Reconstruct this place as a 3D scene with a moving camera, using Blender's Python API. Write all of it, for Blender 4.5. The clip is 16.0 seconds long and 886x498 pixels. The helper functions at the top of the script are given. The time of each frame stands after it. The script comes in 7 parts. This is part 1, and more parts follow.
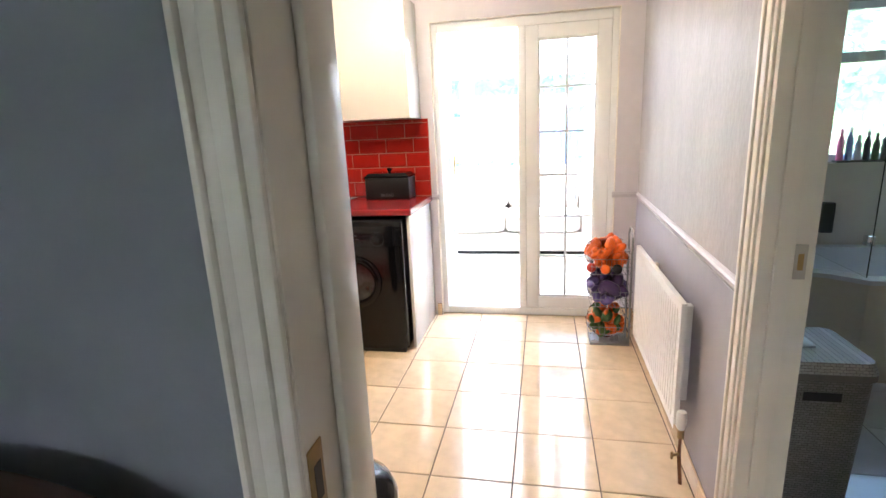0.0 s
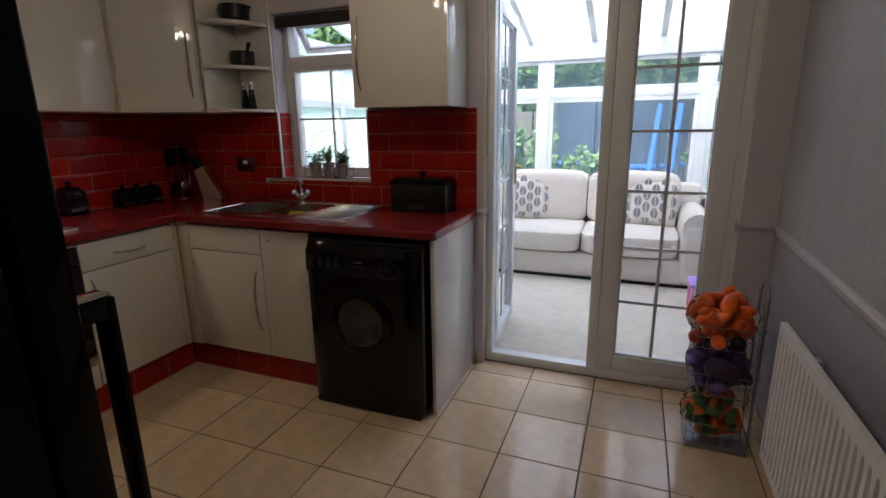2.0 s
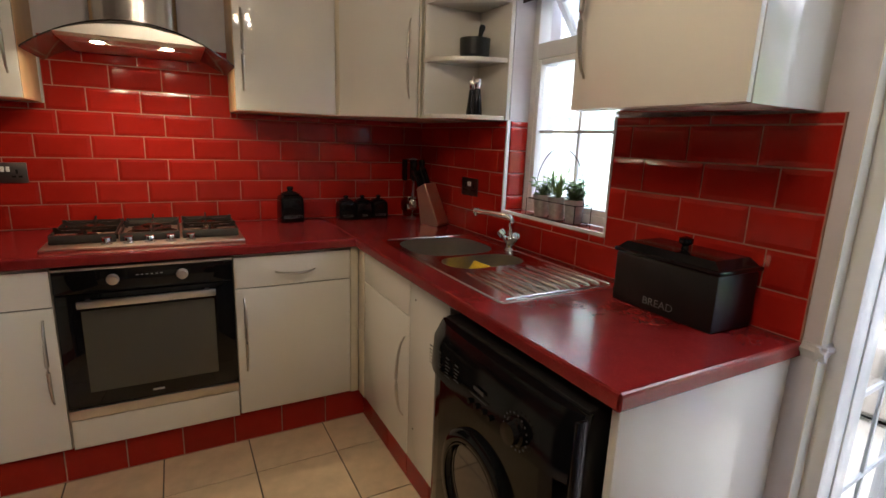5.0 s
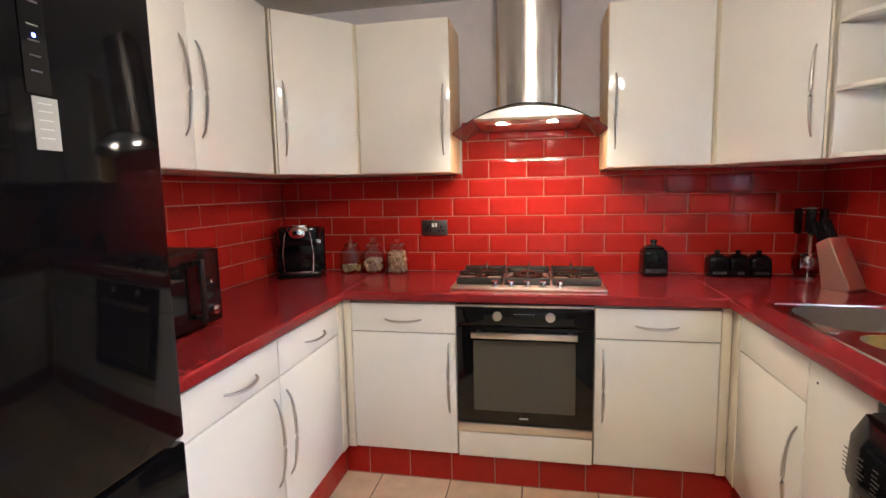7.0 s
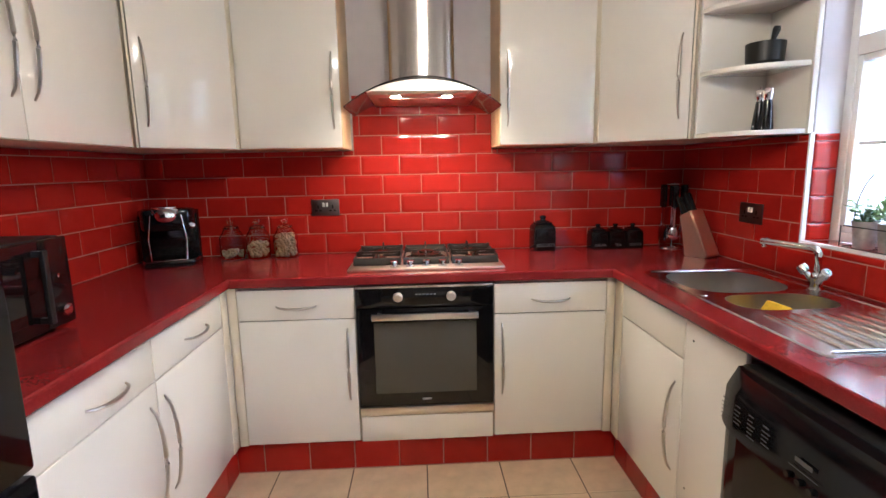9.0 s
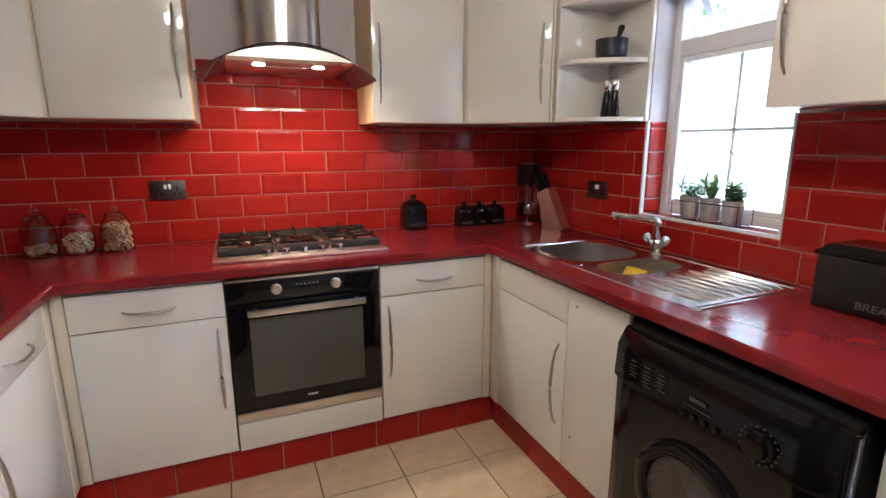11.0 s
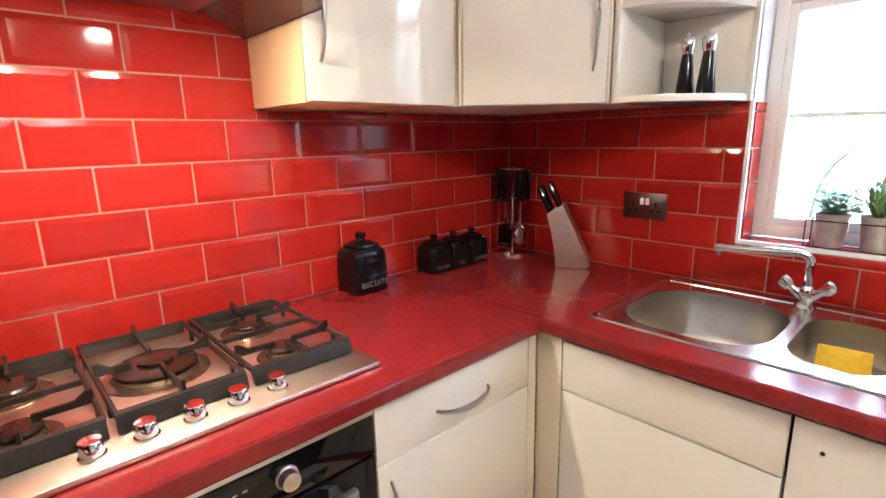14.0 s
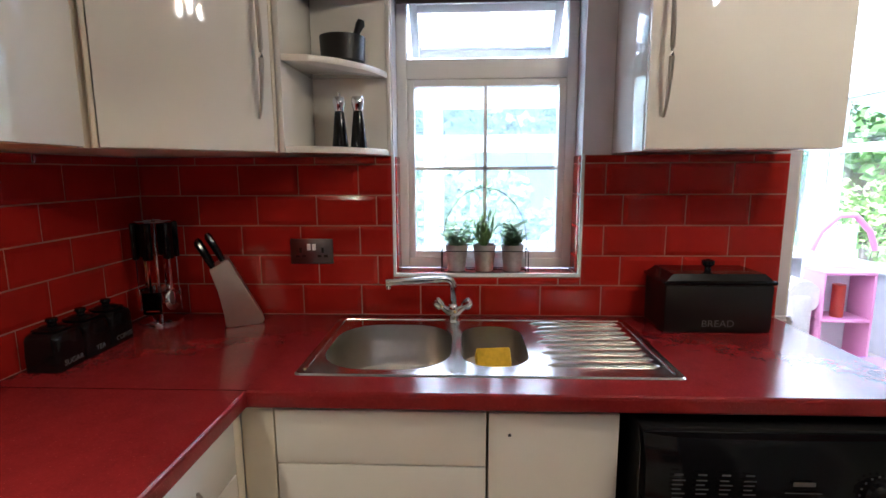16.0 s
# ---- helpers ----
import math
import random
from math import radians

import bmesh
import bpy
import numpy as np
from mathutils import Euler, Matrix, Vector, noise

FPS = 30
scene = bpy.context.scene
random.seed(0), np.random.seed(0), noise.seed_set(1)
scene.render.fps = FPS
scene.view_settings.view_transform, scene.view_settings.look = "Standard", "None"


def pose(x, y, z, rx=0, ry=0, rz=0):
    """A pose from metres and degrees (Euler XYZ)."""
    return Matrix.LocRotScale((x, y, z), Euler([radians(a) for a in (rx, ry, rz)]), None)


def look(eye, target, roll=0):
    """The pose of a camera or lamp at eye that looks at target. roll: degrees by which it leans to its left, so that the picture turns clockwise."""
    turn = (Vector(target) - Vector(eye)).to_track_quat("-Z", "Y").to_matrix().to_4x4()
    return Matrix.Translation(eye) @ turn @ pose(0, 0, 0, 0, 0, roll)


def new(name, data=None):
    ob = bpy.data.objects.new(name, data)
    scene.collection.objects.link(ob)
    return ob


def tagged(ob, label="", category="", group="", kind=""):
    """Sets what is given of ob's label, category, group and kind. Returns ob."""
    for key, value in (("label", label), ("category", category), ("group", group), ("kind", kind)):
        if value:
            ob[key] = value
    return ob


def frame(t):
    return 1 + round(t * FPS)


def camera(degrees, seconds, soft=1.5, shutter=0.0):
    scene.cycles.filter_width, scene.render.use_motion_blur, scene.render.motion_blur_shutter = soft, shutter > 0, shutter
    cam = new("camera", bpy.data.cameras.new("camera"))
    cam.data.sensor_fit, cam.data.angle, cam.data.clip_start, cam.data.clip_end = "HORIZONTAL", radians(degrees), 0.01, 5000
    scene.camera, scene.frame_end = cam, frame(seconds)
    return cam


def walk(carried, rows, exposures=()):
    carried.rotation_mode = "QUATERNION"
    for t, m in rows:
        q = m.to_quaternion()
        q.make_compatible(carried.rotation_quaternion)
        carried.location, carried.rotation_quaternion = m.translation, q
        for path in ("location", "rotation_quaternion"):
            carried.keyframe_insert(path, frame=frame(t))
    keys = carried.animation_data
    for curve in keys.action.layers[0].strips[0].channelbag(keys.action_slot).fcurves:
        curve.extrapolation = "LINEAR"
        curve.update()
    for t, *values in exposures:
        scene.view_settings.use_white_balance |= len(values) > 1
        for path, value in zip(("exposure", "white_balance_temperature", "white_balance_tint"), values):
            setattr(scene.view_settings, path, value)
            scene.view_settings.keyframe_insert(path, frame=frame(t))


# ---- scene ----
cam = camera(83.8, 16.0)
PATH = [
    (0, (2.96, -3.49, 1.384), (2.56, -1.588, 0.912), -2.7),
    (0.5, (2.958, -3.328, 1.395), (2.52, -1.427, 0.953), -2.8),
    (1, (2.963, -3.052, 1.393), (2.528, -1.151, 0.951), -1.6),
    (1.5, (2.955, -2.802, 1.396), (2.5, -0.915, 0.915), -1.0),
    (2, (2.964, -2.579, 1.376), (2.259, -0.772, 0.888), -0.8),
    (2.5, (2.966, -2.343, 1.389), (2.237, -0.529, 0.968), 0.3),
    (3, (2.935, -2.131, 1.401), (2.152, -0.339, 0.98), -2.0),
    (3.2, (2.966, -2.03, 1.397), (2.005, -0.328, 0.972), -2.0),
    (5.3, (2.724, -1.271, 1.355), (0.88, -0.611, 0.95), -0.2),
    (5.5, (2.726, -1.255, 1.348), (0.806, -0.845, 0.966), -2.4),
    (6, (2.713, -1.319, 1.355), (0.73, -1.334, 1.093), -3.2),
    (6.5, (2.718, -1.364, 1.373), (0.756, -1.661, 1.122), -1.9),
    (7, (2.742, -1.378, 1.372), (0.792, -1.756, 1.139), -1.2),
    (7.5, (2.751, -1.394, 1.369), (0.797, -1.758, 1.146), -1.4),
    (8, (2.731, -1.408, 1.37), (0.767, -1.712, 1.144), -0.5),
    (8.5, (2.709, -1.448, 1.365), (0.728, -1.584, 1.128), -1.0),
    (9, (2.673, -1.449, 1.363), (0.701, -1.361, 1.039), -1.1),
    (9.2, (2.667, -1.433, 1.349), (0.696, -1.328, 1.029), -0.9),
    (11.5, (2.455, -1.707, 1.378), (0.743, -0.766, 0.95), -0.8),
    (12, (2.253, -1.627, 1.379), (0.601, -0.573, 0.98), -1.6),
    (12.5, (2.059, -1.545, 1.37), (0.446, -0.424, 0.991), 0.0),
    (13, (1.76, -1.499, 1.386), (0.186, -0.354, 0.925), 1.4),
    (13.5, (1.515, -1.576, 1.374), (-0.045, -0.389, 0.978), -0.4),
    (14, (1.335, -1.63, 1.381), (-0.091, -0.298, 0.94), -1.2),
    (14.5, (1.151, -1.572, 1.365), (-0.095, -0.084, 0.882), -4.1),
    (15, (1.068, -1.594, 1.393), (0.466, 0.263, 0.961), -1.7),
    (15.5, (1.069, -1.644, 1.412), (0.792, 0.312, 1.099), -0.8),
    (16, (1.118, -1.661, 1.409), (1.034, 0.313, 1.101), -0.3),
]
EXPOSURES = [(t, e, k, 10) for t, e, k in ((0.0, 3.95, 5650), (0.2, 3.3, 5650), (0.5, 2.4, 5600), (1.0, 1.4, 5600), (1.5, 1.2, 5600), (2.0, 1.15, 5650),
                                           (2.5, 1.3, 5700), (3.2, 1.45, 5750), (4.2, 2.1, 5700), (5.5, 2.62, 6100), (6.5, 3.62, 5400), (7.5, 3.66, 5250), (9.0, 3.58, 5150),
                                           (11.5, 2.95, 5100), (12.5, 2.6, 5150), (13.5, 3.35, 5200), (14.5, 4.25, 5250), (15.0, 4.2, 5200), (15.5, 3.55, 5200), (16.0, 2.75, 5200))]
walk(cam, [(t, look(eye, target, roll)) for t, eye, target, roll in PATH], EXPOSURES)

# ---- world, sun, lamps ----
SUN_EL, SUN_ROT = radians(50), radians(200)
world = bpy.data.worlds.new("world")
scene.world = world
world.use_nodes = True
wn = world.node_tree
sky = wn.nodes.new("ShaderNodeTexSky")
sky.sky_type, sky.sun_disc = "NISHITA", False
sky.sun_elevation, sky.sun_rotation = SUN_EL, SUN_ROT
sky.air_density, sky.dust_density = 1.0, 5.0
wn.links.new(sky.outputs[0], wn.nodes["Background"].inputs[0])
wn.nodes["Background"].inputs[1].default_value = 0.15

sun = new("sun", bpy.data.lights.new("sun", "SUN"))
sun.data.energy, sun.data.angle, sun.data.color = 5.0, radians(20), (1.0, 0.95, 0.88)
sun.matrix_world = look((0, 0, 20), (-math.sin(SUN_ROT) * 20 / math.tan(SUN_EL), -math.cos(SUN_ROT) * 20 / math.tan(SUN_EL), 0))


HOODW, CEILW = 0.68, 0.50   # watts of each hood lamp and each ceiling bulb

# ---- materials ----
def material(name, color=(0.8, 0.8, 0.8), rough=0.5, metal=0.0, grain=0.0, scale=20.0, bump=0.0, bscale=60.0,
             spec=0.5, coat=0.0, emit=None, power=0.0, alpha=1.0, trans=0.0, stretch=(1, 1, 1), vary=0.0, ior=1.45, rvar=0.0):
    m = bpy.data.materials.new(name)
    m.use_nodes = True
    nt = m.node_tree
    b = nt.nodes["Principled BSDF"]
    link = nt.links.new
    b.inputs["Roughness"].default_value = rough
    b.inputs["Metallic"].default_value = metal
    b.inputs["Specular IOR Level"].default_value = spec
    b.inputs["Coat Weight"].default_value = coat
    b.inputs["Coat Roughness"].default_value = 0.05
    b.inputs["Alpha"].default_value = alpha
    b.inputs["Transmission Weight"].default_value = trans
    b.inputs["IOR"].default_value = ior
    b.inputs["Base Color"].default_value = (*color, 1)
    if emit:
        b.inputs["Emission Color"].default_value = (*emit, 1)
        b.inputs["Emission Strength"].default_value = power
    if grain or bump or vary or rvar:
        tc = nt.nodes.new("ShaderNodeTexCoord")
        mp = nt.nodes.new("ShaderNodeMapping")
        mp.inputs["Scale"].default_value = stretch
        link(tc.outputs["Object"], mp.inputs["Vector"])
    if grain or vary:
        fine = nt.nodes.new("ShaderNodeTexNoise")
        fine.inputs["Scale"].default_value, fine.inputs["Detail"].default_value = scale, 6
        broad = nt.nodes.new("ShaderNodeTexNoise")
        broad.inputs["Scale"].default_value, broad.inputs["Detail"].default_value = scale / 9, 3
        link(mp.outputs[0], fine.inputs["Vector"])
        link(mp.outputs[0], broad.inputs["Vector"])
        add = nt.nodes.new("ShaderNodeMath")
        add.operation = "ADD"
        link(fine.outputs["Fac"], add.inputs[0])
        link(broad.outputs["Fac"], add.inputs[1])
        rng = nt.nodes.new("ShaderNodeMapRange")
        rng.inputs["From Min"].default_value, rng.inputs["From Max"].default_value = 0.7, 1.3
        rng.inputs["To Min"].default_value, rng.inputs["To Max"].default_value = 1 - grain, 1 + grain
        link(add.outputs[0], rng.inputs["Value"])
        val = rng.outputs[0]
        if vary:
            info = nt.nodes.new("ShaderNodeObjectInfo")
            r2 = nt.nodes.new("ShaderNodeMapRange")
            r2.inputs["To Min"].default_value, r2.inputs["To Max"].default_value = 1 - vary, 1 + vary
            link(info.outputs["Random"], r2.inputs["Value"])
            mul = nt.nodes.new("ShaderNodeMath")
            mul.operation = "MULTIPLY"
            link(val, mul.inputs[0])
            link(r2.outputs[0], mul.inputs[1])
            val = mul.outputs[0]
        hsv = nt.nodes.new("ShaderNodeHueSaturation")
        hsv.inputs["Color"].default_value = (*color, 1)
        link(val, hsv.inputs["Value"])
        link(hsv.outputs[0], b.inputs["Base Color"])
    if rvar:
        rn = nt.nodes.new("ShaderNodeTexNoise")
        rn.inputs["Scale"].default_value, rn.inputs["Detail"].default_value = 5, 5
        link(mp.outputs[0], rn.inputs["Vector"])
        rr = nt.nodes.new("ShaderNodeMapRange")
        rr.inputs["From Min"].default_value, rr.inputs["From Max"].default_value = 0.3, 0.7
        rr.inputs["To Min"].default_value, rr.inputs["To Max"].default_value = max(rough - rvar, 0.02), rough + rvar
        link(rn.outputs["Fac"], rr.inputs["Value"])
        link(rr.outputs[0], b.inputs["Roughness"])
    if bump:
        bn = nt.nodes.new("ShaderNodeTexNoise")
        bn.inputs["Scale"].default_value, bn.inputs["Detail"].default_value = bscale, 4
        link(mp.outputs[0], bn.inputs["Vector"])
        bp = nt.nodes.new("ShaderNodeBump")
        bp.inputs["Strength"].default_value, bp.inputs["Distance"].default_value = bump, 0.002
        link(bn.outputs["Fac"], bp.inputs["Height"])
        link(bp.outputs[0], b.inputs["Normal"])
    return m


def speckled(name, base, fleck):
    m = material(name, base, 0.16, grain=0.12, scale=160, rvar=0.015)
    nt = m.node_tree
    b = nt.nodes["Principled BSDF"]
    old = b.inputs["Base Color"].links[0].from_socket
    tc = nt.nodes.new("ShaderNodeTexCoord")
    vo = nt.nodes.new("ShaderNodeTexNoise")
    vo.inputs["Scale"].default_value, vo.inputs["Detail"].default_value = 330, 1
    rg = nt.nodes.new("ShaderNodeMapRange")
    rg.inputs["From Min"].default_value, rg.inputs["From Max"].default_value = 0.69, 0.76
    mx = nt.nodes.new("ShaderNodeMixRGB")
    mx.inputs[2].default_value = (*fleck, 1)
    nt.links.new(tc.outputs["Object"], vo.inputs["Vector"])
    nt.links.new(vo.outputs["Fac"], rg.inputs["Value"])
    nt.links.new(rg.outputs[0], mx.inputs[0])
    nt.links.new(old, mx.inputs[1])
    nt.links.new(mx.outputs[0], b.inputs["Base Color"])
    return m


M = {}
M["paint"] = material("lilac wall paint", (0.62, 0.59, 0.63), 0.65, grain=0.05, scale=12, bump=0.35, bscale=25)
M["paint_white"] = material("white wall paint", (0.78, 0.77, 0.76), 0.6, grain=0.03, bump=0.15, bscale=80)
M["railpaint"] = material("pale lilac rail paint", (0.55, 0.53, 0.56), 0.4, grain=0.03)
M["lower"] = material("lower lilac grey paint", (0.35, 0.335, 0.375), 0.5, grain=0.04, scale=12, bump=0.2, bscale=25)
M["paper"] = material("grey textured wallpaper", (0.37, 0.355, 0.36), 0.5, grain=0.1, scale=70, bump=0.8, bscale=45, stretch=(1, 1, 0.5))
M["hall"] = material("grey hall paint", (0.24, 0.26, 0.29), 0.6, grain=0.05, scale=14, bump=0.3, bscale=60)
M["ceiling"] = material("ceiling white", (0.72, 0.71, 0.68), 0.8, grain=0.02, bump=0.1)
M["gloss"] = material("cream gloss paint", (0.74, 0.7, 0.62), 0.28, grain=0.03, scale=8, bump=0.1, bscale=30)
M["upvc"] = material("white plastic frame", (0.8, 0.81, 0.82), 0.25, grain=0.02)
M["cab"] = material("cream gloss cabinet", (0.74, 0.715, 0.665), 0.07, grain=0.015, scale=4, coat=0.4)
M["carcass"] = material("cream melamine", (0.68, 0.62, 0.5), 0.45, grain=0.03)
M["beech"] = material("beech melamine", (0.72, 0.5, 0.27), 0.4, grain=0.12, scale=14, stretch=(1, 1, 0.15))
M["worktop"] = speckled("red speckled worktop", (0.205, 0.015, 0.016), (0.32, 0.045, 0.04))
M["tile"] = material("red glazed tile", (0.35, 0.015, 0.009), 0.12, grain=0.1, scale=9, vary=0.1, spec=0.4, coat=0.0, bump=0.05, bscale=12)
M["jointred"] = material("worn joint line", (0.30, 0.07, 0.06), 0.4)
M["grout"] = material("pale grout", (0.42, 0.19, 0.13), 0.8, grain=0.1, scale=60)
M["floortile"] = material("peach floor tile", (0.72, 0.55, 0.37), 0.11, grain=0.13, scale=14, vary=0.05, bump=0.06, bscale=12, rvar=0.05)
M["floorgrout"] = material("dark floor grout", (0.09, 0.07, 0.06), 0.85, grain=0.2, scale=60)
M["steel"] = material("brushed steel", (0.62, 0.58, 0.54), 0.28, 1.0, grain=0.025, scale=90, stretch=(1, 1, 12))
M["bowlsteel"] = material("satin bowl steel", (0.52, 0.48, 0.43), 0.31, 1.0, grain=0.05, scale=30, rvar=0.015)
M["sinksteel"] = material("sink steel", (0.6, 0.58, 0.56), 0.2, 1.0, grain=0.06, scale=40, rvar=0.08)
M["chrome"] = material("chrome", (0.75, 0.75, 0.76), 0.08, 1.0)
M["nickel"] = material("brushed nickel", (0.5, 0.47, 0.43), 0.3, 1.0)
M["black"] = material("black gloss plastic", (0.005, 0.005, 0.006), 0.12, grain=0.1, spec=0.35)
M["blackm"] = material("black matt plastic", (0.007, 0.007, 0.008), 0.4, grain=0.15, bump=0.1)
M["iron"] = material("black cast iron", (0.016, 0.012, 0.010), 0.38, grain=0.2, bump=0.4, bscale=200)
M["blackglass"] = material("black glass", (0.005, 0.005, 0.006), 0.04, spec=0.4)
M["ovenglass"] = material("oven window glass", (0.055, 0.053, 0.042), 0.06, coat=0.2)
M["fridge"] = material("fridge black gloss", (0.003, 0.003, 0.004), 0.06, spec=0.17)
M["fridgeside"] = material("fridge black side", (0.004, 0.004, 0.005), 0.45, spec=0.12, bump=0.2, bscale=150)
M["glass"] = material("clear glass", (1, 1, 1), 0.0, trans=1.0, ior=1.45)
M["white"] = material("white plastic", (0.8, 0.8, 0.8), 0.35, grain=0.02)
M["radiator"] = material("radiator enamel", (0.78, 0.76, 0.73), 0.3, grain=0.03)
M["carpet"] = material("beige carpet", (0.55, 0.5, 0.42), 0.95, grain=0.12, scale=120, bump=0.8, bscale=300)
M["sofa"] = material("cream sofa fabric", (0.66, 0.6, 0.53), 0.9, grain=0.06, scale=60, bump=0.5, bscale=220)
M["brass"] = material("aged brass", (0.35, 0.24, 0.12), 0.35, 1.0, grain=0.2)
M["copper"] = material("copper pipe", (0.25, 0.13, 0.08), 0.4, 1.0)
M["orange"] = material("orange plastic", (0.8, 0.14, 0.01), 0.35, grain=0.2, scale=20)
M["purple"] = material("purple plastic", (0.12, 0.08, 0.25), 0.35, grain=0.3, scale=20)
M["grass"] = material("lawn grass", (0.07, 0.16, 0.03), 0.9, grain=0.4, scale=8)
M["leaf"] = material("leaf green", (0.11, 0.20, 0.06), 0.6, grain=0.3, vary=0.2)
M["leafm"] = material("mid leaf green", (0.13, 0.24, 0.07), 0.55, grain=0.3)
M["leafl"] = material("light leaf green", (0.20, 0.32, 0.10), 0.6, grain=0.3)
M["navy"] = material("navy netting", (0.04, 0.06, 0.10), 0.8, grain=0.2)
M["blue"] = material("bright blue plastic", (0.03, 0.12, 0.42), 0.4)
M["fence"] = material("garden fence timber", (0.12, 0.1, 0.08), 0.8, grain=0.3, scale=20, stretch=(1, 1, 0.1))
M["patio"] = material("patio slab", (0.35, 0.33, 0.3), 0.85, grain=0.15)
M["yellow"] = material("yellow sponge", (0.66, 0.42, 0.015), 0.9, grain=0.15, scale=80, bump=1, bscale=200)
M["wicker"] = material("grey woven plastic", (0.2, 0.18, 0.17), 0.5, grain=0.1)
M["bath"] = material("bathroom cream tile", (0.74, 0.68, 0.58), 0.2, grain=0.04)
M["bathwhite"] = material("white acrylic", (0.8, 0.8, 0.82), 0.15)
M["wood_dark"] = material("dark brown wood", (0.08, 0.035, 0.02), 0.35, grain=0.3, scale=20, stretch=(1, 6, 1))


# ---- mesh helpers ----
def bm_box(bm, x0, y0, z0, x1, y1, z1, bevel=0.0, seg=2):
    r = bmesh.ops.create_cube(bm, size=1, matrix=Matrix.Translation(((x0 + x1) / 2, (y0 + y1) / 2, (z0 + z1) / 2)) @ Matrix.Diagonal((abs(x1 - x0), abs(y1 - y0), abs(z1 - z0), 1)))
    if bevel:
        es = list({e for v in r["verts"] for e in v.link_edges})
        bmesh.ops.bevel(bm, geom=es, offset=bevel, segments=seg, affect="EDGES", profile=0.5)


def bm_cyl(bm, p0, p1, r0, r1=None, seg=20, caps=True):
    p0, p1 = Vector(p0), Vector(p1)
    d = p1 - p0
    m = Matrix.Translation((p0 + p1) / 2) @ d.to_track_quat("Z", "Y").to_matrix().to_4x4()
    bmesh.ops.create_cone(bm, cap_ends=caps, segments=seg, radius1=r0, radius2=r0 if r1 is None else r1, depth=d.length, matrix=m)


def bm_lathe(bm, profile, seg=24, center=(0, 0, 0), axis="z", caps=True):
    rings = []
    c = Vector(center)
    for r, h in profile:
        ring = []
        for i in range(seg):
            a = 2 * math.pi * i / seg
            v = (r * math.cos(a), r * math.sin(a), h) if axis == "z" else ((h, r * math.cos(a), r * math.sin(a)) if axis == "x" else (r * math.cos(a), h, r * math.sin(a)))
            ring.append(bm.verts.new(c + Vector(v)))
        rings.append(ring)
    for a, b in zip(rings, rings[1:]):
        for i in range(seg):
            bm.faces.new((a[i], a[(i + 1) % seg], b[(i + 1) % seg], b[i]))
    for ring in (rings[0], rings[-1]) if caps else ():
        bm.faces.new(ring)


def bm_tube(bm, pts, r, seg=8, closed=False):
    pts = [Vector(p) for p in pts]
    rings = []
    n = len(pts)
    for i, p in enumerate(pts):
        a = pts[(i - 1) % n] if closed or i > 0 else p
        b = pts[(i + 1) % n] if closed or i < n - 1 else p
        q = (b - a).normalized().to_track_quat("Z", "Y")
        rr = r[i] if isinstance(r, (list, tuple)) else r
        rings.append([bm.verts.new(p + q @ Vector((rr * math.cos(2 * math.pi * k / seg), rr * math.sin(2 * math.pi * k / seg), 0))) for k in range(seg)])
    pairs = list(zip(rings, rings[1:])) + ([(rings[-1], rings[0])] if closed else [])
    for a, b in pairs:
        for k in range(seg):
            bm.faces.new((a[k], a[(k + 1) % seg], b[(k + 1) % seg], b[k]))
    if not closed:
        bm.faces.new(rings[0])
        bm.faces.new(rings[-1])


def bm_prism(bm, outline, z0, z1, bevel=0.0):
    lo = [bm.verts.new((x, y, z0)) for x, y in outline]
    hi = [bm.verts.new((x, y, z1)) for x, y in outline]
    n = len(outline)
    bm.faces.new(lo)
    bm.faces.new(hi)
    for i in range(n):
        bm.faces.new((lo[i], lo[(i + 1) % n], hi[(i + 1) % n], hi[i]))
    if bevel:
        es = list({e for v in lo + hi for e in v.link_edges})
        bmesh.ops.bevel(bm, geom=es, offset=bevel, segments=2, affect="EDGES", profile=0.5)


def finish(bm, name, mat, smooth=False):
    bmesh.ops.recalc_face_normals(bm, faces=bm.faces)
    me = bpy.data.meshes.new(name)
    bm.to_mesh(me)
    bm.free()
    me.materials.append(M[mat] if isinstance(mat, str) else mat)
    if smooth:
        for p in me.polygons:
            p.use_smooth = True
        me.set_sharp_from_angle(angle=radians(38))
    return me


def part(name, bm, mat, parent=None, label="", smooth=True):
    ob = new(name, finish(bm, name, mat, smooth))
    if parent:
        ob.parent = parent
    if label:
        tagged(ob, label)
    return ob


def thing(name, label, category, group="", at=(0, 0, 0), rz=0.0):
    ob = new(name)
    ob.empty_display_size = 0.05
    ob.matrix_basis = pose(*at, 0, 0, rz)
    return tagged(ob, label, category, group)


def box_part(name, dims, mat, parent=None, bevel=0.002, label=""):
    bm = bmesh.new()
    bm_box(bm, *dims, bevel=bevel)
    return part(name, bm, mat, parent, label)


def structure(name, boxes, mat, label="", bevel=0.0):
    bm = bmesh.new()
    for b in boxes:
        bm_box(bm, *b, bevel=bevel)
    ob = part(name, bm, mat, None, label, smooth=False)
    return tagged(ob, label, kind="structure")


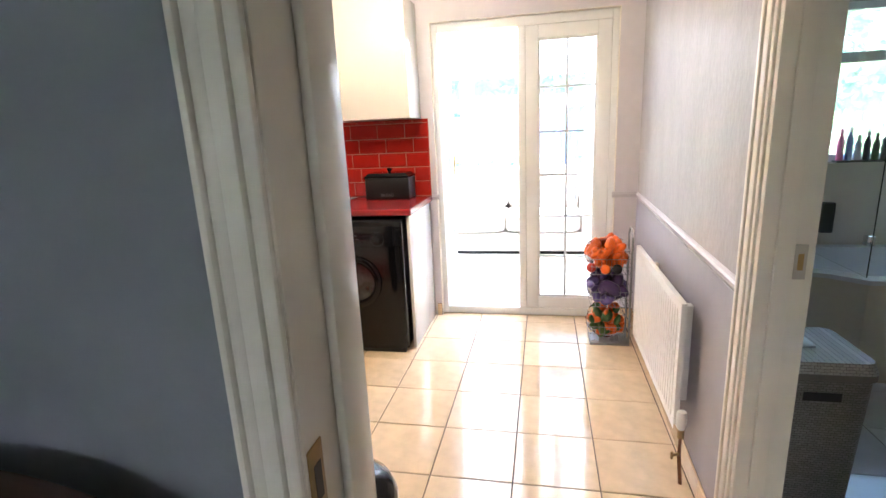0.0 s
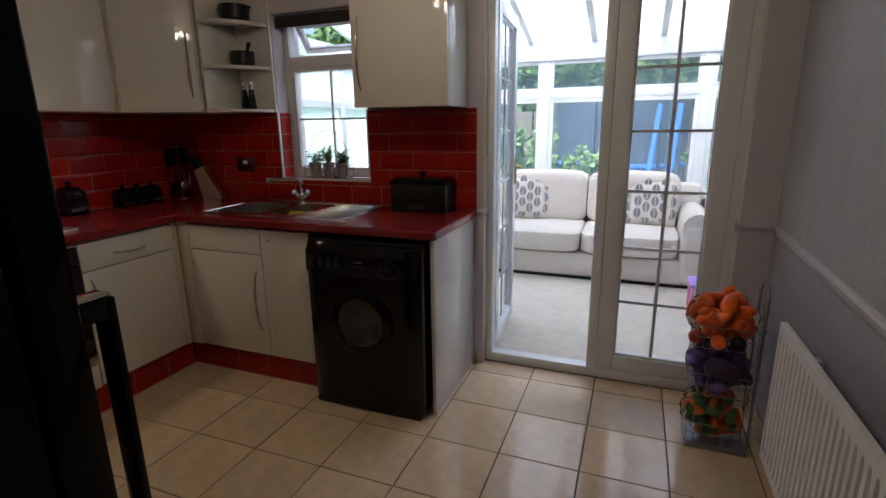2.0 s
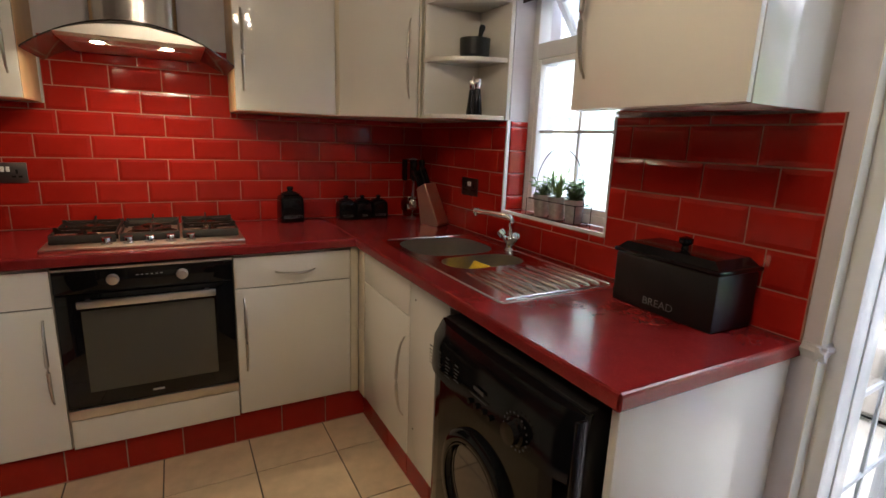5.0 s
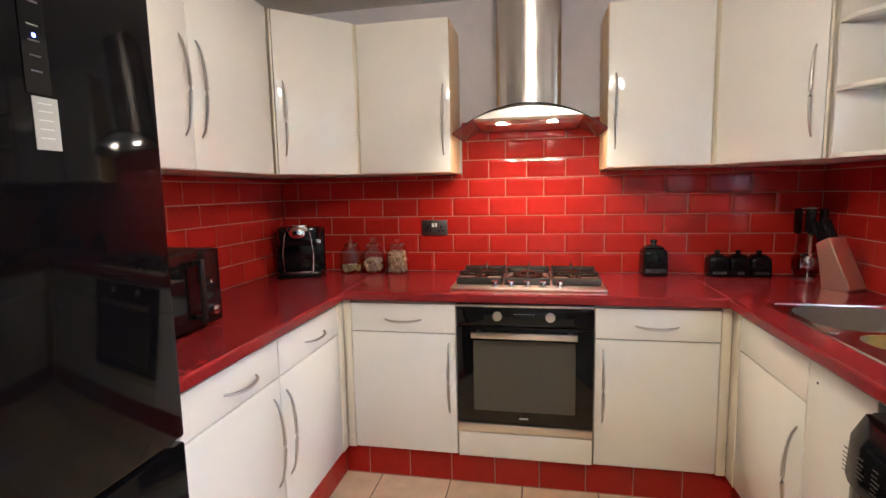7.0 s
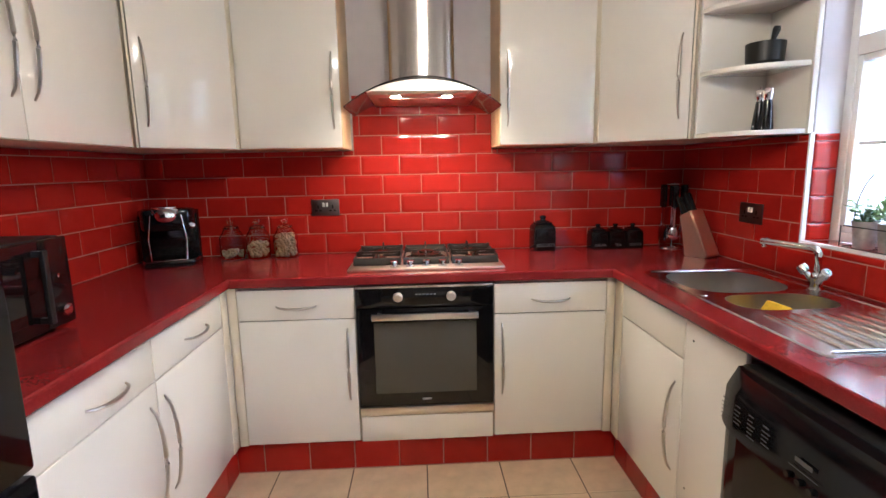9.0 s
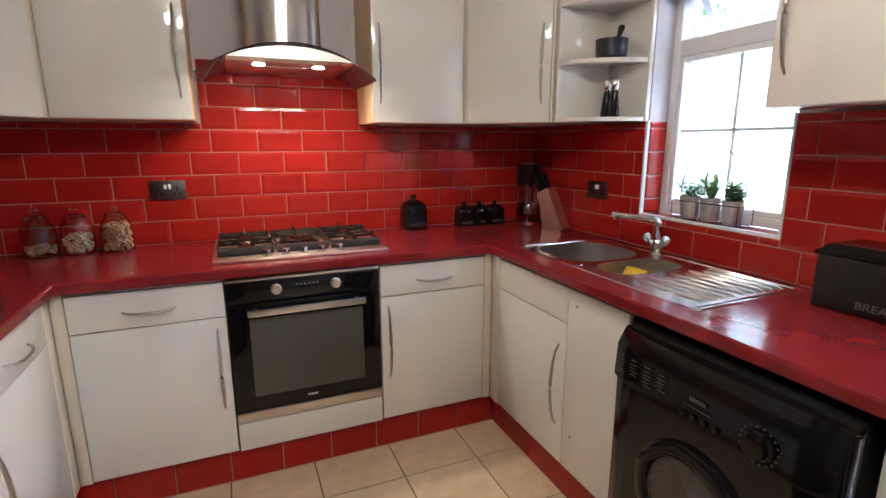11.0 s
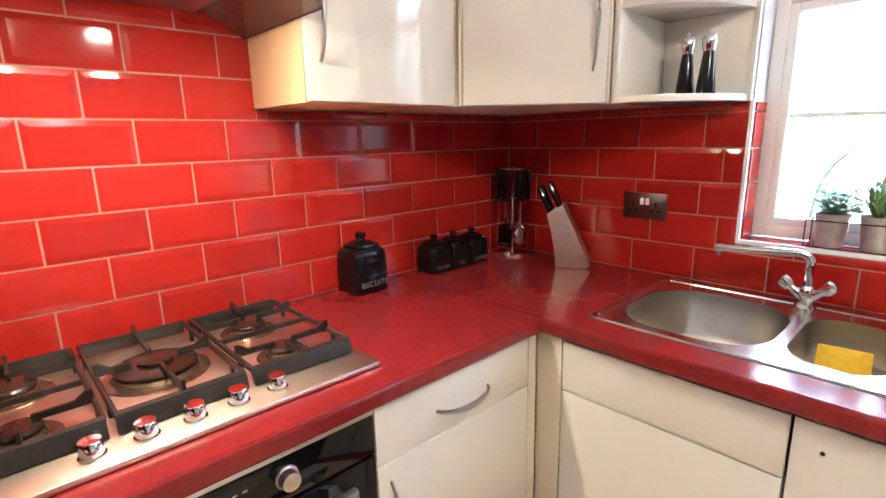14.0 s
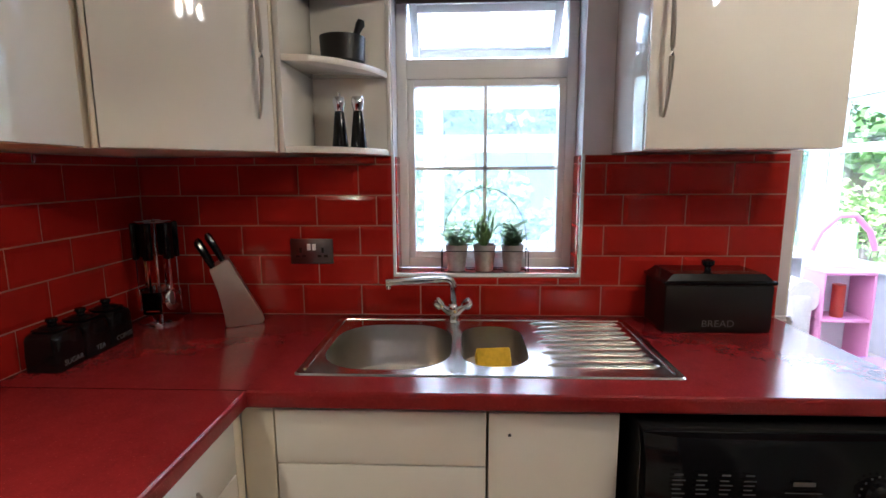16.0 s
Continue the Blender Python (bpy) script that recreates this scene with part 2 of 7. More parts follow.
# ---- structure ----
CEIL = 2.38
RX = 3.52
structure("floor", [(-0.1, -3.1, -0.1, 4.0, 0.0, -0.004), (1.5, -5.5, -0.1, 6.0, -3.1, -0.004), (4.0, -3.1, -0.1, 6.0, 0.5, -0.004)], "floorgrout", "peach ceramic tiled kitchen floor with dark joints")
structure("wall_west", [(-0.15, -3.1, 0, 0, 0.25, CEIL)], "paint", "lilac painted wall behind the hob")
WX0, WX1, WZ0, WZ1 = 0.885, 1.505, 1.066, 2.02
DX0, DX1, DZ = 2.20, 3.43, 2.08
structure("wall_north", [(0, 0, 0, WX0, 0.25, CEIL), (WX0, 0, 0, WX1, 0.25, WZ0 - 0.012), (WX0, 0, WZ1, WX1, 0.25, CEIL), (WX1, 0, 0, DX0, 0.25, CEIL),
                         (DX0, 0, DZ, DX1, 0.25, CEIL), (DX1, 0, 0, RX + 0.1, 0.25, CEIL)], "paint", "lilac painted wall with window and patio door")
structure("wall_south", [(0, -3.1, 0, 2.45, -2.88, CEIL), (2.45, -3.1, 0, 2.723, -3.0, CEIL), (2.723, -3.1, 2.06, RX, -3.0, CEIL)], "paint", "lilac painted wall behind the fridge")
BY0, BY1 = -2.82, -2.06
structure("wall_east", [(RX, BY1, 0, RX + 0.13, 0, CEIL), (RX, -5.5, 0, RX + 0.13, BY0, CEIL), (RX, BY0, 2.06, RX + 0.13, BY1, CEIL)], "paper", "pale grey textured wallpaper wall with dado rail")
SKEW = 0.055


def skew_east(ob):
    """The east wall runs slightly outwards towards the garden."""
    for v in ob.data.vertices:
        if v.co.y > -2.0 and abs(v.co.x - RX) < 0.2:
            v.co.x += SKEW * (v.co.y + 2.0) / 2.0
    return ob


skew_east(bpy.data.objects["wall_east"])
structure("hall_wall", [(1.5, -5.5, 0, 1.6, -3.12, CEIL), (1.5, -5.6, 0, 2.3, -5.5, CEIL), (2.75, -5.6, 0, 3.62, -5.5, CEIL), (2.3, -5.6, 0, 2.75, -5.5, 1.2), (2.3, -5.6, 1.9, 2.75, -5.5, CEIL), (1.6, -3.13, 0, 2.723, -3.102, CEIL)], "hall", "grey painted hall wall")
structure("ceiling", [(-0.15, -5.6, CEIL, 6.1, 0.25, CEIL + 0.1)], "ceiling", "white painted ceiling")

HOBY, TOPZ = -2.88, 0.92


# ---- tiles ----
TILE_CACHE = {}


def tile_mesh(w, h, t, bev, mat):
    key = (round(w, 3), round(h, 3), t, bev, mat)
    if key not in TILE_CACHE:
        b = min(bev, w / 3, h / 3)
        bm = bmesh.new()
        rects = [(0, 0.0), (0, t * 0.8 if bev > 0.005 else t - 0.0015), (b, t)]
        rings = [[bm.verts.new(v) for v in ((o, o, z), (w - o, o, z), (w - o, h - o, z), (o, h - o, z))] for o, z in rects]
        for a, c in zip(rings, rings[1:]):
            for k in range(4):
                bm.faces.new((a[k], a[(k + 1) % 4], c[(k + 1) % 4], c[k]))
        bm.faces.new(rings[-1])
        TILE_CACHE[key] = finish(bm, "tile", mat)
    return TILE_CACHE[key]


def lay(parent, origin, u, n, rows, pitch, joint, mat, t=0.009, bev=0.013, name="tile"):
    """rows: (v0, v1, u0, u1, phase); a tile's edge lies at every phase + k * pitch."""
    u, n = Vector(u), Vector(n)
    v = n.cross(u)
    basis = Matrix((u, v, n)).transposed().to_4x4()
    for v0, v1, u0, u1, phase in rows:
        k = math.floor((u0 - phase) / pitch)
        while phase + k * pitch < u1 - 0.012:
            a, b = max(u0, phase + k * pitch), min(u1, phase + (k + 1) * pitch)
            k += 1
            if b - a < 0.012:
                continue
            ob = new(name, tile_mesh(b - a - joint, v1 - v0 - joint, t, bev, mat))
            jig = n * random.uniform(-0.0003, 0.0004)
            ob.matrix_basis = Matrix.Translation(Vector(origin) + u * (a + joint / 2) + v * (v0 + joint / 2) + jig) @ basis
            ob.parent = parent


ROW0, RP, CP = 0.925, 0.102, 0.204


def tile_all():
    west = structure("splashback_west", [(0, HOBY, 0.915, 0.0095, 0, 1.462), (0, -1.79, 1.462, 0.0095, -1.06, 1.74)], "grout", "red glazed brick tiles with bevelled edges behind the hob")
    north = structure("splashback_north", [(0.012, -0.0095, 0.915, WX0, 0, 1.462), (WX1, -0.0095, 0.915, 2.163, 0, 1.462), (WX0, -0.0095, 0.915, WX1, 0, WZ0 - 0.012)], "grout", "red glazed brick tiles around the window")
    south = structure("splashback_south", [(0.012, HOBY, 0.915, 1.75, HOBY + 0.0095, 1.462)], "grout", "red glazed brick tiles beside the fridge")
    rows = []
    for r in range(9):
        z0, z1 = (ROW0 + r * RP, ROW0 + (r + 1) * RP) if r else (0.921, ROW0 + RP)
        ph = -1.144 if r % 2 == 0 else -1.235
        if r < 5:
            rows.append((z0, z1, HOBY, -0.001, ph))
        elif r == 5:
            rows += [(z0, 1.462, HOBY, -1.79, ph), (z0, z1, -1.79, -1.06, ph), (z0, 1.462, -1.06, -0.001, ph)]
        elif r < 8:
            rows.append((z0, z1, -1.79, -1.06, ph))
    lay(west, (0.004, 0, 0), (0, 1, 0), (1, 0, 0), rows, CP, 0.0045, "tile")
    rows = []
    for r in range(6):
        z0, z1 = (ROW0 + r * RP if r else 0.921), min(ROW0 + (r + 1) * RP, 1.462)
        ph = 1.641 if r % 2 else 1.786
        if z1 < WZ0:
            rows.append((z0, z1, 0.014, 2.163, ph))
        else:
            rows += [(z0, z1, 0.014, WX0 - 0.006, ph), (z0, z1, WX1 + 0.006, 2.163, ph)]
            if z0 < WZ0 - 0.012:
                rows.append((z0, WZ0 - 0.012, WX0 - 0.006, WX1 + 0.006, ph))
    lay(north, (0, -0.004, 0), (1, 0, 0), (0, -1, 0), rows, CP, 0.0045, "tile")
    rows = [((ROW0 + r * RP if r else 0.921), min(ROW0 + (r + 1) * RP, 1.462), -1.75, -0.014, (0.05 if r % 2 else -0.052)) for r in range(6)]
    lay(south, (0, HOBY + 0.004, 0), (-1, 0, 0), (0, 1, 0), rows, CP, 0.0045, "tile")
    # window reveal and sill
    sill = structure("window_sill", [(WX0, 0.0, WZ0 - 0.014, WX1, 0.098, WZ0 - 0.003)], "grout", "red tiled window sill")
    lay(sill, (0, 0, WZ0 - 0.009), (1, 0, 0), (0, 0, 1), [(0.004, 0.098, WX0 + 0.004, WX1 - 0.004, WX0)], CP, 0.0045, "tile", bev=0.008)
    rv = [(max(WZ0, ROW0 + r * RP), min(ROW0 + (r + 1) * RP, 1.462), -0.096, -0.004, -0.2) for r in range(1, 6)]
    lay(sill, (WX0, 0, 0), (0, 1, 0), (1, 0, 0), [(a, b, 0.004, 0.096, 0.0) for a, b, c, d, e in rv], 0.4, 0.003, "tile", bev=0.008)
    lay(sill, (WX1, 0, 0), (0, -1, 0), (-1, 0, 0), rv, 0.4, 0.003, "tile", bev=0.008)
    bm = bmesh.new()
    bm_box(bm, WX0 - 0.006, -0.013, WZ0 - 0.01, WX0 + 0.003, 0.004, 1.466)
    bm_box(bm, WX1 - 0.003, -0.013, WZ0 - 0.01, WX1 + 0.006, 0.004, 1.466)
    bm_box(bm, WX0 + 0.003, -0.013, WZ0 - 0.01, WX1 - 0.003, 0.004, WZ0 + 0.001)
    tagged(part("tile_trim", bm, "upvc"), "white plastic tile trim round the window reveal", kind="structure")
    # plinths
    for nm, bx, o, u, n, a, b, ph in (
            ("plinth_west", (0.53, -2.308, 0.0, 0.5655, -0.562, 0.148), (0.560, 0, 0), (0, 1, 0), (1, 0, 0), -2.308, -0.562, -1.37),
            ("plinth_north", (0.575, -0.5655, 0.0, 1.49, -0.53, 0.148), (0, -0.56, 0), (1, 0, 0), (0, -1, 0), 0.576, 1.49, 0.7),
            ("plinth_south", (0.575, -2.34, 0.0, 1.748, -2.3045, 0.148), (0, -2.31, 0), (-1, 0, 0), (0, 1, 0), -1.748, -0.576, -0.7)):
        p = structure(nm, [bx], "grout", "red tiled plinth under the kitchen units")
        lay(p, o, u, n, [(0.004, 0.142, a, b, ph)], CP, 0.0045, "tile", bev=0.004)
    # skirting of floor tiles
    sk = structure("skirting", [(RX - 0.004, -2.0, 0, RX, 0, 0.09), (DX1, -0.004, 0, RX + SKEW - 0.012, 0, 0.09), (2.166, -0.004, 0, DX0, 0, 0.09)], "floorgrout", "peach tile skirting")
    skew_east(sk)
    lay(sk, (RX + SKEW - 0.003, 0, 0), (-SKEW / 2, -1, 0), (-1, SKEW / 2, 0), [(0.0, 0.09, 0.012, 2.0, 0.1)], 0.338, 0.004, "floortile", t=0.008, bev=0.002)
    lay(sk, (0, -0.003, 0), (1, 0, 0), (0, -1, 0), [(0.0, 0.09, DX1, RX + SKEW - 0.012, DX1), (0, 0.09, 2.166, DX0, 2.166)], 0.338, 0.003, "floortile", t=0.008, bev=0.002)
    fl = bpy.data.objects["floor"]
    rows = []
    k = 0
    while -0.096 - k * 0.338 > -3.2:
        y1 = -0.096 - (k - 1) * 0.338
        y0 = y1 - 0.338
        rows.append((max(y0, -3.1), min(y1, 0.048), 0.0 if y0 > -3.2 else 2.5, RX + 0.05, 2.164 - 0.338 * 7))
        k += 1
    lay(fl, (0, 0, -0.0065), (1, 0, 0), (0, 0, 1), rows, 0.338, 0.005, "floortile", t=0.0065, bev=0.002, name="floor_tile")
    lay(fl, (0, 0, -0.0065), (1, 0, 0), (0, 0, 1), [(-2.9 + i * 0.338, -2.9 + (i + 1) * 0.338, RX + 0.1, 5.4, 3.7) for i in range(9)], 0.338, 0.005, "bathfloor", t=0.0065, bev=0.002, name="floor_tile")


M["bathfloor"] = material("grey white bathroom floor tile", (0.6, 0.6, 0.62), 0.12, grain=0.05, scale=9, vary=0.04)


# ---- kitchen units ----
def bow_handle(parent, p, length, vertical=True, out=0.032, mat="nickel"):
    """A bowed bar; p its middle in the parent's frame, standing out towards -y."""
    pts, rad = [], []
    for i in range(15):
        s = -1 + 2 * i / 14
        o = -out * (1 - s * s) ** 0.6 if abs(s) < 1 else 0.0
        q = s * length / 2
        pts.append((p[0], p[1] + o, p[2] + q) if vertical else (p[0] + q, p[1] + o, p[2] - 0.006 * (1 - s * s)))
        rad.append(0.0035 + 0.0035 * (1 - s * s))
    bm = bmesh.new()
    bm_tube(bm, pts, rad, 8)
    return part("handle", bm, mat, parent, "slim bowed brushed metal handle")


def front(parent, name, x0, z0, x1, z1, y, handle=None, t=0.019):
    ob = box_part(name, (x0 + 0.002, y - t, z0 + 0.002, x1 - 0.002, y - 0.002, z1 - 0.002), "cab", parent, bevel=0.002)
    if handle:
        kind, hx, hz, ln = handle
        bow_handle(ob, (hx, y - t, hz), ln, kind == "v")
    return ob


def unit(name, label, at, rz, w, fronts, z0=0.15, z1=0.87, d=0.58, side="carcass", group="kitchen units", top=None):
    u = thing(name, label, "cabinet", group, at, rz)
    box_part("body", (0.001, -d, z0, w - 0.001, 0.0, top or z1), side, u, 0.001)
    for f in fronts:
        front(u, f[0], *f[1:5], -d, f[5] if len(f) > 5 else None)
    return u


def build_units():
    d1, dr = 0.728, 0.866
    H, DH = 0.33, 0.17
    # hob wall, fronts facing +x
    unit("base_cabinet", "cream gloss base cabinet with one drawer, between oven and sink corner", (0.0, -1.138, 0), 90, 0.498,
         [("door", 0, 0.155, 0.498, d1, ("v", 0.035, 0.52, H)), ("drawer", 0, d1, 0.498, dr, ("h", 0.25, 0.79, DH))])
    unit("base_cabinet", "cream gloss base cabinet with one drawer beside the oven", (0.0, -2.24, 0), 90, 0.498,
         [("door", 0, 0.155, 0.498, d1, ("v", 0.463, 0.52, H)), ("drawer", 0, d1, 0.498, dr, ("h", 0.25, 0.79, DH))])
    for nm, y0, y1 in (("corner_post", -0.638, -0.601), ("corner_post", -2.279, -2.242)):
        tagged(box_part(nm, (0.56, y0, 0.15, 0.597, y1, 0.879), "carcass", None, 0.002), "cream corner post between base cabinets", "panel", "corner posts")
    for y0, y1, x1 in ((-0.6, -0.565, 0.6735), (-2.315, -2.28, 0.6585)):
        tagged(box_part("corner_post", (0.5975, y0, 0.15, x1, y1, 0.879), "carcass", None, 0.002), "cream corner post between base cabinets", "panel", "corner posts")
    tagged(box_part("filler_panel", (0.575, -1.737, 0.15, 0.597, -1.143, 0.268), "cab", None, 0.002), "cream gloss filler panel under the oven", "panel")
    # window wall
    unit("sink_cabinet", "cream gloss sink base cabinet with false drawer front", (0.675, 0.0, 0), 0, 0.497,
         [("door", 0, 0.155, 0.497, d1, ("v", 0.455, 0.47, H)), ("drawer_front", 0, d1, 0.497, dr)], top=0.72)
    u = unit("base_cabinet", "narrow plain cream base cabinet without a handle beside the washing machine", (1.174, 0.0, 0), 0, 0.30,
             [("door", 0, 0.155, 0.30, dr)], top=0.72)
    for z in (0.81, 0.30):
        bm = bmesh.new()
        bm_cyl(bm, (0.05, -0.598, z), (0.05, -0.6005, z), 0.004, seg=10)
        part("screw_hole", bm, "blackm", u)
    tagged(box_part("end_panel", (2.128, -0.6, 0.0, 2.148, -0.002, 0.879), "cab", None, 0.002), "cream gloss end panel beside the washing machine", "panel")
    # fridge side, fronts facing +y; local x runs to -x
    unit("base_cabinet", "cream gloss base cabinet with one drawer near the corner", (1.19, HOBY, 0), 180, 0.53,
         [("door", 0, 0.155, 0.53, d1, ("v", 0.04, 0.5, H)), ("drawer", 0, d1, 0.53, dr, ("h", 0.29, 0.79, DH))])
    unit("base_cabinet", "cream gloss base cabinet with one drawer beside the black fridge", (1.69, HOBY, 0), 180, 0.498,
         [("door", 0, 0.155, 0.498, d1, ("v", 0.455, 0.5, H)), ("drawer", 0, d1, 0.498, dr, ("h", 0.27, 0.79, DH))])
    tagged(box_part("filler_panel", (1.692, HOBY + 0.02, 0.15, 1.748, HOBY + 0.575, 0.879), "cab", None, 0.001), "cream gloss narrow filler panel between base cabinet and fridge", "panel")
    # wall units
    Z0, Z1 = 1.464, 2.20
    UH = 0.34
    hz = 1.72
    unit("wall_cabinet", "cream gloss wall cabinet beside the extractor hood with beech side", (0.0, -1.065, 0), 90, 0.45,
         [("door", 0, Z0, 0.45, Z1, ("v", 0.035, hz, UH))], Z0, Z1, 0.29, "beech")
    unit("wall_cabinet", "cream gloss wall cabinet beside the extractor hood, above the jars", (0.0, -2.27, 0), 90, 0.47,
         [("door", 0, Z0, 0.47, Z1, ("v", 0.435, hz, UH))], Z0, Z1, 0.29, "beech")
    unit("wall_cabinet", "cream gloss double wall cabinet above the microwave", (1.69, HOBY, 0), 180, 1.06,
         [("door", 0, Z0, 0.53, Z1, ("v", 0.49, hz + 0.03, UH)), ("door", 0.53, Z0, 1.06, Z1, ("v", 0.575, hz + 0.03, UH))], Z0, Z1, 0.29)
    unit("wall_cabinet", "cream gloss wall cabinet above the bread bin with glossy white side", (1.598, 0.0, 0), 0, 0.515,
         [("door", 0, Z0, 0.515, Z1, ("v", 0.045, hz, UH))], Z0, Z1, 0.28, "cab")
    # corner wall units with diagonal doors
    for lab, outline, a, b, hside in (
            ("cream gloss diagonal corner wall cabinet beside the open shelves", [(0.002, -0.002), (0.002, -0.612), (0.292, -0.612), (0.592, -0.31), (0.592, -0.002)], (0.311, -0.600), (0.606, -0.305), 1),
            ("cream gloss diagonal corner wall cabinet above the coffee machine", [(0.002, HOBY + 0.002), (0.002, -2.272), (0.292, -2.272), (0.592, -2.572), (0.592, HOBY + 0.002)], (0.606, -2.578), (0.311, -2.283), -1)):
        c = thing("corner_wall_cabinet", lab, "cabinet", "kitchen units", (0, 0, 0))
        bm = bmesh.new()
        bm_prism(bm, outline, Z0, Z1)
        part("body", bm, "carcass", c)
        ang = math.degrees(math.atan2(b[1] - a[1], b[0] - a[0]))
        w = math.dist(a, b)
        dd = new("door", finish_box(0.012, -0.019, Z0 + 0.0015, w - 0.012, 0, Z1 - 0.0015, "cab"))
        dd.parent = c
        dd.matrix_basis = pose(a[0], a[1], 0, 0, 0, ang)
        bow_handle(dd, ((w - 0.05) if hside > 0 else 0.05, -0.019, hz), UH)
        for px in ((0.0, 0.01), (w - 0.01, w)):
            ps = new("post", finish_box(px[0], -0.014, Z0, px[1], 0.0, Z1, "carcass"))
            ps.parent = c
            ps.matrix_basis = pose(a[0], a[1], 0, 0, 0, ang)
    # open end shelves
    s = thing("corner_shelves", "cream open corner shelf unit holding black pots beside the window", "shelf", "", (0.61, 0, 0))
    box_part("side_panel", (0.0, -0.30, Z0, 0.018, -0.002, Z1), "cab", s)
    box_part("back_panel", (0.018, -0.018, Z0, 0.258, -0.002, Z1), "cab", s)
    box_part("edge_strip", (0.258, -0.022, Z0, 0.272, -0.002, Z1), "cab", s)
    prof = [(0.019, -0.019), (0.019, -0.30), (0.09, -0.288), (0.16, -0.235), (0.215, -0.16), (0.25, -0.08), (0.262, -0.023), (0.257, -0.019)]
    for z in (Z0, 1.706, 1.948, 2.182):
        bm = bmesh.new()
        bm_prism(bm, prof, z, z + 0.018, 0.001)
        part("shelf", bm, "cab", s)
    # light pelmet strips on top of units stay plain: worktop
    w = thing("worktop", "dark red speckled laminate worktop running round three walls", "worktop")
    B = 0.006
    SINK = (0.712, -0.522, 1.638, -0.072)
    for bx in ((0.001, HOBY + 0.001, 0.88, 0.62, -0.001, TOPZ), (0.6205, HOBY + 0.001, 0.88, 1.748, -2.26, TOPZ),
               (0.6205, -0.62, 0.88, 2.16, SINK[1], TOPZ), (0.6205, SINK[3], 0.88, 2.16, -0.001, TOPZ),
               (0.6205, SINK[1], 0.88, SINK[0], SINK[3], TOPZ), (SINK[2], SINK[1], 0.88, 2.16, SINK[3], TOPZ)):
        box_part("slab", bx, "worktop", w, 0.0)
    for y in (-0.6212, -2.2600):
        box_part("joint_strip", (0.012, y, TOPZ + 0.0002, 0.6262, y + 0.0014, TOPZ + 0.0006), "jointred", w, 0.0)
    for pts in ([(0.62, -0.62), (0.62, -2.26)], [(0.62, -0.62), (2.16, -0.62)], [(0.62, -2.26), (1.748, -2.26)], [(2.16, -0.62), (2.16, -0.001)]):
        (x0, y0), (x1, y1) = pts
        bm = bmesh.new()
        nx, ny = (1, 0) if x0 == x1 else (0, -1 if y0 > -1 else 1)
        q = [(0, 0.8805), (0.003, 0.8805), (0.0065, 0.885), (0.0065, 0.911), (0.0045, 0.9165), (0, 0.9197)]
        ra = [bm.verts.new((x0 + nx * o, y0 + ny * o, z)) for o, z in q]
        rb = [bm.verts.new((x1 + nx * o, y1 + ny * o, z)) for o, z in q]
        for k in range(len(q)):
            bm.faces.new((ra[k], ra[(k + 1) % len(q)], rb[(k + 1) % len(q)], rb[k]))
        bm.faces.new(ra)
        bm.faces.new(rb)
        part("edging", bm, "worktop", w, smooth=False)


def finish_box(x0, y0, z0, x1, y1, z1, mat, bevel=0.002):
    bm = bmesh.new()
    bm_box(bm, x0, y0, z0, x1, y1, z1, bevel=bevel)
    return finish(bm, "panel", mat, True)


def rounded_rect(x0, y0, x1, y1, r, n=6):
    pts = []
    for cx, cy, a0 in ((x1 - r, y1 - r, 0), (x0 + r, y1 - r, 90), (x0 + r, y0 + r, 180), (x1 - r, y0 + r, 270)):
        for i in range(n + 1):
            a = radians(a0 + 90 * i / n)
            pts.append((cx + r * math.cos(a), cy + r * math.sin(a)))
    return pts


def bowl(bm, x0, y0, x1, y1, r, top, depth):
    """An open bowl whose outline shrinks towards a rounded bottom. Returns its rim's vertices."""
    rings = []
    for k in range(7):
        s = k / 6
        inset = 0.006 * s + (0.04 * (1 - math.cos(radians(90 * max(0, (s - 0.6) / 0.4)))))
        z = top - depth * (s / 0.8 if s < 0.8 else 1) if s < 0.8 else top - depth * (0.93 + 0.07 * (s - 0.8) / 0.2)
        rings.append([bm.verts.new((x, y, z)) for x, y in rounded_rect(x0 + inset, y0 + inset, x1 - inset, y1 - inset, max(r - inset * 0.6, 0.02))])
    for a, b in zip(rings, rings[1:]):
        for i in range(len(a)):
            bm.faces.new((a[i], a[(i + 1) % len(a)], b[(i + 1) % len(a)], b[i]))
    bm.faces.new(rings[-1])
    return rings[0]


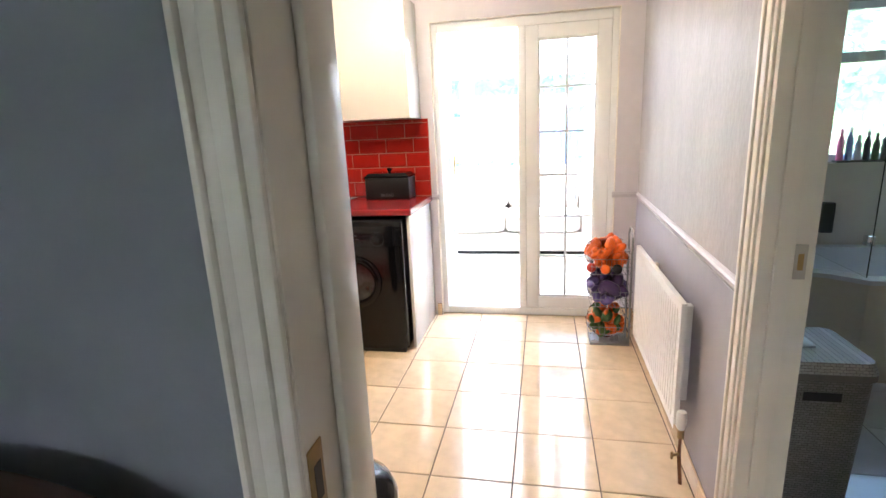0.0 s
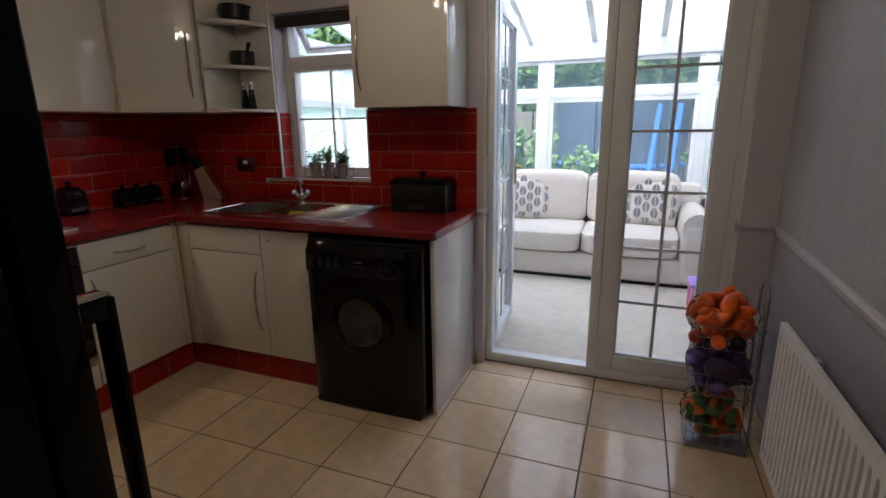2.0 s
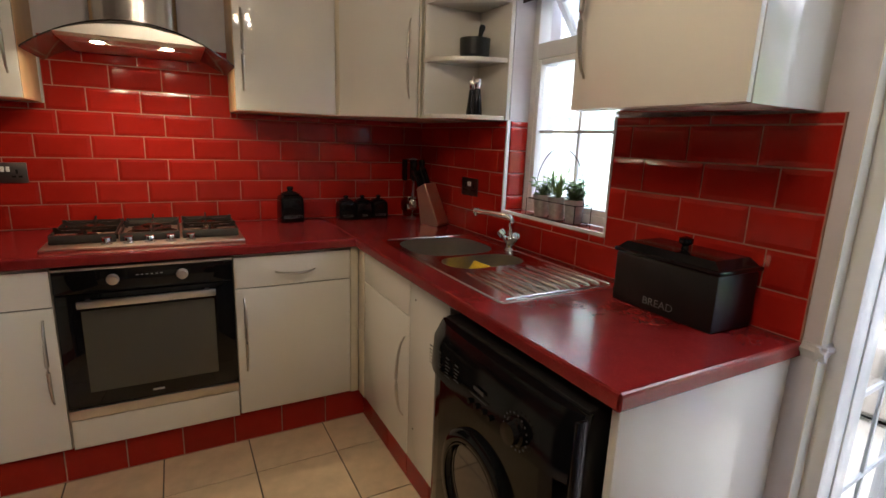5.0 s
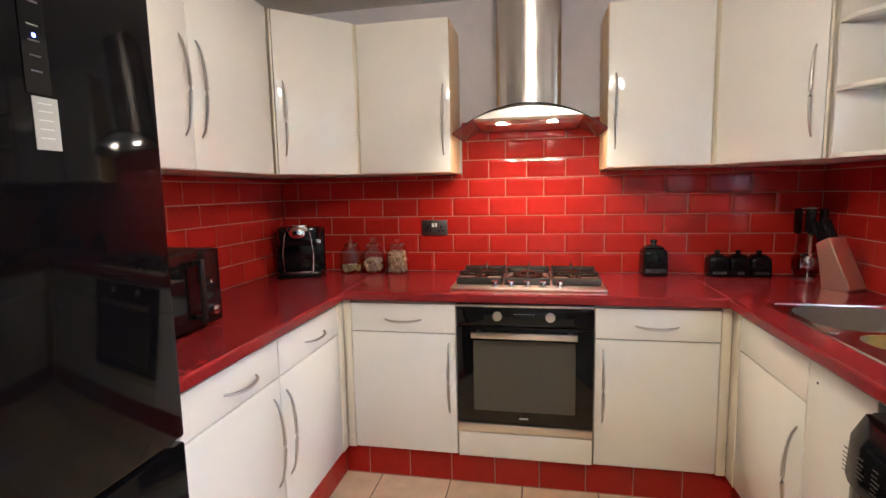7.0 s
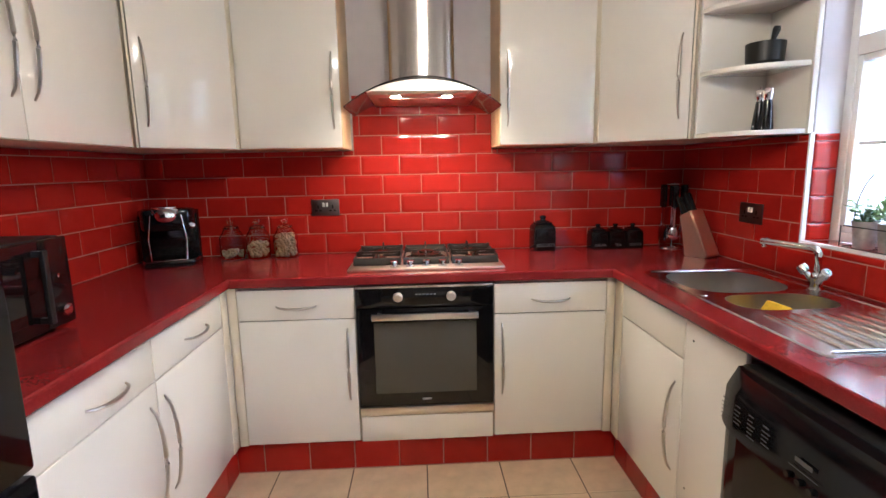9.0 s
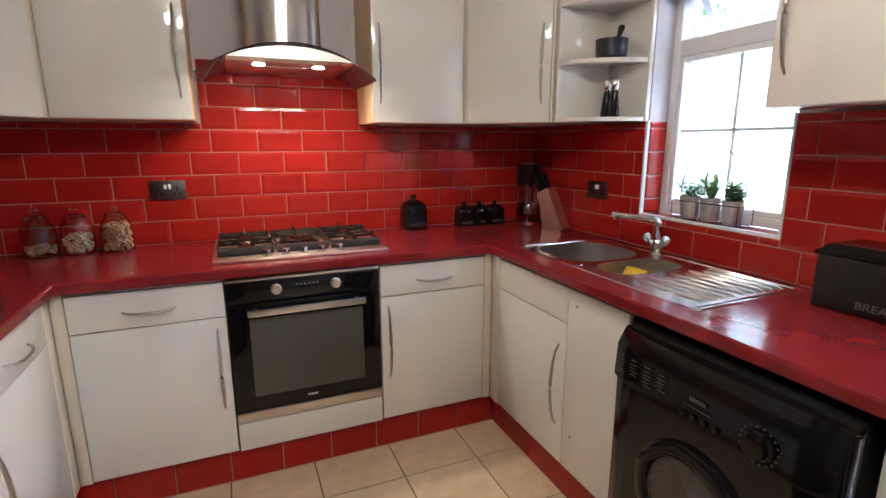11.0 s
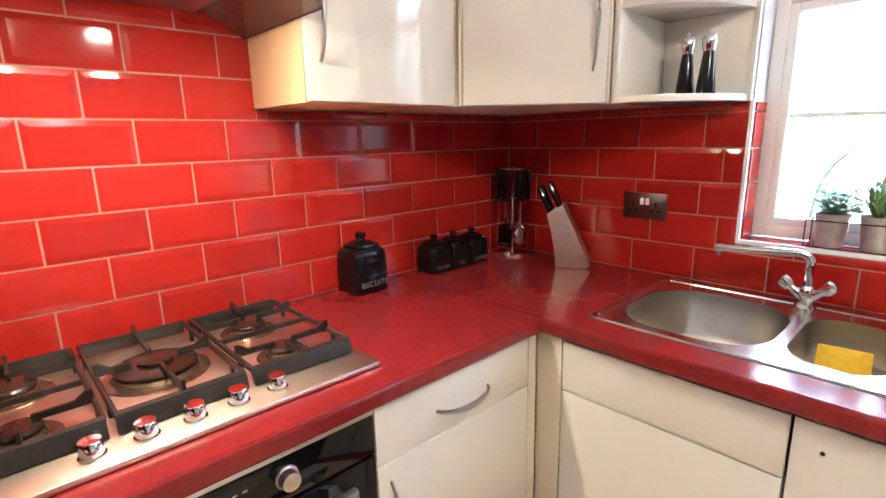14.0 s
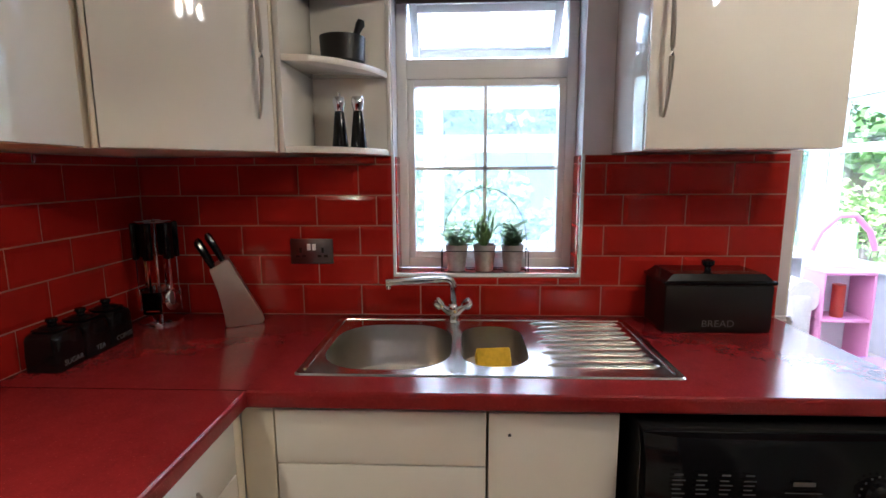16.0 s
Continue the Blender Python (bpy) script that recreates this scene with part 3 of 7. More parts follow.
def build_sink():
    s = thing("kitchen_sink", "stainless steel one and a half bowl sink with ribbed drainer", "sink")
    T = TOPZ + 0.004
    X0, Y0, X1, Y1 = 0.70, -0.535, 1.65, -0.06
    holes = [((0.742, -0.50, 1.085, -0.135), 0.125, 0.16, "bowl"), ((1.112, -0.475, 1.292, -0.145), 0.082, 0.11, "small_bowl")]
    bm = bmesh.new()
    outer = [bm.verts.new((x, y, T)) for x, y in rounded_rect(X0 + 0.006, Y0 + 0.006, X1 - 0.006, Y1 - 0.006, 0.012)]
    low = [bm.verts.new((x, y, TOPZ + 0.0006)) for x, y in rounded_rect(X0, Y0, X1, Y1, 0.018)]
    edges = [bm.edges.new((outer[i], outer[(i + 1) % len(outer)])) for i in range(len(outer))]
    for i in range(len(outer)):
        bm.faces.new((outer[i], outer[(i + 1) % len(outer)], low[(i + 1) % len(outer)], low[i]))
    for h, r, dep, nm in holes:
        rim = [bm.verts.new((x, y, T)) for x, y in rounded_rect(*h, r)]
        edges += [bm.edges.new((rim[i], rim[(i + 1) % len(rim)])) for i in range(len(rim))]
    bmesh.ops.triangle_fill(bm, use_beauty=True, edges=edges)
    part("deck", bm, "sinksteel", s, smooth=False)
    for h, r, dep, nm in holes:
        bm = bmesh.new()
        bowl(bm, *h, r, T - 0.0003, dep)
        part(nm, bm, "bowlsteel", s)
        cx, cy = (h[0] + h[2]) / 2, (h[1] + h[3]) / 2
        bm = bmesh.new()
        bm_lathe(bm, [(0.002, T - dep + 0.004), (0.03, T - dep + 0.004), (0.038, T - dep + 0.002), (0.038, T - dep)], 20, (cx, cy, 0))
        part("waste", bm, "chrome", s)
    for i in range(9):
        y = -0.115 - i * 0.043
        x0 = 1.325 + 0.02 * (i % 2)
        bm = bmesh.new()
        bm_tube(bm, [(x0, y, T - 0.002), (x0 + 0.02, y, T + 0.0015), (1.595, y, T + 0.0025), (1.61, y, T - 0.002)], [0.002, 0.0045, 0.0048, 0.003], 8)
        part("drainer_rib", bm, "sinksteel", s)
    bm = bmesh.new()
    bm_tube(bm, [(X1 - 0.022, Y0 + 0.03, T), (X1 - 0.022, Y1 - 0.03, T)], 0.004, 8)
    bm_tube(bm, [(X0 + 0.022, Y0 + 0.03, T), (X0 + 0.022, Y1 - 0.03, T)], 0.004, 8)
    bm_tube(bm, [(X0 + 0.03, Y1 - 0.02, T), (X1 - 0.03, Y1 - 0.02, T)], 0.003, 8)
    part("raised_edge", bm, "sinksteel", s)
    bm = bmesh.new()
    bm_lathe(bm, [(0.001, T + 0.002), (0.013, T + 0.002), (0.015, T)], 16, (1.10, -0.505, 0))
    part("plug_cap", bm, "sinksteel", s)
    # tap
    t = thing("mixer_tap", "chrome mixer tap with long spout and two knobs", "tap", at=(1.084, -0.10, T))
    bm = bmesh.new()
    bm_lathe(bm, [(0.026, 0), (0.026, 0.005), (0.019, 0.012), (0.0175, 0.03), (0.021, 0.042), (0.018, 0.056), (0.0135, 0.062)], 24)
    part("base", bm, "chrome", t)
    bm = bmesh.new()
    bend = [(-0.026 * (1 - math.cos(radians(a))), -0.006 * (1 - math.cos(radians(a))), 0.118 + 0.026 * math.sin(radians(a))) for a in (0, 18, 36, 54, 72, 90)]
    bm_tube(bm, [(0, 0, 0.058)] + bend + [(-0.10, -0.025, 0.144), (-0.195, -0.046, 0.142)], 0.0115, 16)
    part("spout", bm, "chrome", t)
    bm = bmesh.new()
    bm_tube(bm, [(-0.193, -0.0455, 0.142), (-0.212, -0.050, 0.1415)], 0.0132, 18)
    bm_lathe(bm, [(0.0085, 0.133), (0.0085, 0.121), (0.006, 0.1205), (0.001, 0.1205)], 16, (-0.203, -0.048, 0))
    part("nozzle", bm, "chrome", t)
    for sx in (-1, 1):
        bm = bmesh.new()
        bm_tube(bm, [(sx * 0.004, 0, 0.026), (sx * 0.022, -0.005, 0.042), (sx * 0.036, -0.008, 0.054)], [0.014, 0.012, 0.0095], 14)
        part("valve_arm", bm, "chrome", t)
        bm = bmesh.new()
        bm_tube(bm, [(sx * 0.036, -0.008, 0.054), (sx * 0.038, -0.009, 0.056), (sx * 0.045, -0.011, 0.063), (sx * 0.056, -0.014, 0.074), (sx * 0.058, -0.0145, 0.076)], [0.011, 0.0165, 0.0185, 0.0165, 0.012], 10)
        part("knob", bm, "chrome", t)
    sp = thing("sponge", "yellow foam washing-up sponge lying in the small sink bowl", "sponge", at=(1.20, -0.300, T - 0.064), rz=6)
    for z0, z1, mt, nm in ((0.0, 0.028, "yellow", "foam"), (0.0285, 0.055, "yellow", "foam")):
        box_part(nm, (-0.055, -0.035 + z0 * 0.2, z0, 0.055, 0.035 + z0 * 0.2, z1), mt, sp, 0.006)
    sp.rotation_euler[0] = radians(52)
    sp.scale = (0.88, 0.88, 0.88)


def build_hob_oven():
    h = thing("gas_hob", "stainless steel five burner gas hob with black cast iron pan supports", "hob")
    X0, Y0, X1, Y1 = 0.065, -1.775, 0.55, -1.08
    bm = bmesh.new()
    bm_box(bm, X0, Y0, TOPZ, X1, Y1, TOPZ + 0.012, 0.004)
    part("tray", bm, "hobsteel", h)
    Zt = TOPZ + 0.012
    yc = (Y0 + Y1) / 2
    burners = [(0.185, Y0 + 0.128, 0.040), (0.375, Y0 + 0.128, 0.033), (0.270, yc, 0.074), (0.185, Y1 - 0.128, 0.040), (0.375, Y1 - 0.128, 0.033)]
    for bx, by, r in burners:
        bm = bmesh.new()
        bm_lathe(bm, [(r + 0.024, 0), (r + 0.022, 0.002), (r + 0.006, 0.003), (r + 0.003, 0.010), (r * 0.95, 0.014)], 28, (bx, by, Zt))
        b = part("burner", bm, "burner", h)
        bm = bmesh.new()
        bm_lathe(bm, [(r, 0.0142), (r * 1.02, 0.020), (r * 0.9, 0.024), (0.002, 0.025)], 28, (bx, by, Zt))
        part("burner_cap", bm, "capenamel", b)
        if r > 0.05:
            bm = bmesh.new()
            bm_lathe(bm, [(r * 0.45, 0.0252), (r * 0.45, 0.031), (r * 0.38, 0.034), (0.002, 0.034)], 24, (bx, by, Zt))
            part("inner_cap", bm, "capenamel", b)
    gz = Zt + 0.034
    for y0, y1, cs in ((Y0 + 0.015, Y0 + 0.235, [0, 1]), (yc - 0.108, yc + 0.108, [2]), (Y1 - 0.235, Y1 - 0.015, [3, 4])):
        bm = bmesh.new()
        x0, x1 = 0.088, 0.458
        # broad front and back rails on a sloping foot, slim side bars
        for xr, sg in ((x0, -1), (x1, 1)):
            sec = [(-0.004, gz), (0.007, gz - 0.002), (0.016, Zt + 0.008), (0.016, Zt + 0.002), (0.006, Zt + 0.002), (-0.006, gz - 0.010)]
            ra = [bm.verts.new((xr + sg * u, y0 + 0.004, z)) for u, z in sec]
            rb = [bm.verts.new((xr + sg * u, y1 - 0.004, z)) for u, z in sec]
            for i in range(6):
                bm.faces.new((ra[i], ra[(i + 1) % 6], rb[(i + 1) % 6], rb[i]))
            bm.faces.new(ra)
            bm.faces.new(rb)
        for yy in (y0 + 0.006, y1 - 0.006):
            bm_box(bm, x0, yy - 0.004, gz - 0.011, x1, yy + 0.004, gz, 0.0015, 1)
            for fx in (x0 + 0.06, x1 - 0.06):
                bm_box(bm, fx - 0.005, yy - 0.0035, Zt, fx + 0.005, yy + 0.0035, gz - 0.010)
        def finger(ax, ay, bx, by):
            """A slim bar from the frame to the burner, rising to a point at the frame."""
            dx, dy = bx - ax, by - ay
            ln = math.hypot(dx, dy)
            px, py = -dy / ln * 0.0032, dx / ln * 0.0032
            side = [(0.0, gz - 0.008), (0.0, gz + 0.017), (0.010, gz + 0.016), (0.026, gz + 0.004), (ln, gz + 0.003), (ln, gz - 0.008)]
            va = [bm.verts.new((ax + dx / ln * u + px, ay + dy / ln * u + py, z)) for u, z in side]
            vb = [bm.verts.new((ax + dx / ln * u - px, ay + dy / ln * u - py, z)) for u, z in side]
            for i in range(6):
                bm.faces.new((va[i], va[(i + 1) % 6], vb[(i + 1) % 6], vb[i]))
            bm.faces.new(va)
            bm.faces.new(vb)
        for c in cs:
            bx, by, r = burners[c]
            q = r * 0.55
            finger(bx, y0 + 0.006, bx, by - q)
            finger(bx, y1 - 0.006, bx, by + q)
            if len(cs) == 1:
                finger(x0, by, bx - q, by)
                finger(x1, by, bx + q, by)
            elif bx < 0.28:
                finger(x0, by, bx - q, by)
            else:
                finger(x1, by, bx + q, by)
        if len(cs) == 2:
            bm_box(bm, 0.276, y0 + 0.01, gz - 0.010, 0.284, y1 - 0.01, gz)
        part("pan_support", bm, "iron", h)
    for i in range(5):
        y = yc + (i - 2) * 0.072
        bm = bmesh.new()
        bm_lathe(bm, [(0.019, 0), (0.019, 0.003), (0.0165, 0.004), (0.0175, 0.024), (0.0155, 0.027), (0.001, 0.0275)], 24, (0.505, y, Zt))
        k = part("knob", bm, "chrome", h)
    # oven
    o = thing("built_in_oven", "black glass built-in oven with steel bar handle and two dials", "oven")
    F = 0.6
    Y0, Y1 = -1.738, -1.142
    box_part("carcass", (0.05, Y0, 0.272, F - 0.02, Y1, 0.868), "blackm", o)
    box_part("top_trim", (F - 0.02, Y0, 0.858, F + 0.004, Y1, 0.868), "steel", o, 0.001)
    box_part("control_panel", (F - 0.02, Y0, 0.772, F + 0.002, Y1, 0.857), "blackglass", o, 0.002)
    d = box_part("door", (F - 0.02, Y0, 0.318, F + 0.004, Y1, 0.768), "blackglass", o, 0.003)
    box_part("window", (F + 0.0042, Y0 + 0.075, 0.38, F + 0.0052, Y1 - 0.075, 0.705), "ovenglass", d, 0.0)
    box_part("bottom_trim", (F - 0.02, Y0, 0.274, F + 0.003, Y1, 0.314), "steel", o, 0.001)
    bm = bmesh.new()
    bm_box(bm, F + 0.034, Y0 + 0.07, 0.727, F + 0.05, Y1 - 0.07, 0.754, 0.003)
    for y in (Y0 + 0.1, Y1 - 0.1):
        bm_box(bm, F + 0.004, y - 0.008, 0.732, F + 0.034, y + 0.008, 0.75)
    part("handle", bm, "steel", d, "flat brushed steel bar handle")
    for y in (-1.555, -1.325):
        bm = bmesh.new()
        bm_lathe(bm, [(0.021, 0), (0.021, 0.004), (0.018, 0.006), (0.0165, 0.022), (0.001, 0.023)], 24, (F + 0.002, y, 0.817), "x")
        part("dial", bm, "steel", o)
    bm = bmesh.new()
    for i in range(6):
        bm_box(bm, F + 0.002, -1.48 + i * 0.016, 0.826, F + 0.0026, -1.472 + i * 0.016, 0.829)
    part("display_marks", bm, "printgrey", o)
    bm = bmesh.new()
    bm_box(bm, F + 0.0052, -1.46, 0.345, F + 0.0058, -1.42, 0.353)
    part("badge", bm, "printgrey", d)
    # hood
    k = thing("extractor_hood", "steel chimney extractor hood with curved smoked glass canopy, lights on", "extractor hood")
    yc = -1.425
    bm = bmesh.new()
    out = [(0.002, yc - 0.155), (0.22, yc - 0.155)] + [(0.22 + 0.05 * math.cos(radians(a)), yc + 0.155 * math.sin(radians(a))) for a in range(-80, 81, 10)] + [(0.22, yc + 0.155), (0.002, yc + 0.155)]
    bm_prism(bm, out, 1.745, CEIL - 0.002)
    part("chimney", bm, "hoodsteel", k)
    def arc(s):
        return 1.75 - 0.11 * s * s
    bm = bmesh.new()
    n = 24
    def xf(s):
        return 0.50 - 0.10 * abs(s) ** 2.2
    grid = []
    for off in (0.0, -0.006):
        grid.append([[bm.verts.new((xx, yc + s * 0.352, arc(s) + off)) for xx in (0.012, xf(s) * 0.5, xf(s))] for s in [(-1 + 2 * i / n) for i in range(n + 1)]])
    for g in grid:
        for i in range(n):
            for j in range(2):
                bm.faces.new((g[i][j], g[i + 1][j], g[i + 1][j + 1], g[i][j + 1]))
    for i in range(n):
        for j in (0, 2):
            bm.faces.new((grid[0][i][j], grid[0][i + 1][j], grid[1][i + 1][j], grid[1][i][j]))
    for i in (0, n):
        for j in range(2):
            bm.faces.new((grid[0][i][j], grid[0][i][j + 1], grid[1][i][j + 1], grid[1][i][j]))
    part("canopy", bm, "smoked", k, "curved smoked glass")
    bm = bmesh.new()
    sec = [-0.24 + 0.48 * i / 12 for i in range(13)]
    lo = [bm.verts.new((xx, yc + y, 1.682)) for xx, y in [(0.014, -0.24)] + [(0.44, y) for y in sec] + [(0.014, 0.24)]]
    hi = [bm.verts.new((xx, yc + y, arc(y / 0.352) - 0.008)) for xx, y in [(0.014, -0.24)] + [(0.475, y) for y in sec] + [(0.014, 0.24)]]
    bm.faces.new(lo)
    bm.faces.new(hi)
    for i in range(len(lo)):
        bm.faces.new((lo[i], lo[(i + 1) % len(lo)], hi[(i + 1) % len(lo)], hi[i]))
    part("motor_box", bm, "steel", k, smooth=False)
    box_part("filter", (0.05, yc - 0.2, 1.678, 0.33, yc + 0.2, 1.6815), "nickel", k, 0.001)
    for i in range(4):
        bm = bmesh.new()
        bm_cyl(bm, (0.462, yc - 0.06 + i * 0.025, 1.712), (0.468, yc - 0.06 + i * 0.025, 1.712), 0.005, seg=10)
        part("button", bm, "blackm", k)
    bm = bmesh.new()
    bm_cyl(bm, (0.462, yc + 0.045, 1.712), (0.4685, yc + 0.045, 1.712), 0.006, seg=12)
    part("indicator_light", bm, "redled", k)
    for y in (-1.544, -1.315):
        bm = bmesh.new()
        bm_lathe(bm, [(0.030, 1.6817), (0.030, 1.678), (0.024, 1.676)], 20, (0.40, y, 0))
        part("spot_ring", bm, "chrome", k)
        bm = bmesh.new()
        bm_lathe(bm, [(0.022, 1.6765), (0.022, 1.6745), (0.012, 1.6735)], 20, (0.40, y, 0))
        part("spot_lens", bm, "lampglow", k, "glowing warm lens")
        l = new("hood_lamp", bpy.data.lights.new("hood_lamp", "SPOT"))
        l.data.energy, l.data.color, l.data.spot_size, l.data.spot_blend, l.data.shadow_soft_size = HOODW, (1.0, 0.72, 0.42), radians(130), 0.6, 0.02
        l.matrix_basis = look((0.40, y, 1.668), (0.30, y, 0.9))


M["capenamel"] = material("brown black enamel", (0.022, 0.012, 0.009), 0.22, grain=0.25, scale=60, rvar=0.08)
M["hobsteel"] = material("heat-tinted brushed steel", (0.78, 0.69, 0.59), 0.37, 1.0, grain=0.08, scale=30, rvar=0.06)
M["hoodsteel"] = material("horizontally brushed steel", (0.60, 0.56, 0.52), 0.25, 1.0)
_nt = M["hoodsteel"].node_tree
_tan = _nt.nodes.new("ShaderNodeTangent")
_tan.direction_type, _tan.axis = "RADIAL", "Z"
_nt.links.new(_tan.outputs[0], _nt.nodes["Principled BSDF"].inputs["Tangent"])
_nt.nodes["Principled BSDF"].inputs["Anisotropic"].default_value = 1.0
_nt.nodes["Principled BSDF"].inputs["Anisotropic Rotation"].default_value = 0.25
M["blocksteel"] = material("brushed block steel", (0.68, 0.60, 0.52), 0.33, 1.0, grain=0.04, scale=60)
M["letter"] = material("dim white lettering", (0.14, 0.14, 0.14), 0.5)
M["labelgrey"] = material("pale grey label", (0.28, 0.28, 0.27), 0.4)
M["burner"] = material("browned burner metal", (0.20, 0.12, 0.08), 0.22, 0.8, grain=0.2)
M["printgrey"] = material("grey print", (0.45, 0.45, 0.45), 0.5)
M["printdark"] = material("dim grey print", (0.06, 0.06, 0.06), 0.5)
M["printwhite"] = material("pale print", (0.7, 0.7, 0.68), 0.5)
M["smoked"] = material("smoked glass", (0.35, 0.30, 0.27), 0.02, trans=0.85, ior=1.3)
M["redled"] = material("red indicator", (0.8, 0.02, 0.02), 0.3, emit=(1, 0.02, 0.02), power=3)
M["lampglow"] = material("warm lamp lens", (1, 0.9, 0.7), 0.3, emit=(1, 0.8, 0.5), power=60)



def text_mesh(parent, name, body, size, m, mat="printwhite"):
    """Flat lettering in the built-in font, in the plane of m."""
    c = bpy.data.curves.new(name, "FONT")
    c.body, c.size, c.align_x, c.align_y = body, size, "CENTER", "CENTER"
    tmp = bpy.data.objects.new("tmp", c)
    me = bpy.data.meshes.new_from_object(tmp)
    bpy.data.objects.remove(tmp)
    bpy.data.curves.remove(c)
    me.materials.clear()
    me.materials.append(M[mat])
    ob = new(name, me)
    ob.parent = parent
    ob.matrix_basis = m
    return ob


def bars(parent, name, rows, m, mat="printgrey"):
    """Illegible print as plain bars, each its own part: (x, z, width, height) in the plane of m."""
    for x, z, w, h in rows:
        bm = bmesh.new()
        bm.faces.new([bm.verts.new(v) for v in ((x, z, 0), (x + w, z, 0), (x + w, z + h, 0), (x, z + h, 0))])
        ob = part(name, bm, mat, parent, smooth=False)
        ob.matrix_basis = m


# ---- appliances ----
def build_washing_machine():
    w = thing("washing_machine", "black front-loading washing machine under the end of the red worktop", "washing machine", at=(1.508, -0.08, 0))
    W, D, Hh = 0.597, 0.585, 0.855
    bm = bmesh.new()
    bm_box(bm, 0, -D + 0.03, 0.02, W, 0, Hh, 0.008)
    part("body", bm, "blackm", w)
    bm = bmesh.new()
    n = 16
    prof = []
    for i in range(n + 1):
        x = W * i / n
        e = min(x, W - x)
        prof.append((x, -D - 0.016 * min(1, (e / 0.07)) ** 0.5 - 0.012 * (1 - (2 * x / W - 1) ** 2)))
    bm_prism(bm, prof + [(W, -D + 0.029), (0, -D + 0.029)], 0.03, 0.70, 0.002)
    part("front_panel", bm, "black", w)
    bm = bmesh.new()
    # control fascia, leaning back towards the top
    lo = [bm.verts.new((x, y - 0.012, 0.704)) for x, y in prof] + [bm.verts.new((W, -D + 0.029, 0.704)), bm.verts.new((0, -D + 0.029, 0.704))]
    mid = [bm.verts.new((x, y - 0.006, 0.80)) for x, y in prof] + [bm.verts.new((W, -D + 0.029, 0.80)), bm.verts.new((0, -D + 0.029, 0.80))]
    hi = [bm.verts.new((x, y + 0.022, 0.848)) for x, y in prof] + [bm.verts.new((W, -D + 0.045, 0.848)), bm.verts.new((0, -D + 0.045, 0.848))]
    for a, b in ((lo, mid), (mid, hi)):
        for i in range(len(a)):
            bm.faces.new((a[i], a[(i + 1) % len(a)], b[(i + 1) % len(a)], b[i]))
    bm.faces.new(lo)
    bm.faces.new(hi)
    f = part("control_panel", bm, "black", w)
    fy = -D - 0.0425
    rows = []
    for c in range(4):
        rows.append((0.045 + c * 0.048, 0.788, 0.018, 0.004))
        for r in range(5 - c % 2):
            rows.append((0.042 + c * 0.048, 0.776 - r * 0.010, 0.026 - 0.004 * ((r + c) % 3), 0.003))
    rows += [(0.27, 0.752, 0.075, 0.002), (0.285, 0.768, 0.045, 0.010)]
    bars(f, "print_bar", [(x, z - 0.75, a, b) for x, z, a, b in rows], Matrix.Translation((0, fy, 0.75)) @ pose(0, 0, 0, 90, 0, 0), "printdark")
    bm = bmesh.new()
    bm_lathe(bm, [(0.034, fy + 0.006), (0.033, fy - 0.004), (0.027, fy - 0.008), (0.025, fy - 0.022), (0.001, fy - 0.024)], 28, (0.46, 0, 0.752), "y")
    part("programme_dial", bm, "black", f)
    bm = bmesh.new()
    for i in range(18):
        a = radians(i * 20)
        bm_box(bm, 0.46 + 0.042 * math.cos(a) - 0.002, fy - 0.0008, 0.752 + 0.042 * math.sin(a) - 0.002, 0.46 + 0.042 * math.cos(a) + 0.002, fy, 0.752 + 0.042 * math.sin(a) + 0.002)
    part("dial_marks", bm, "printdark", f)
    for i in range(4):
        bm = bmesh.new()
        bm_cyl(bm, (0.27 + i * 0.03, fy + 0.004, 0.728), (0.27 + i * 0.03, fy - 0.004, 0.728), 0.007, seg=14)
        part("button", bm, "black", f)
    cy = -D - 0.027
    c = (W / 2, 0, 0.475)
    bm = bmesh.new()
    bm_lathe(bm, [(0.168, cy + 0.010), (0.165, cy - 0.012), (0.152, cy - 0.022), (0.135, cy - 0.022), (0.122, cy - 0.006), (0.12, cy + 0.012)], 40, c, "y")
    dr = part("door", bm, "black", w)
    bm = bmesh.new()
    bm_lathe(bm, [(0.1215, cy - 0.008), (0.115, cy - 0.006), (0.09, cy + 0.004), (0.04, cy + 0.012), (0.001, cy + 0.014)], 36, c, "y")
    part("porthole_glass", bm, "portglass", dr, "dark porthole glass with washing behind")
    bm = bmesh.new()
    bm_lathe(bm, [(0.131, cy - 0.0222), (0.131, cy - 0.0235), (0.127, cy - 0.0235), (0.1265, cy - 0.021)], 40, c, "y", False)
    part("ring_trim", bm, "black", dr)
    box_part("edge_trim", (W + 0.001, -D - 0.01, 0.03, W + 0.012, -D + 0.02, Hh - 0.01), "black", w, 0.004)
    box_part("kick_panel", (0.01, -D - 0.012, 0.0, W - 0.01, -D + 0.02, 0.028), "blackm", w)


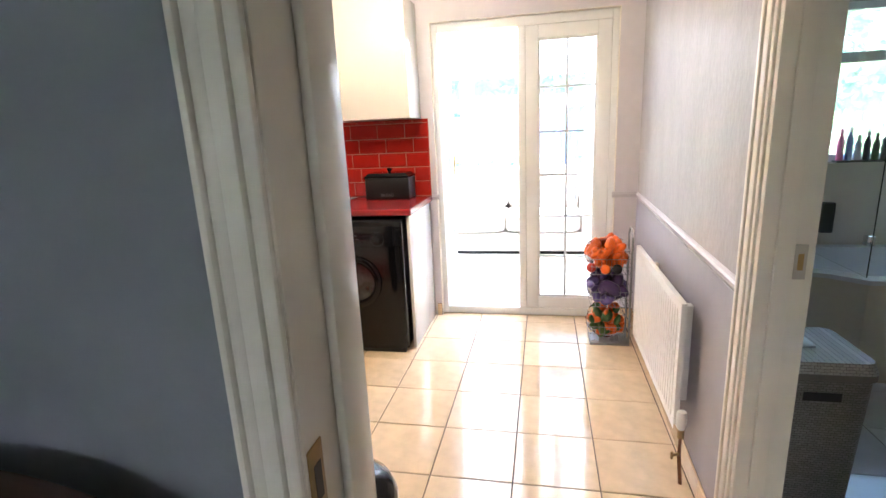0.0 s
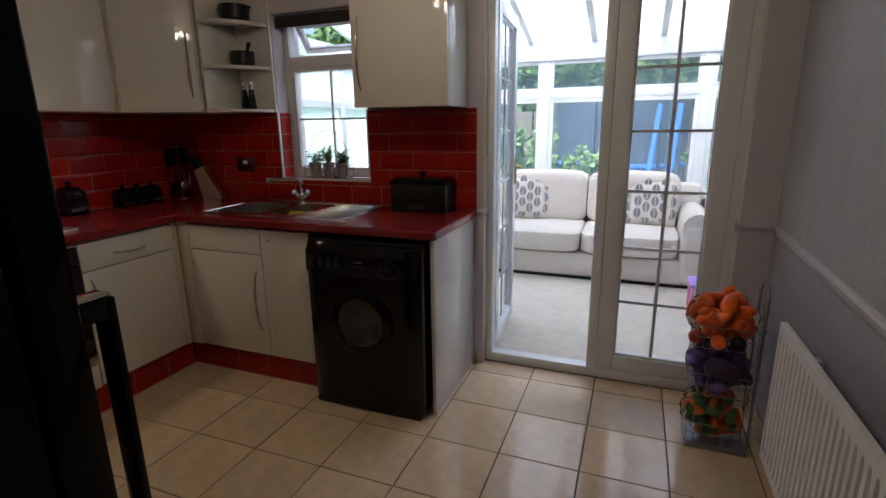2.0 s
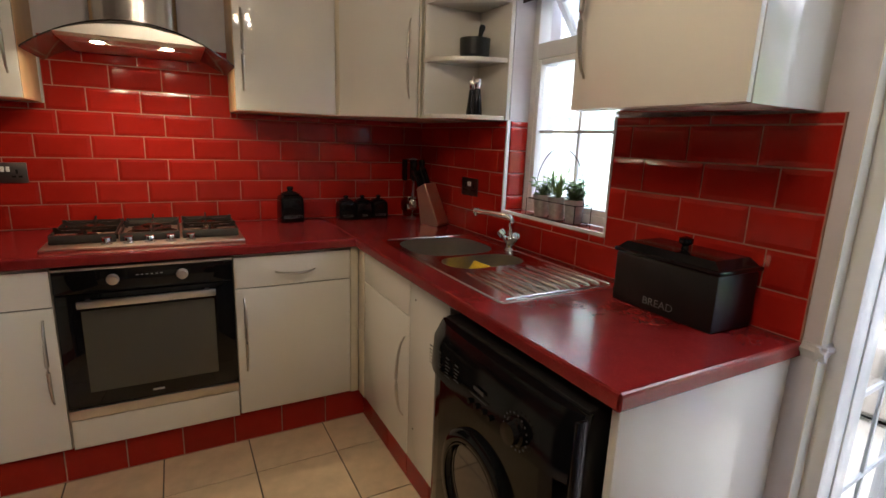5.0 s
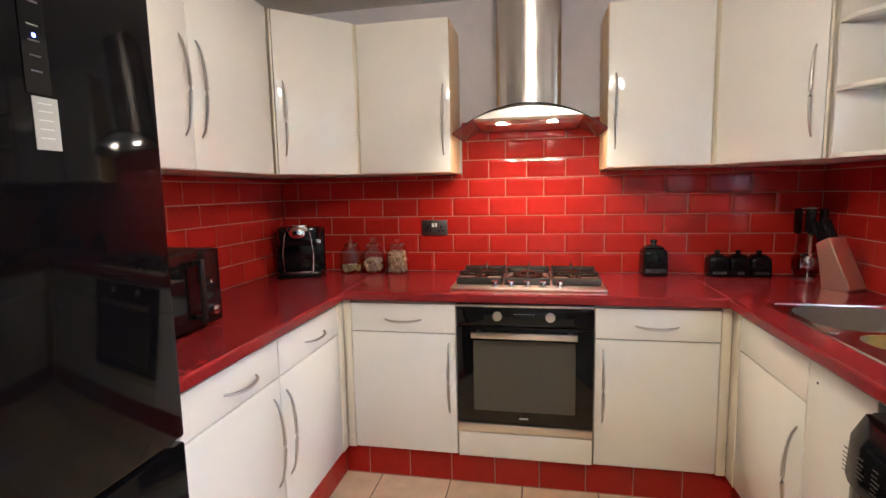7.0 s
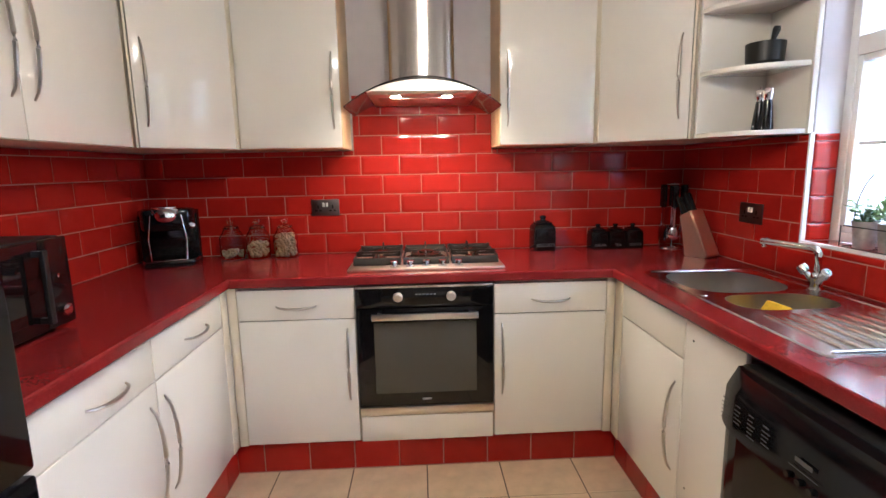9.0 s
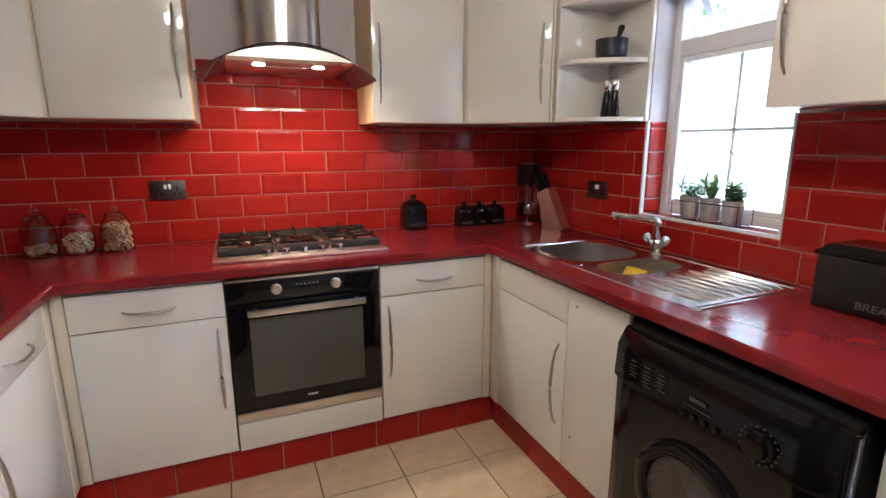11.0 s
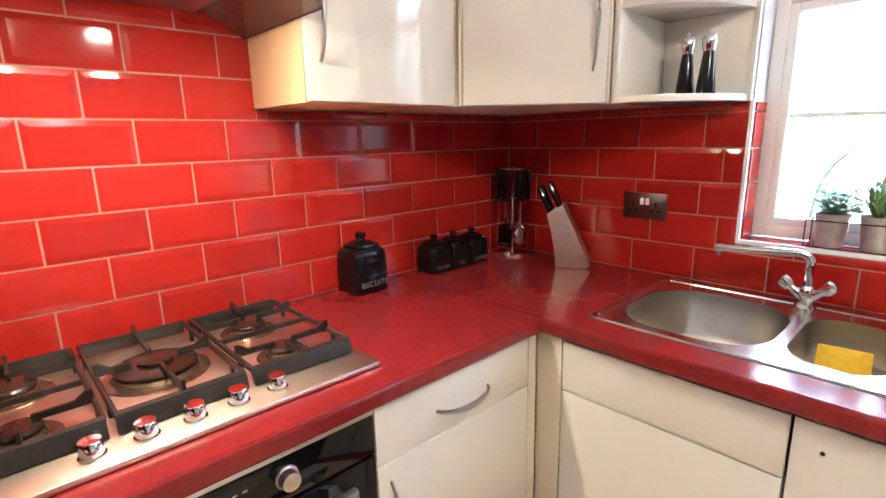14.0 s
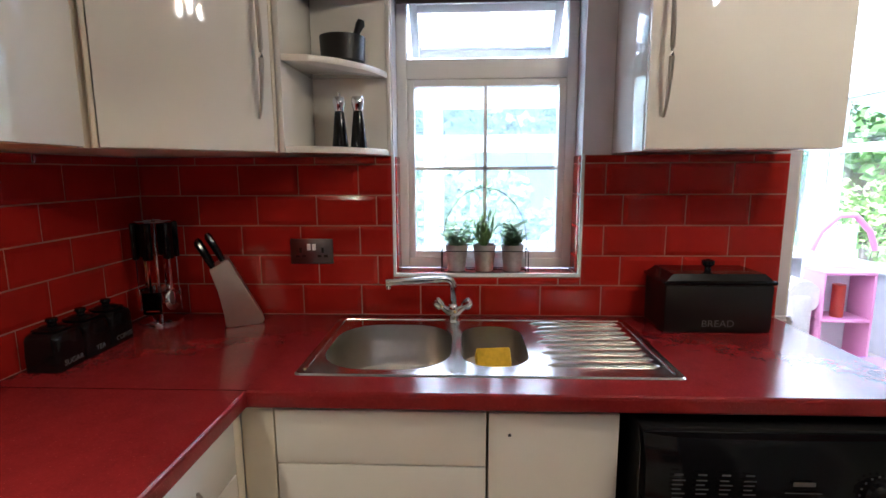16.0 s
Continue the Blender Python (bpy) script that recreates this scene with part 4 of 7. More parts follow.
def build_fridge():
    f = thing("fridge_freezer", "tall gloss black fridge freezer with papers stuck on its side", "fridge freezer", at=(1.755, HOBY + 0.005, 0))
    W, D = 0.59, 0.598
    box_part("cabinet", (0, 0, 0.03, W, D, 2.0), "fridgeside", f, 0.006)
    u = box_part("upper_door", (0, D + 0.006, 0.802, W, D + 0.068, 1.995), "fridge", f, 0.008)
    l = box_part("lower_door", (0, D + 0.006, 0.05, W, D + 0.068, 0.79), "fridge", f, 0.008)
    box_part("kick_panel", (0.01, D - 0.05, 0.0, W - 0.01, D - 0.01, 0.03), "blackm", f)
    for par, z0, z1 in ((u, 0.818, 1.165), (l, 0.445, 0.785)):
        bm = bmesh.new()
        x0, x1, y = 0.548, 0.584, D + 0.115
        bm_box(bm, x0, y - 0.012, z0, x1, y, z1, 0.004)
        bm_box(bm, x0, D + 0.068, z0, x1, y - 0.012, z0 + 0.028, 0.003)
        bm_box(bm, x0, D + 0.068, z1 - 0.028, x1, y - 0.012, z1, 0.003)
        hd = part("handle", bm, "black", par, "squared black loop handle")
    for z in (1.167,):
        box_part("hinge_cap", (0.553, D + 0.069, z, 0.582, D + 0.11, z + 0.004), "chrome", u, 0.001)
    box_part("display", (0.247, D + 0.0682, 1.549, 0.291, D + 0.070, 1.715), "blackglass", u, 0.0)
    box_part("energy_label", (0.238, D + 0.0682, 1.456, 0.283, D + 0.0695, 1.545), "labelgrey", u, 0.0)
    m = pose(0, D + 0.0706, 0, 90, 0, 180)
    bars(u, "print_bar", [(-0.280, z, 0.020, 0.003) for z in (1.585, 1.61, 1.635, 1.66)] + [(-0.284, 1.698, 0.028, 0.004)], m, "printdark")
    bars(u, "print_bar", [(-0.275, z, 0.026, 0.002) for z in (1.475, 1.49, 1.505, 1.52, 1.533)], pose(0, D + 0.0702, 0, 90, 0, 180))
    bm = bmesh.new()
    bm_box(bm, 0.266, D + 0.0702, 1.642, 0.272, D + 0.0712, 1.648)
    part("blue_light", bm, "blueled", u)
    # papers on the side
    X = 2.3465
    def paper(name, label, y0, z0, y1, z1, tilt, mat="white", cat="paper"):
        p = thing(name, label, cat, "papers on the fridge", (X, (y0 + y1) / 2, (z0 + z1) / 2))
        p.rotation_euler[0] = radians(tilt)
        w, h = (y1 - y0) / 2, (z1 - z0) / 2
        box_part("sheet", (0, -w, -h, 0.0012, w, h), mat, p, 0.0)
        return p, w, h
    p, w, h = paper("certificate", "white child's certificate with colourful picture border on black fridge side", -2.632, 1.353, -2.336, 1.564, -1.5)
    rows = [(-0.09 + 0.01 * (i % 2), 0.055 - i * 0.022, 0.13 - 0.03 * (i % 3), 0.005) for i in range(5)]
    bars(p, "print", rows, pose(0.0022, 0, 0, 90, 0, 90), "printgrey")
    for i in range(26):
        c = ("orange", "blue", "yellow", "leafl", "yellow", "pink", "orange", "navy", "yellow", "leaf")[i % 10]
        a = 2 * math.pi * i / 26
        bm = bmesh.new()
        bm_cyl(bm, (0.0013, 0.128 * max(-1, min(1, 1.3 * math.cos(a))), 0.085 * max(-1, min(1, 1.3 * math.sin(a)))), (0.002, 0.128 * max(-1, min(1, 1.3 * math.cos(a))), 0.085 * max(-1, min(1, 1.3 * math.sin(a)))), 0.010 - 0.005 * (i % 3 > 0), seg=5 + i % 3)
        part("picture", bm, c, p)
    p, w, h = paper("drawing", "white child's pencil drawing on the black fridge side", -2.747, 1.089, -2.567, 1.314, -3)
    bm = bmesh.new()
    for i in range(9):
        bm_tube(bm, [(0.0014, -0.07 + 0.016 * j, -0.09 + 0.02 * i + 0.006 * math.sin(j * 2.1 + i)) for j in range(9)], 0.0008, 4)
    part("pencil_lines", bm, "printgrey", p)
    p, w, h = paper("picture_card", "small blue picture magnet card on the fridge side", -2.532, 1.327, -2.447, 1.374, 0, "blue", "magnet")
    p.location.x += 0.003
    box_part("yellow_stripe", (0.0013, -0.03, -0.012, 0.002, 0.03, -0.002), "yellow", p, 0)
    p, w, h = paper("fridge_magnet", "orange and blue round-edged fridge magnet", -2.622, 1.294, -2.562, 1.344, 0, "orange", "magnet")
    p.location.x += 0.004
    p, w, h = paper("fridge_magnet", "orange picture magnet high on the fridge side", -2.397, 1.609, -2.327, 1.709, 3, "orange", "magnet")


def build_counter_things():
    T = TOPZ
    # microwave
    m = thing("microwave", "black microwave oven with bar handle on the red worktop", "microwave", at=(1.18, HOBY + 0.02, T))
    box_part("body", (0, 0, 0.012, 0.48, 0.345, 0.27), "blackm", m, 0.006)
    box_part("door", (0.115, 0.3455, 0.014, 0.478, 0.368, 0.268), "black", m, 0.004)
    box_part("window", (0.17, 0.3683, 0.05, 0.45, 0.369, 0.235), "blackglass", m, 0)
    box_part("control_panel", (0.002, 0.3455, 0.014, 0.112, 0.366, 0.268), "black", m, 0.004)
    bm = bmesh.new()
    bm_box(bm, 0.127, 0.39, 0.04, 0.147, 0.402, 0.245, 0.003)
    for z in (0.05, 0.235):
        bm_box(bm, 0.13, 0.368, z - 0.008, 0.144, 0.391, z + 0.008)
    part("handle", bm, "blackm", m)
    bm = bmesh.new()
    bm_lathe(bm, [(0.021, 0.366), (0.018, 0.384), (0.001, 0.385)], 24, (0.055, 0, 0.06), "y")
    part("dial", bm, "chrome", m)
    for z in (0.16,):
        bm = bmesh.new()
        bm_lathe(bm, [(0.006, 0.366), (0.006, 0.369), (0.001, 0.370)], 12, (0.055, 0, z), "y")
        part("button", bm, "chrome", m)
    for x in (0.04, 0.44):
        for y in (0.04, 0.31):
            bm = bmesh.new()
            bm_cyl(bm, (x, y, 0), (x, y, 0.013), 0.014, seg=12)
            part("foot", bm, "blackm", m)
    # coffee machine
    c = thing("coffee_machine", "black pod coffee machine with chrome top in the worktop corner", "coffee machine", at=(0.185, -2.69, T), rz=112)
    c.scale = (1.42, 1.15, 1.04)
    prof = [(-0.085, -0.11), (0.085, -0.11), (0.095, -0.05), (0.095, 0.10), (0.07, 0.13), (-0.07, 0.13), (-0.095, 0.10), (-0.095, -0.05)]
    bm = bmesh.new()
    bm_prism(bm, [(-x, -y) for x, y in [(-0.085, -0.13), (0.085, -0.13), (0.095, -0.05), (0.095, 0.02), (-0.095, 0.02), (-0.095, -0.05)]][::1], 0.0, 0.25, 0.022)
    part("body", bm, "black", c)
    bm = bmesh.new()
    bm_prism(bm, [(-0.075, -0.13), (0.075, -0.13), (0.092, -0.02), (-0.092, -0.02)], 0.0, 0.032, 0.006)
    part("drip_tray", bm, "black", c)
    bm = bmesh.new()
    bm_box(bm, -0.055, -0.125, 0.032, 0.055, -0.03, 0.036)
    part("tray_grille", bm, "chrome", c)
    bm = bmesh.new()
    bm_prism(bm, [(-0.07, -0.11), (0.07, -0.11), (0.09, 0.0), (-0.09, 0.0)], 0.165, 0.265, 0.015)
    part("brew_head", bm, "black", c)
    bm = bmesh.new()
    bm_prism(bm, rounded_rect(-0.042, -0.118, 0.042, 0.01, 0.04), 0.262, 0.276, 0.004)
    bm_prism(bm, rounded_rect(-0.038, -0.122, 0.038, -0.108, 0.005), 0.245, 0.264, 0.003)
    bm_lathe(bm, [(0.033, -0.108), (0.033, -0.122), (0.026, -0.131), (0.012, -0.135), (0.001, -0.136)], 28, (0, 0, 0.236), "y")
    part("lever", bm, "chrome", c, "polished chrome lever")
    for sx in (-1, 1):
        bm = bmesh.new()
        bm_tube(bm, [(sx * 0.052, -0.125, 0.035), (sx * 0.056, -0.122, 0.13), (sx * 0.045, -0.12, 0.24)], 0.0016, 8)
        part("chrome_strip", bm, "chrome", c)
    bm = bmesh.new()
    bm_lathe(bm, [(0.012, -0.113), (0.011, -0.118), (0.001, -0.119)], 16, (0.074, 0, 0.19), "y")
    part("button", bm, "chrome", c)
    # storage jars
    for i, (y, fill, tone) in enumerate(((-2.43, 0.22, 0), (-2.297, 0.5, 1), (-2.155, 0.75, 2))):
        j = thing("storage_jar", "glass storage jar with glass lid, partly filled with dry food", "jar", "glass jars beside the coffee machine", (0.085, y, T))
        bm = bmesh.new()
        R = 0.061
        bm_lathe(bm, [(R * 0.95, 0.0), (R, 0.006), (R, 0.11), (R * 0.7, 0.14), (R * 0.62, 0.15), (R * 0.66, 0.158), (R * 0.60, 0.158), (R * 0.56, 0.15), (R * 0.64, 0.138), (R * 0.94, 0.108), (R * 0.94, 0.008)], 28)
        part("glass_body", bm, "jarglass", j)
        bm = bmesh.new()
        bm_lathe(bm, [(0.028, 0.15), (0.036, 0.159), (0.036, 0.166), (0.012, 0.17), (0.011, 0.178), (0.019, 0.188), (0.018, 0.198), (0.001, 0.202)], 24)
        part("lid", bm, "jarglass", j)
        bm = bmesh.new()
        for q in range(int(330 * fill)):
            a, rr = random.uniform(0, 6.28), 0.049 * math.sqrt(random.random())
            bmesh.ops.create_icosphere(bm, subdivisions=1, radius=random.uniform(0.006, 0.010), matrix=Matrix.Translation((rr * math.cos(a), rr * math.sin(a), 0.014 + random.random() * 0.14 * fill)))
        tagged(part("contents", bm, "food", j), kind="")
    # ceramic canisters
    def canister(label, word, at, rz, w, h, grp):
        k = thing("canister", label, "canister", grp, at, rz)
        bm = bmesh.new()
        r = 0.012
        rings = []
        for q, z in ((0.47, 0.0), (0.495, 0.02), (0.5, 0.3), (0.5, 0.62), (0.48, 0.69), (0.43, 0.74), (0.36, 0.765)):
            rings.append([bm.verts.new((x, y, z * h)) for x, y in rounded_rect(-w * q, -w * q, w * q, w * q, w * (0.12 + 0.5 * max(0, z - 0.5)), 5)])
        for a, b in zip(rings, rings[1:]):
            for i in range(len(a)):
                bm.faces.new((a[i], a[(i + 1) % len(a)], b[(i + 1) % len(a)], b[i]))
        bm.faces.new(rings[0])
        bm.faces.new(rings[-1])
        part("pot", bm, "black", k)
        bm = bmesh.new()
        bm_prism(bm, rounded_rect(-w * 0.39, -w * 0.39, w * 0.39, w * 0.39, w * 0.2, 4), h * 0.768, h * 0.80, 0.003)
        bm_lathe(bm, [(w * 0.35, h * 0.80), (w * 0.28, h * 0.835), (w * 0.12, h * 0.86), (w * 0.10, h * 0.885), (w * 0.15, h * 0.93), (w * 0.13, h * 0.985), (0.001, h)], 22)
        part("lid", bm, "black", k)
        text_mesh(k, "lettering", word, w * 0.21, pose(0, -w / 2 - 0.0012, h * 0.16, 90, 0, 0), "letter")
        return k
    canister("black glossy ceramic biscuit canister with knob lid", "BISCUITS", (0.072, -0.797, T), 93, 0.118, 0.185, "")
    for wd, y in (("SUGAR", -0.497), ("TEA", -0.402), ("COFFEE", -0.307)):
        canister("small black glossy ceramic canister lettered in white", wd, (0.076, y, T), 90, 0.093, 0.132, "tea, coffee and sugar canisters")
    # utensil stand
    u = thing("utensil_stand", "chrome utensil stand with black handled tools in the corner", "utensil stand", at=(0.11, -0.105, T))
    bm = bmesh.new()
    bm_lathe(bm, [(0.065, 0), (0.065, 0.008), (0.01, 0.014), (0.001, 0.014)], 28)
    part("base", bm, "chrome", u)
    bm = bmesh.new()
    bm_tube(bm, [(0, 0, 0.01), (0, 0, 0.345)], 0.006, 10)
    bm_tube(bm, [(0.055 * math.cos(a), 0.055 * math.sin(a), 0.335) for a in [i * math.pi / 8 for i in range(16)]], 0.003, 6, closed=True)
    for a in (0.5, 2.07, 3.64, 5.2):
        bm_tube(bm, [(0, 0, 0.335), (0.055 * math.cos(a), 0.055 * math.sin(a), 0.335)], 0.003, 6)
    part("rack", bm, "chrome", u)
    for i in range(6):
        a = 0.2 + i * 1.05 - 1.6
        x, y = 0.058 * math.cos(a), 0.058 * math.sin(a)
        t = thing("kitchen_utensil", "steel kitchen utensil with black handle hanging on the stand", "utensil", "hanging utensils", (0.11 + x, -0.105 + y, T + 0.05), math.degrees(a) + 90)
        bm = bmesh.new()
        bm_box(bm, -0.015, -0.010, 0.165, 0.015, 0.010, 0.285, 0.006)
        part("handle", bm, "black", t)
        bm = bmesh.new()
        bm_box(bm, -0.004, -0.0015, 0.06, 0.004, 0.0015, 0.176)
        part("shank", bm, "chrome", t)
        bm = bmesh.new()
        if i % 2:
            bmesh.ops.create_uvsphere(bm, u_segments=16, v_segments=10, radius=1, matrix=Matrix.Translation((0, 0, 0.03)) @ Matrix.Diagonal((0.028, 0.009, 0.036, 1)))
        else:
            bm_prism(bm, [(-0.03, -0.001), (0.03, -0.001), (0.03, 0.001), (-0.03, 0.001)], -0.01, 0.062)
            bm_tube(bm, [(-0.02, 0, 0.0), (0.02, 0, 0.0)], 0.002, 6)
        part("head", bm, "chrome", t)
    # knife block
    k = thing("knife_block", "leaning brushed steel knife block with black handled knives", "knife block", at=(0.338, -0.128, T), rz=27)
    bm = bmesh.new()
    ol = [(0.0, 0.0), (0.106, 0.0), (0.119, 0.012), (0.020, 0.222), (-0.036, 0.190), (-0.016, 0.12), (-0.004, 0.05)]
    lo = [bm.verts.new((x, -0.05, z)) for x, z in ol]
    hi = [bm.verts.new((x, 0.05, z)) for x, z in ol]
    bm.faces.new(lo)
    bm.faces.new(hi)
    for i in range(len(ol)):
        bm.faces.new((lo[i], lo[(i + 1) % len(ol)], hi[(i + 1) % len(ol)], hi[i]))
    bmesh.ops.bevel(bm, geom=bm.edges[:], offset=0.004, segments=2, affect="EDGES")
    part("block", bm, "blocksteel", k)
    d = Vector((-0.43, 0, 0.9)).normalized()
    for i in range(5):
        b = Vector((-0.024 + 0.030 * (i % 2), -0.03 + 0.015 * i, 0.192 + 0.018 * (i % 2)))
        bm = bmesh.new()
        bm_tube(bm, [b, b + d * 0.03, b + d * 0.09, b + d * 0.10], [0.008, 0.010, 0.011, 0.006], 8)
        part("knife_handle", bm, "black", k)
    # bread bin
    b = thing("bread_bin", "black metal bread bin with knob lid on the red worktop", "bread bin", at=(1.886, -0.10, T))
    b.scale = (1.07, 1, 1)
    box_part("bin", (-0.15, -0.085, 0, 0.15, 0.085, 0.15), "blackm", b, 0.008)
    bm = bmesh.new()
    bm_box(bm, -0.155, -0.09, 0.1505, 0.155, 0.09, 0.162, 0.003)
    r = bmesh.ops.create_cone(bm, segments=4, radius1=1, radius2=0.86, depth=0.02, cap_ends=True, matrix=Matrix.Translation((0, 0, 0.172)) @ Matrix.Diagonal((0.208, 0.118, 1, 1)) @ pose(0, 0, 0, 0, 0, 45))
    bm_lathe(bm, [(0.010, 0.18), (0.008, 0.19), (0.018, 0.198), (0.018, 0.21), (0.001, 0.216)], 16)
    part("lid", bm, "black", b)
    text_mesh(b, "lettering", "BREAD", 0.03, pose(0.0, -0.0865, 0.03, 90, 0, 0), "letter")
    # sockets
    def socket(at, rz, label):
        s = thing("wall_socket", label, "socket", "double wall sockets", at, rz)
        box_part("plate", (-0.073, -0.006, -0.043, 0.073, 0, 0.043), "nickeldark", s, 0.002)
        for sx in (-1, 1):
            bm = bmesh.new()
            for dx, dz, w, h in ((0, 0.004, 0.004, 0.009), (-0.011, -0.016, 0.0065, 0.004), (0.011, -0.016, 0.0065, 0.004)):
                bm_box(bm, sx * 0.038 + dx - w, -0.0068, dz - h, sx * 0.038 + dx + w, -0.0061, dz + h)
            part("pin_holes", bm, "blackm", s)
            box_part("rocker_switch", (sx * 0.009 - 0.006, -0.0095, 0.004, sx * 0.009 + 0.006, -0.006, 0.026), "white", s, 0.001)
        return s
    socket((0.0135, -1.952, 1.167), 90, "dark metal double socket with white switches on red tiles")
    socket((0.60, -0.0135, 1.144), 0, "dark metal double socket with white switches beside the window")
    # shelf contents
    def pot(name, label, at, r, h, handle):
        p = thing(name, label, "bowl", "", at)
        bm = bmesh.new()
        bm_lathe(bm, [(r * 0.75, 0), (r * 0.95, h * 0.15), (r, h), (r * 0.9, h), (r * 0.85, h * 0.25), (0.001, h * 0.2)], 28)
        part("bowl", bm, "blackm", p)
        if handle == 1:
            bm = bmesh.new()
            bm_tube(bm, [(0.01, 0, h * 0.4), (r * 0.6, 0, h * 1.1), (r * 0.8, 0, h * 1.45), (r * 0.85, 0, h * 1.6)], [0.014, 0.009, 0.014, 0.01], 10)
            part("pestle", bm, "blackm", p)
        else:
            bm = bmesh.new()
            for s in (-1, 1):
                bm_tube(bm, [(s * r * 0.95, -0.02, h * 0.8), (s * (r + 0.02), -0.015, h * 0.85), (s * (r + 0.02), 0.015, h * 0.85), (s * r * 0.95, 0.02, h * 0.8)], 0.005, 8)
            part("side_handles", bm, "blackm", p)
    pot("mortar_and_pestle", "black stone mortar with pestle on the open shelf", (0.755, -0.12, 1.7245), 0.068, 0.082, 1)
    pot("cooking_pot", "round black cooking bowl on the upper open shelf", (0.745, -0.135, 1.9665), 0.085, 0.085, 2)
    for i, x in enumerate((0.735, 0.795)):
        g = thing("pepper_mill" if i == 0 else "salt_mill", "tapered black and steel grinding mill on the open shelf", "mill", "salt and pepper mills", (x, -0.11 - 0.01 * i, 1.4825))
        g.scale = (1.12, 1.12, 1.12)
        bm = bmesh.new()
        bm_lathe(bm, [(0.022, 0), (0.022, 0.01), (0.017, 0.06), (0.013, 0.095), (0.012, 0.1)], 20)
        part("body", bm, "black", g)
        bm = bmesh.new()
        bm_lathe(bm, [(0.013, 0.1), (0.017, 0.115), (0.018, 0.13), (0.014, 0.138), (0.004, 0.14), (0.004 if i == 0 else 0.002, 0.15 if i == 0 else 0.141), (0.001, 0.152 if i == 0 else 0.1415)], 20)
        part("top", bm, "chrome", g)
    # herb pots on the sill
    ph = thing("plant_pot_holder", "black wire pot holder with loop handle on the window sill", "plant holder", at=(1.19, 0.045, WZ0))
    bm = bmesh.new()
    bm_tube(bm, rect_path(-0.148, -0.042, 0.148, 0.042, 0.003), 0.0018, 6, True)
    bm_tube(bm, rect_path(-0.148, -0.042, 0.148, 0.042, 0.075), 0.0018, 6, True)
    for sx in (-0.148, 0.148):
        for sy in (-0.042, 0.042):
            bm_tube(bm, [(sx, sy, 0.003), (sx, sy, 0.075)], 0.0018, 6)
    bm_tube(bm, [(-0.148, 0, 0.075)] + [(-0.145 * math.cos(a), 0, 0.10 + 0.19 * math.sin(a)) for a in [math.pi * i / 20 for i in range(21)]] + [(0.148, 0, 0.075)], 0.0018, 6)
    part("wire_frame", bm, "blackm", ph)
    rnd = random.Random(5)
    for i, x in enumerate((1.093, 1.19, 1.287)):
        p = thing("potted_herb", ("bushy round-leaved green herb in small galvanised pot", "tall grassy green herb in small galvanised pot", "dark green leafy succulent in small galvanised pot")[i], "potted plant", "herbs on the window sill", (x, 0.045, WZ0 + 0.002))
        p.scale = (1.12, 1.12, 1.12)
        bm = bmesh.new()
        bm_lathe(bm, [(0.026, 0), (0.027, 0.002), (0.035, 0.078), (0.037, 0.082), (0.034, 0.082), (0.030, 0.06)], 24)
        part("pot", bm, "galv", p)
        bm = bmesh.new()
        bm_lathe(bm, [(0.030, 0.066), (0.001, 0.070)], 20)
        part("soil", bm, "soil", p)
        st = bmesh.new()
        lf = bmesh.new()
        for q in range((26, 28, 20)[i]):
            a = rnd.uniform(0, 6.28)
            lean = rnd.uniform(0.2, 1.0) * (0.06, 0.04, 0.042)[i]
            hh = (0.085, 0.09, 0.08)[i] * rnd.uniform(0.3, 1)
            top = Vector((lean * math.cos(a), lean * math.sin(a) * 0.7, 0.07 + hh))
            bm_tube(st, [(0.005 * math.cos(a), 0.005 * math.sin(a), 0.068), (top.x * 0.5, top.y * 0.5, 0.07 + hh * 0.6), top], 0.0009, 4)
            for z in range((5, 5, 7)[i]):
                f = 0.12 + 0.88 * z / (4, 4, 6)[i]
                c = Vector((top.x * f, top.y * f, 0.07 + hh * f))
                L = (0.034, 0.046, 0.036)[i] * rnd.uniform(0.7, 1.1)
                b = rnd.uniform(0, 6.28)
                el = (0.2, 1.1, 0.4)[i] * rnd.uniform(0.6, 1.2)
                d = Vector((math.cos(b) * math.cos(el), math.sin(b) * math.cos(el), math.sin(el)))
                s = d.cross(Vector((0, 0, 1))).normalized() * L * (0.35, 0.09, 0.3)[i]
                up = s.cross(d).normalized() * L * 0.12
                vs = [lf.verts.new(v) for v in (c, c + d * L * 0.5 + s - up, c + d * L, c + d * L * 0.5 - s - up)]
                lf.faces.new(vs)
        part("stems", st, "leaf", p)
        part("leaves", lf, ("leafl", "leafl", "leafm")[i], p)


def rect_path(x0, y0, x1, y1, z):
    return [(x, y, z) for x, y in rounded_rect(x0, y0, x1, y1, 0.015, 3)]


M["portglass"] = material("porthole glass", (0.022, 0.022, 0.025), 0.05, grain=0.9, scale=14, coat=0.5)
M["blueled"] = material("blue indicator", (0.05, 0.05, 1), 0.3, emit=(0.1, 0.1, 1), power=2)
M["pink"] = material("pink plastic", (0.8, 0.1, 0.3), 0.4)
M["jarglass"] = material("jar glass", (0.97, 0.93, 0.94), 0.02, trans=1.0, ior=1.4)
M["food"] = material("dry oats and nuts", (0.5, 0.32, 0.16), 0.8, grain=0.4, scale=90)
M["nickeldark"] = material("black nickel plate", (0.16, 0.14, 0.14), 0.3, 1.0)
M["galv"] = material("galvanised metal", (0.5, 0.49, 0.46), 0.45, 0.8, grain=0.2, scale=60)
M["soil"] = material("potting soil", (0.03, 0.02, 0.015), 0.95, grain=0.4, bump=1)


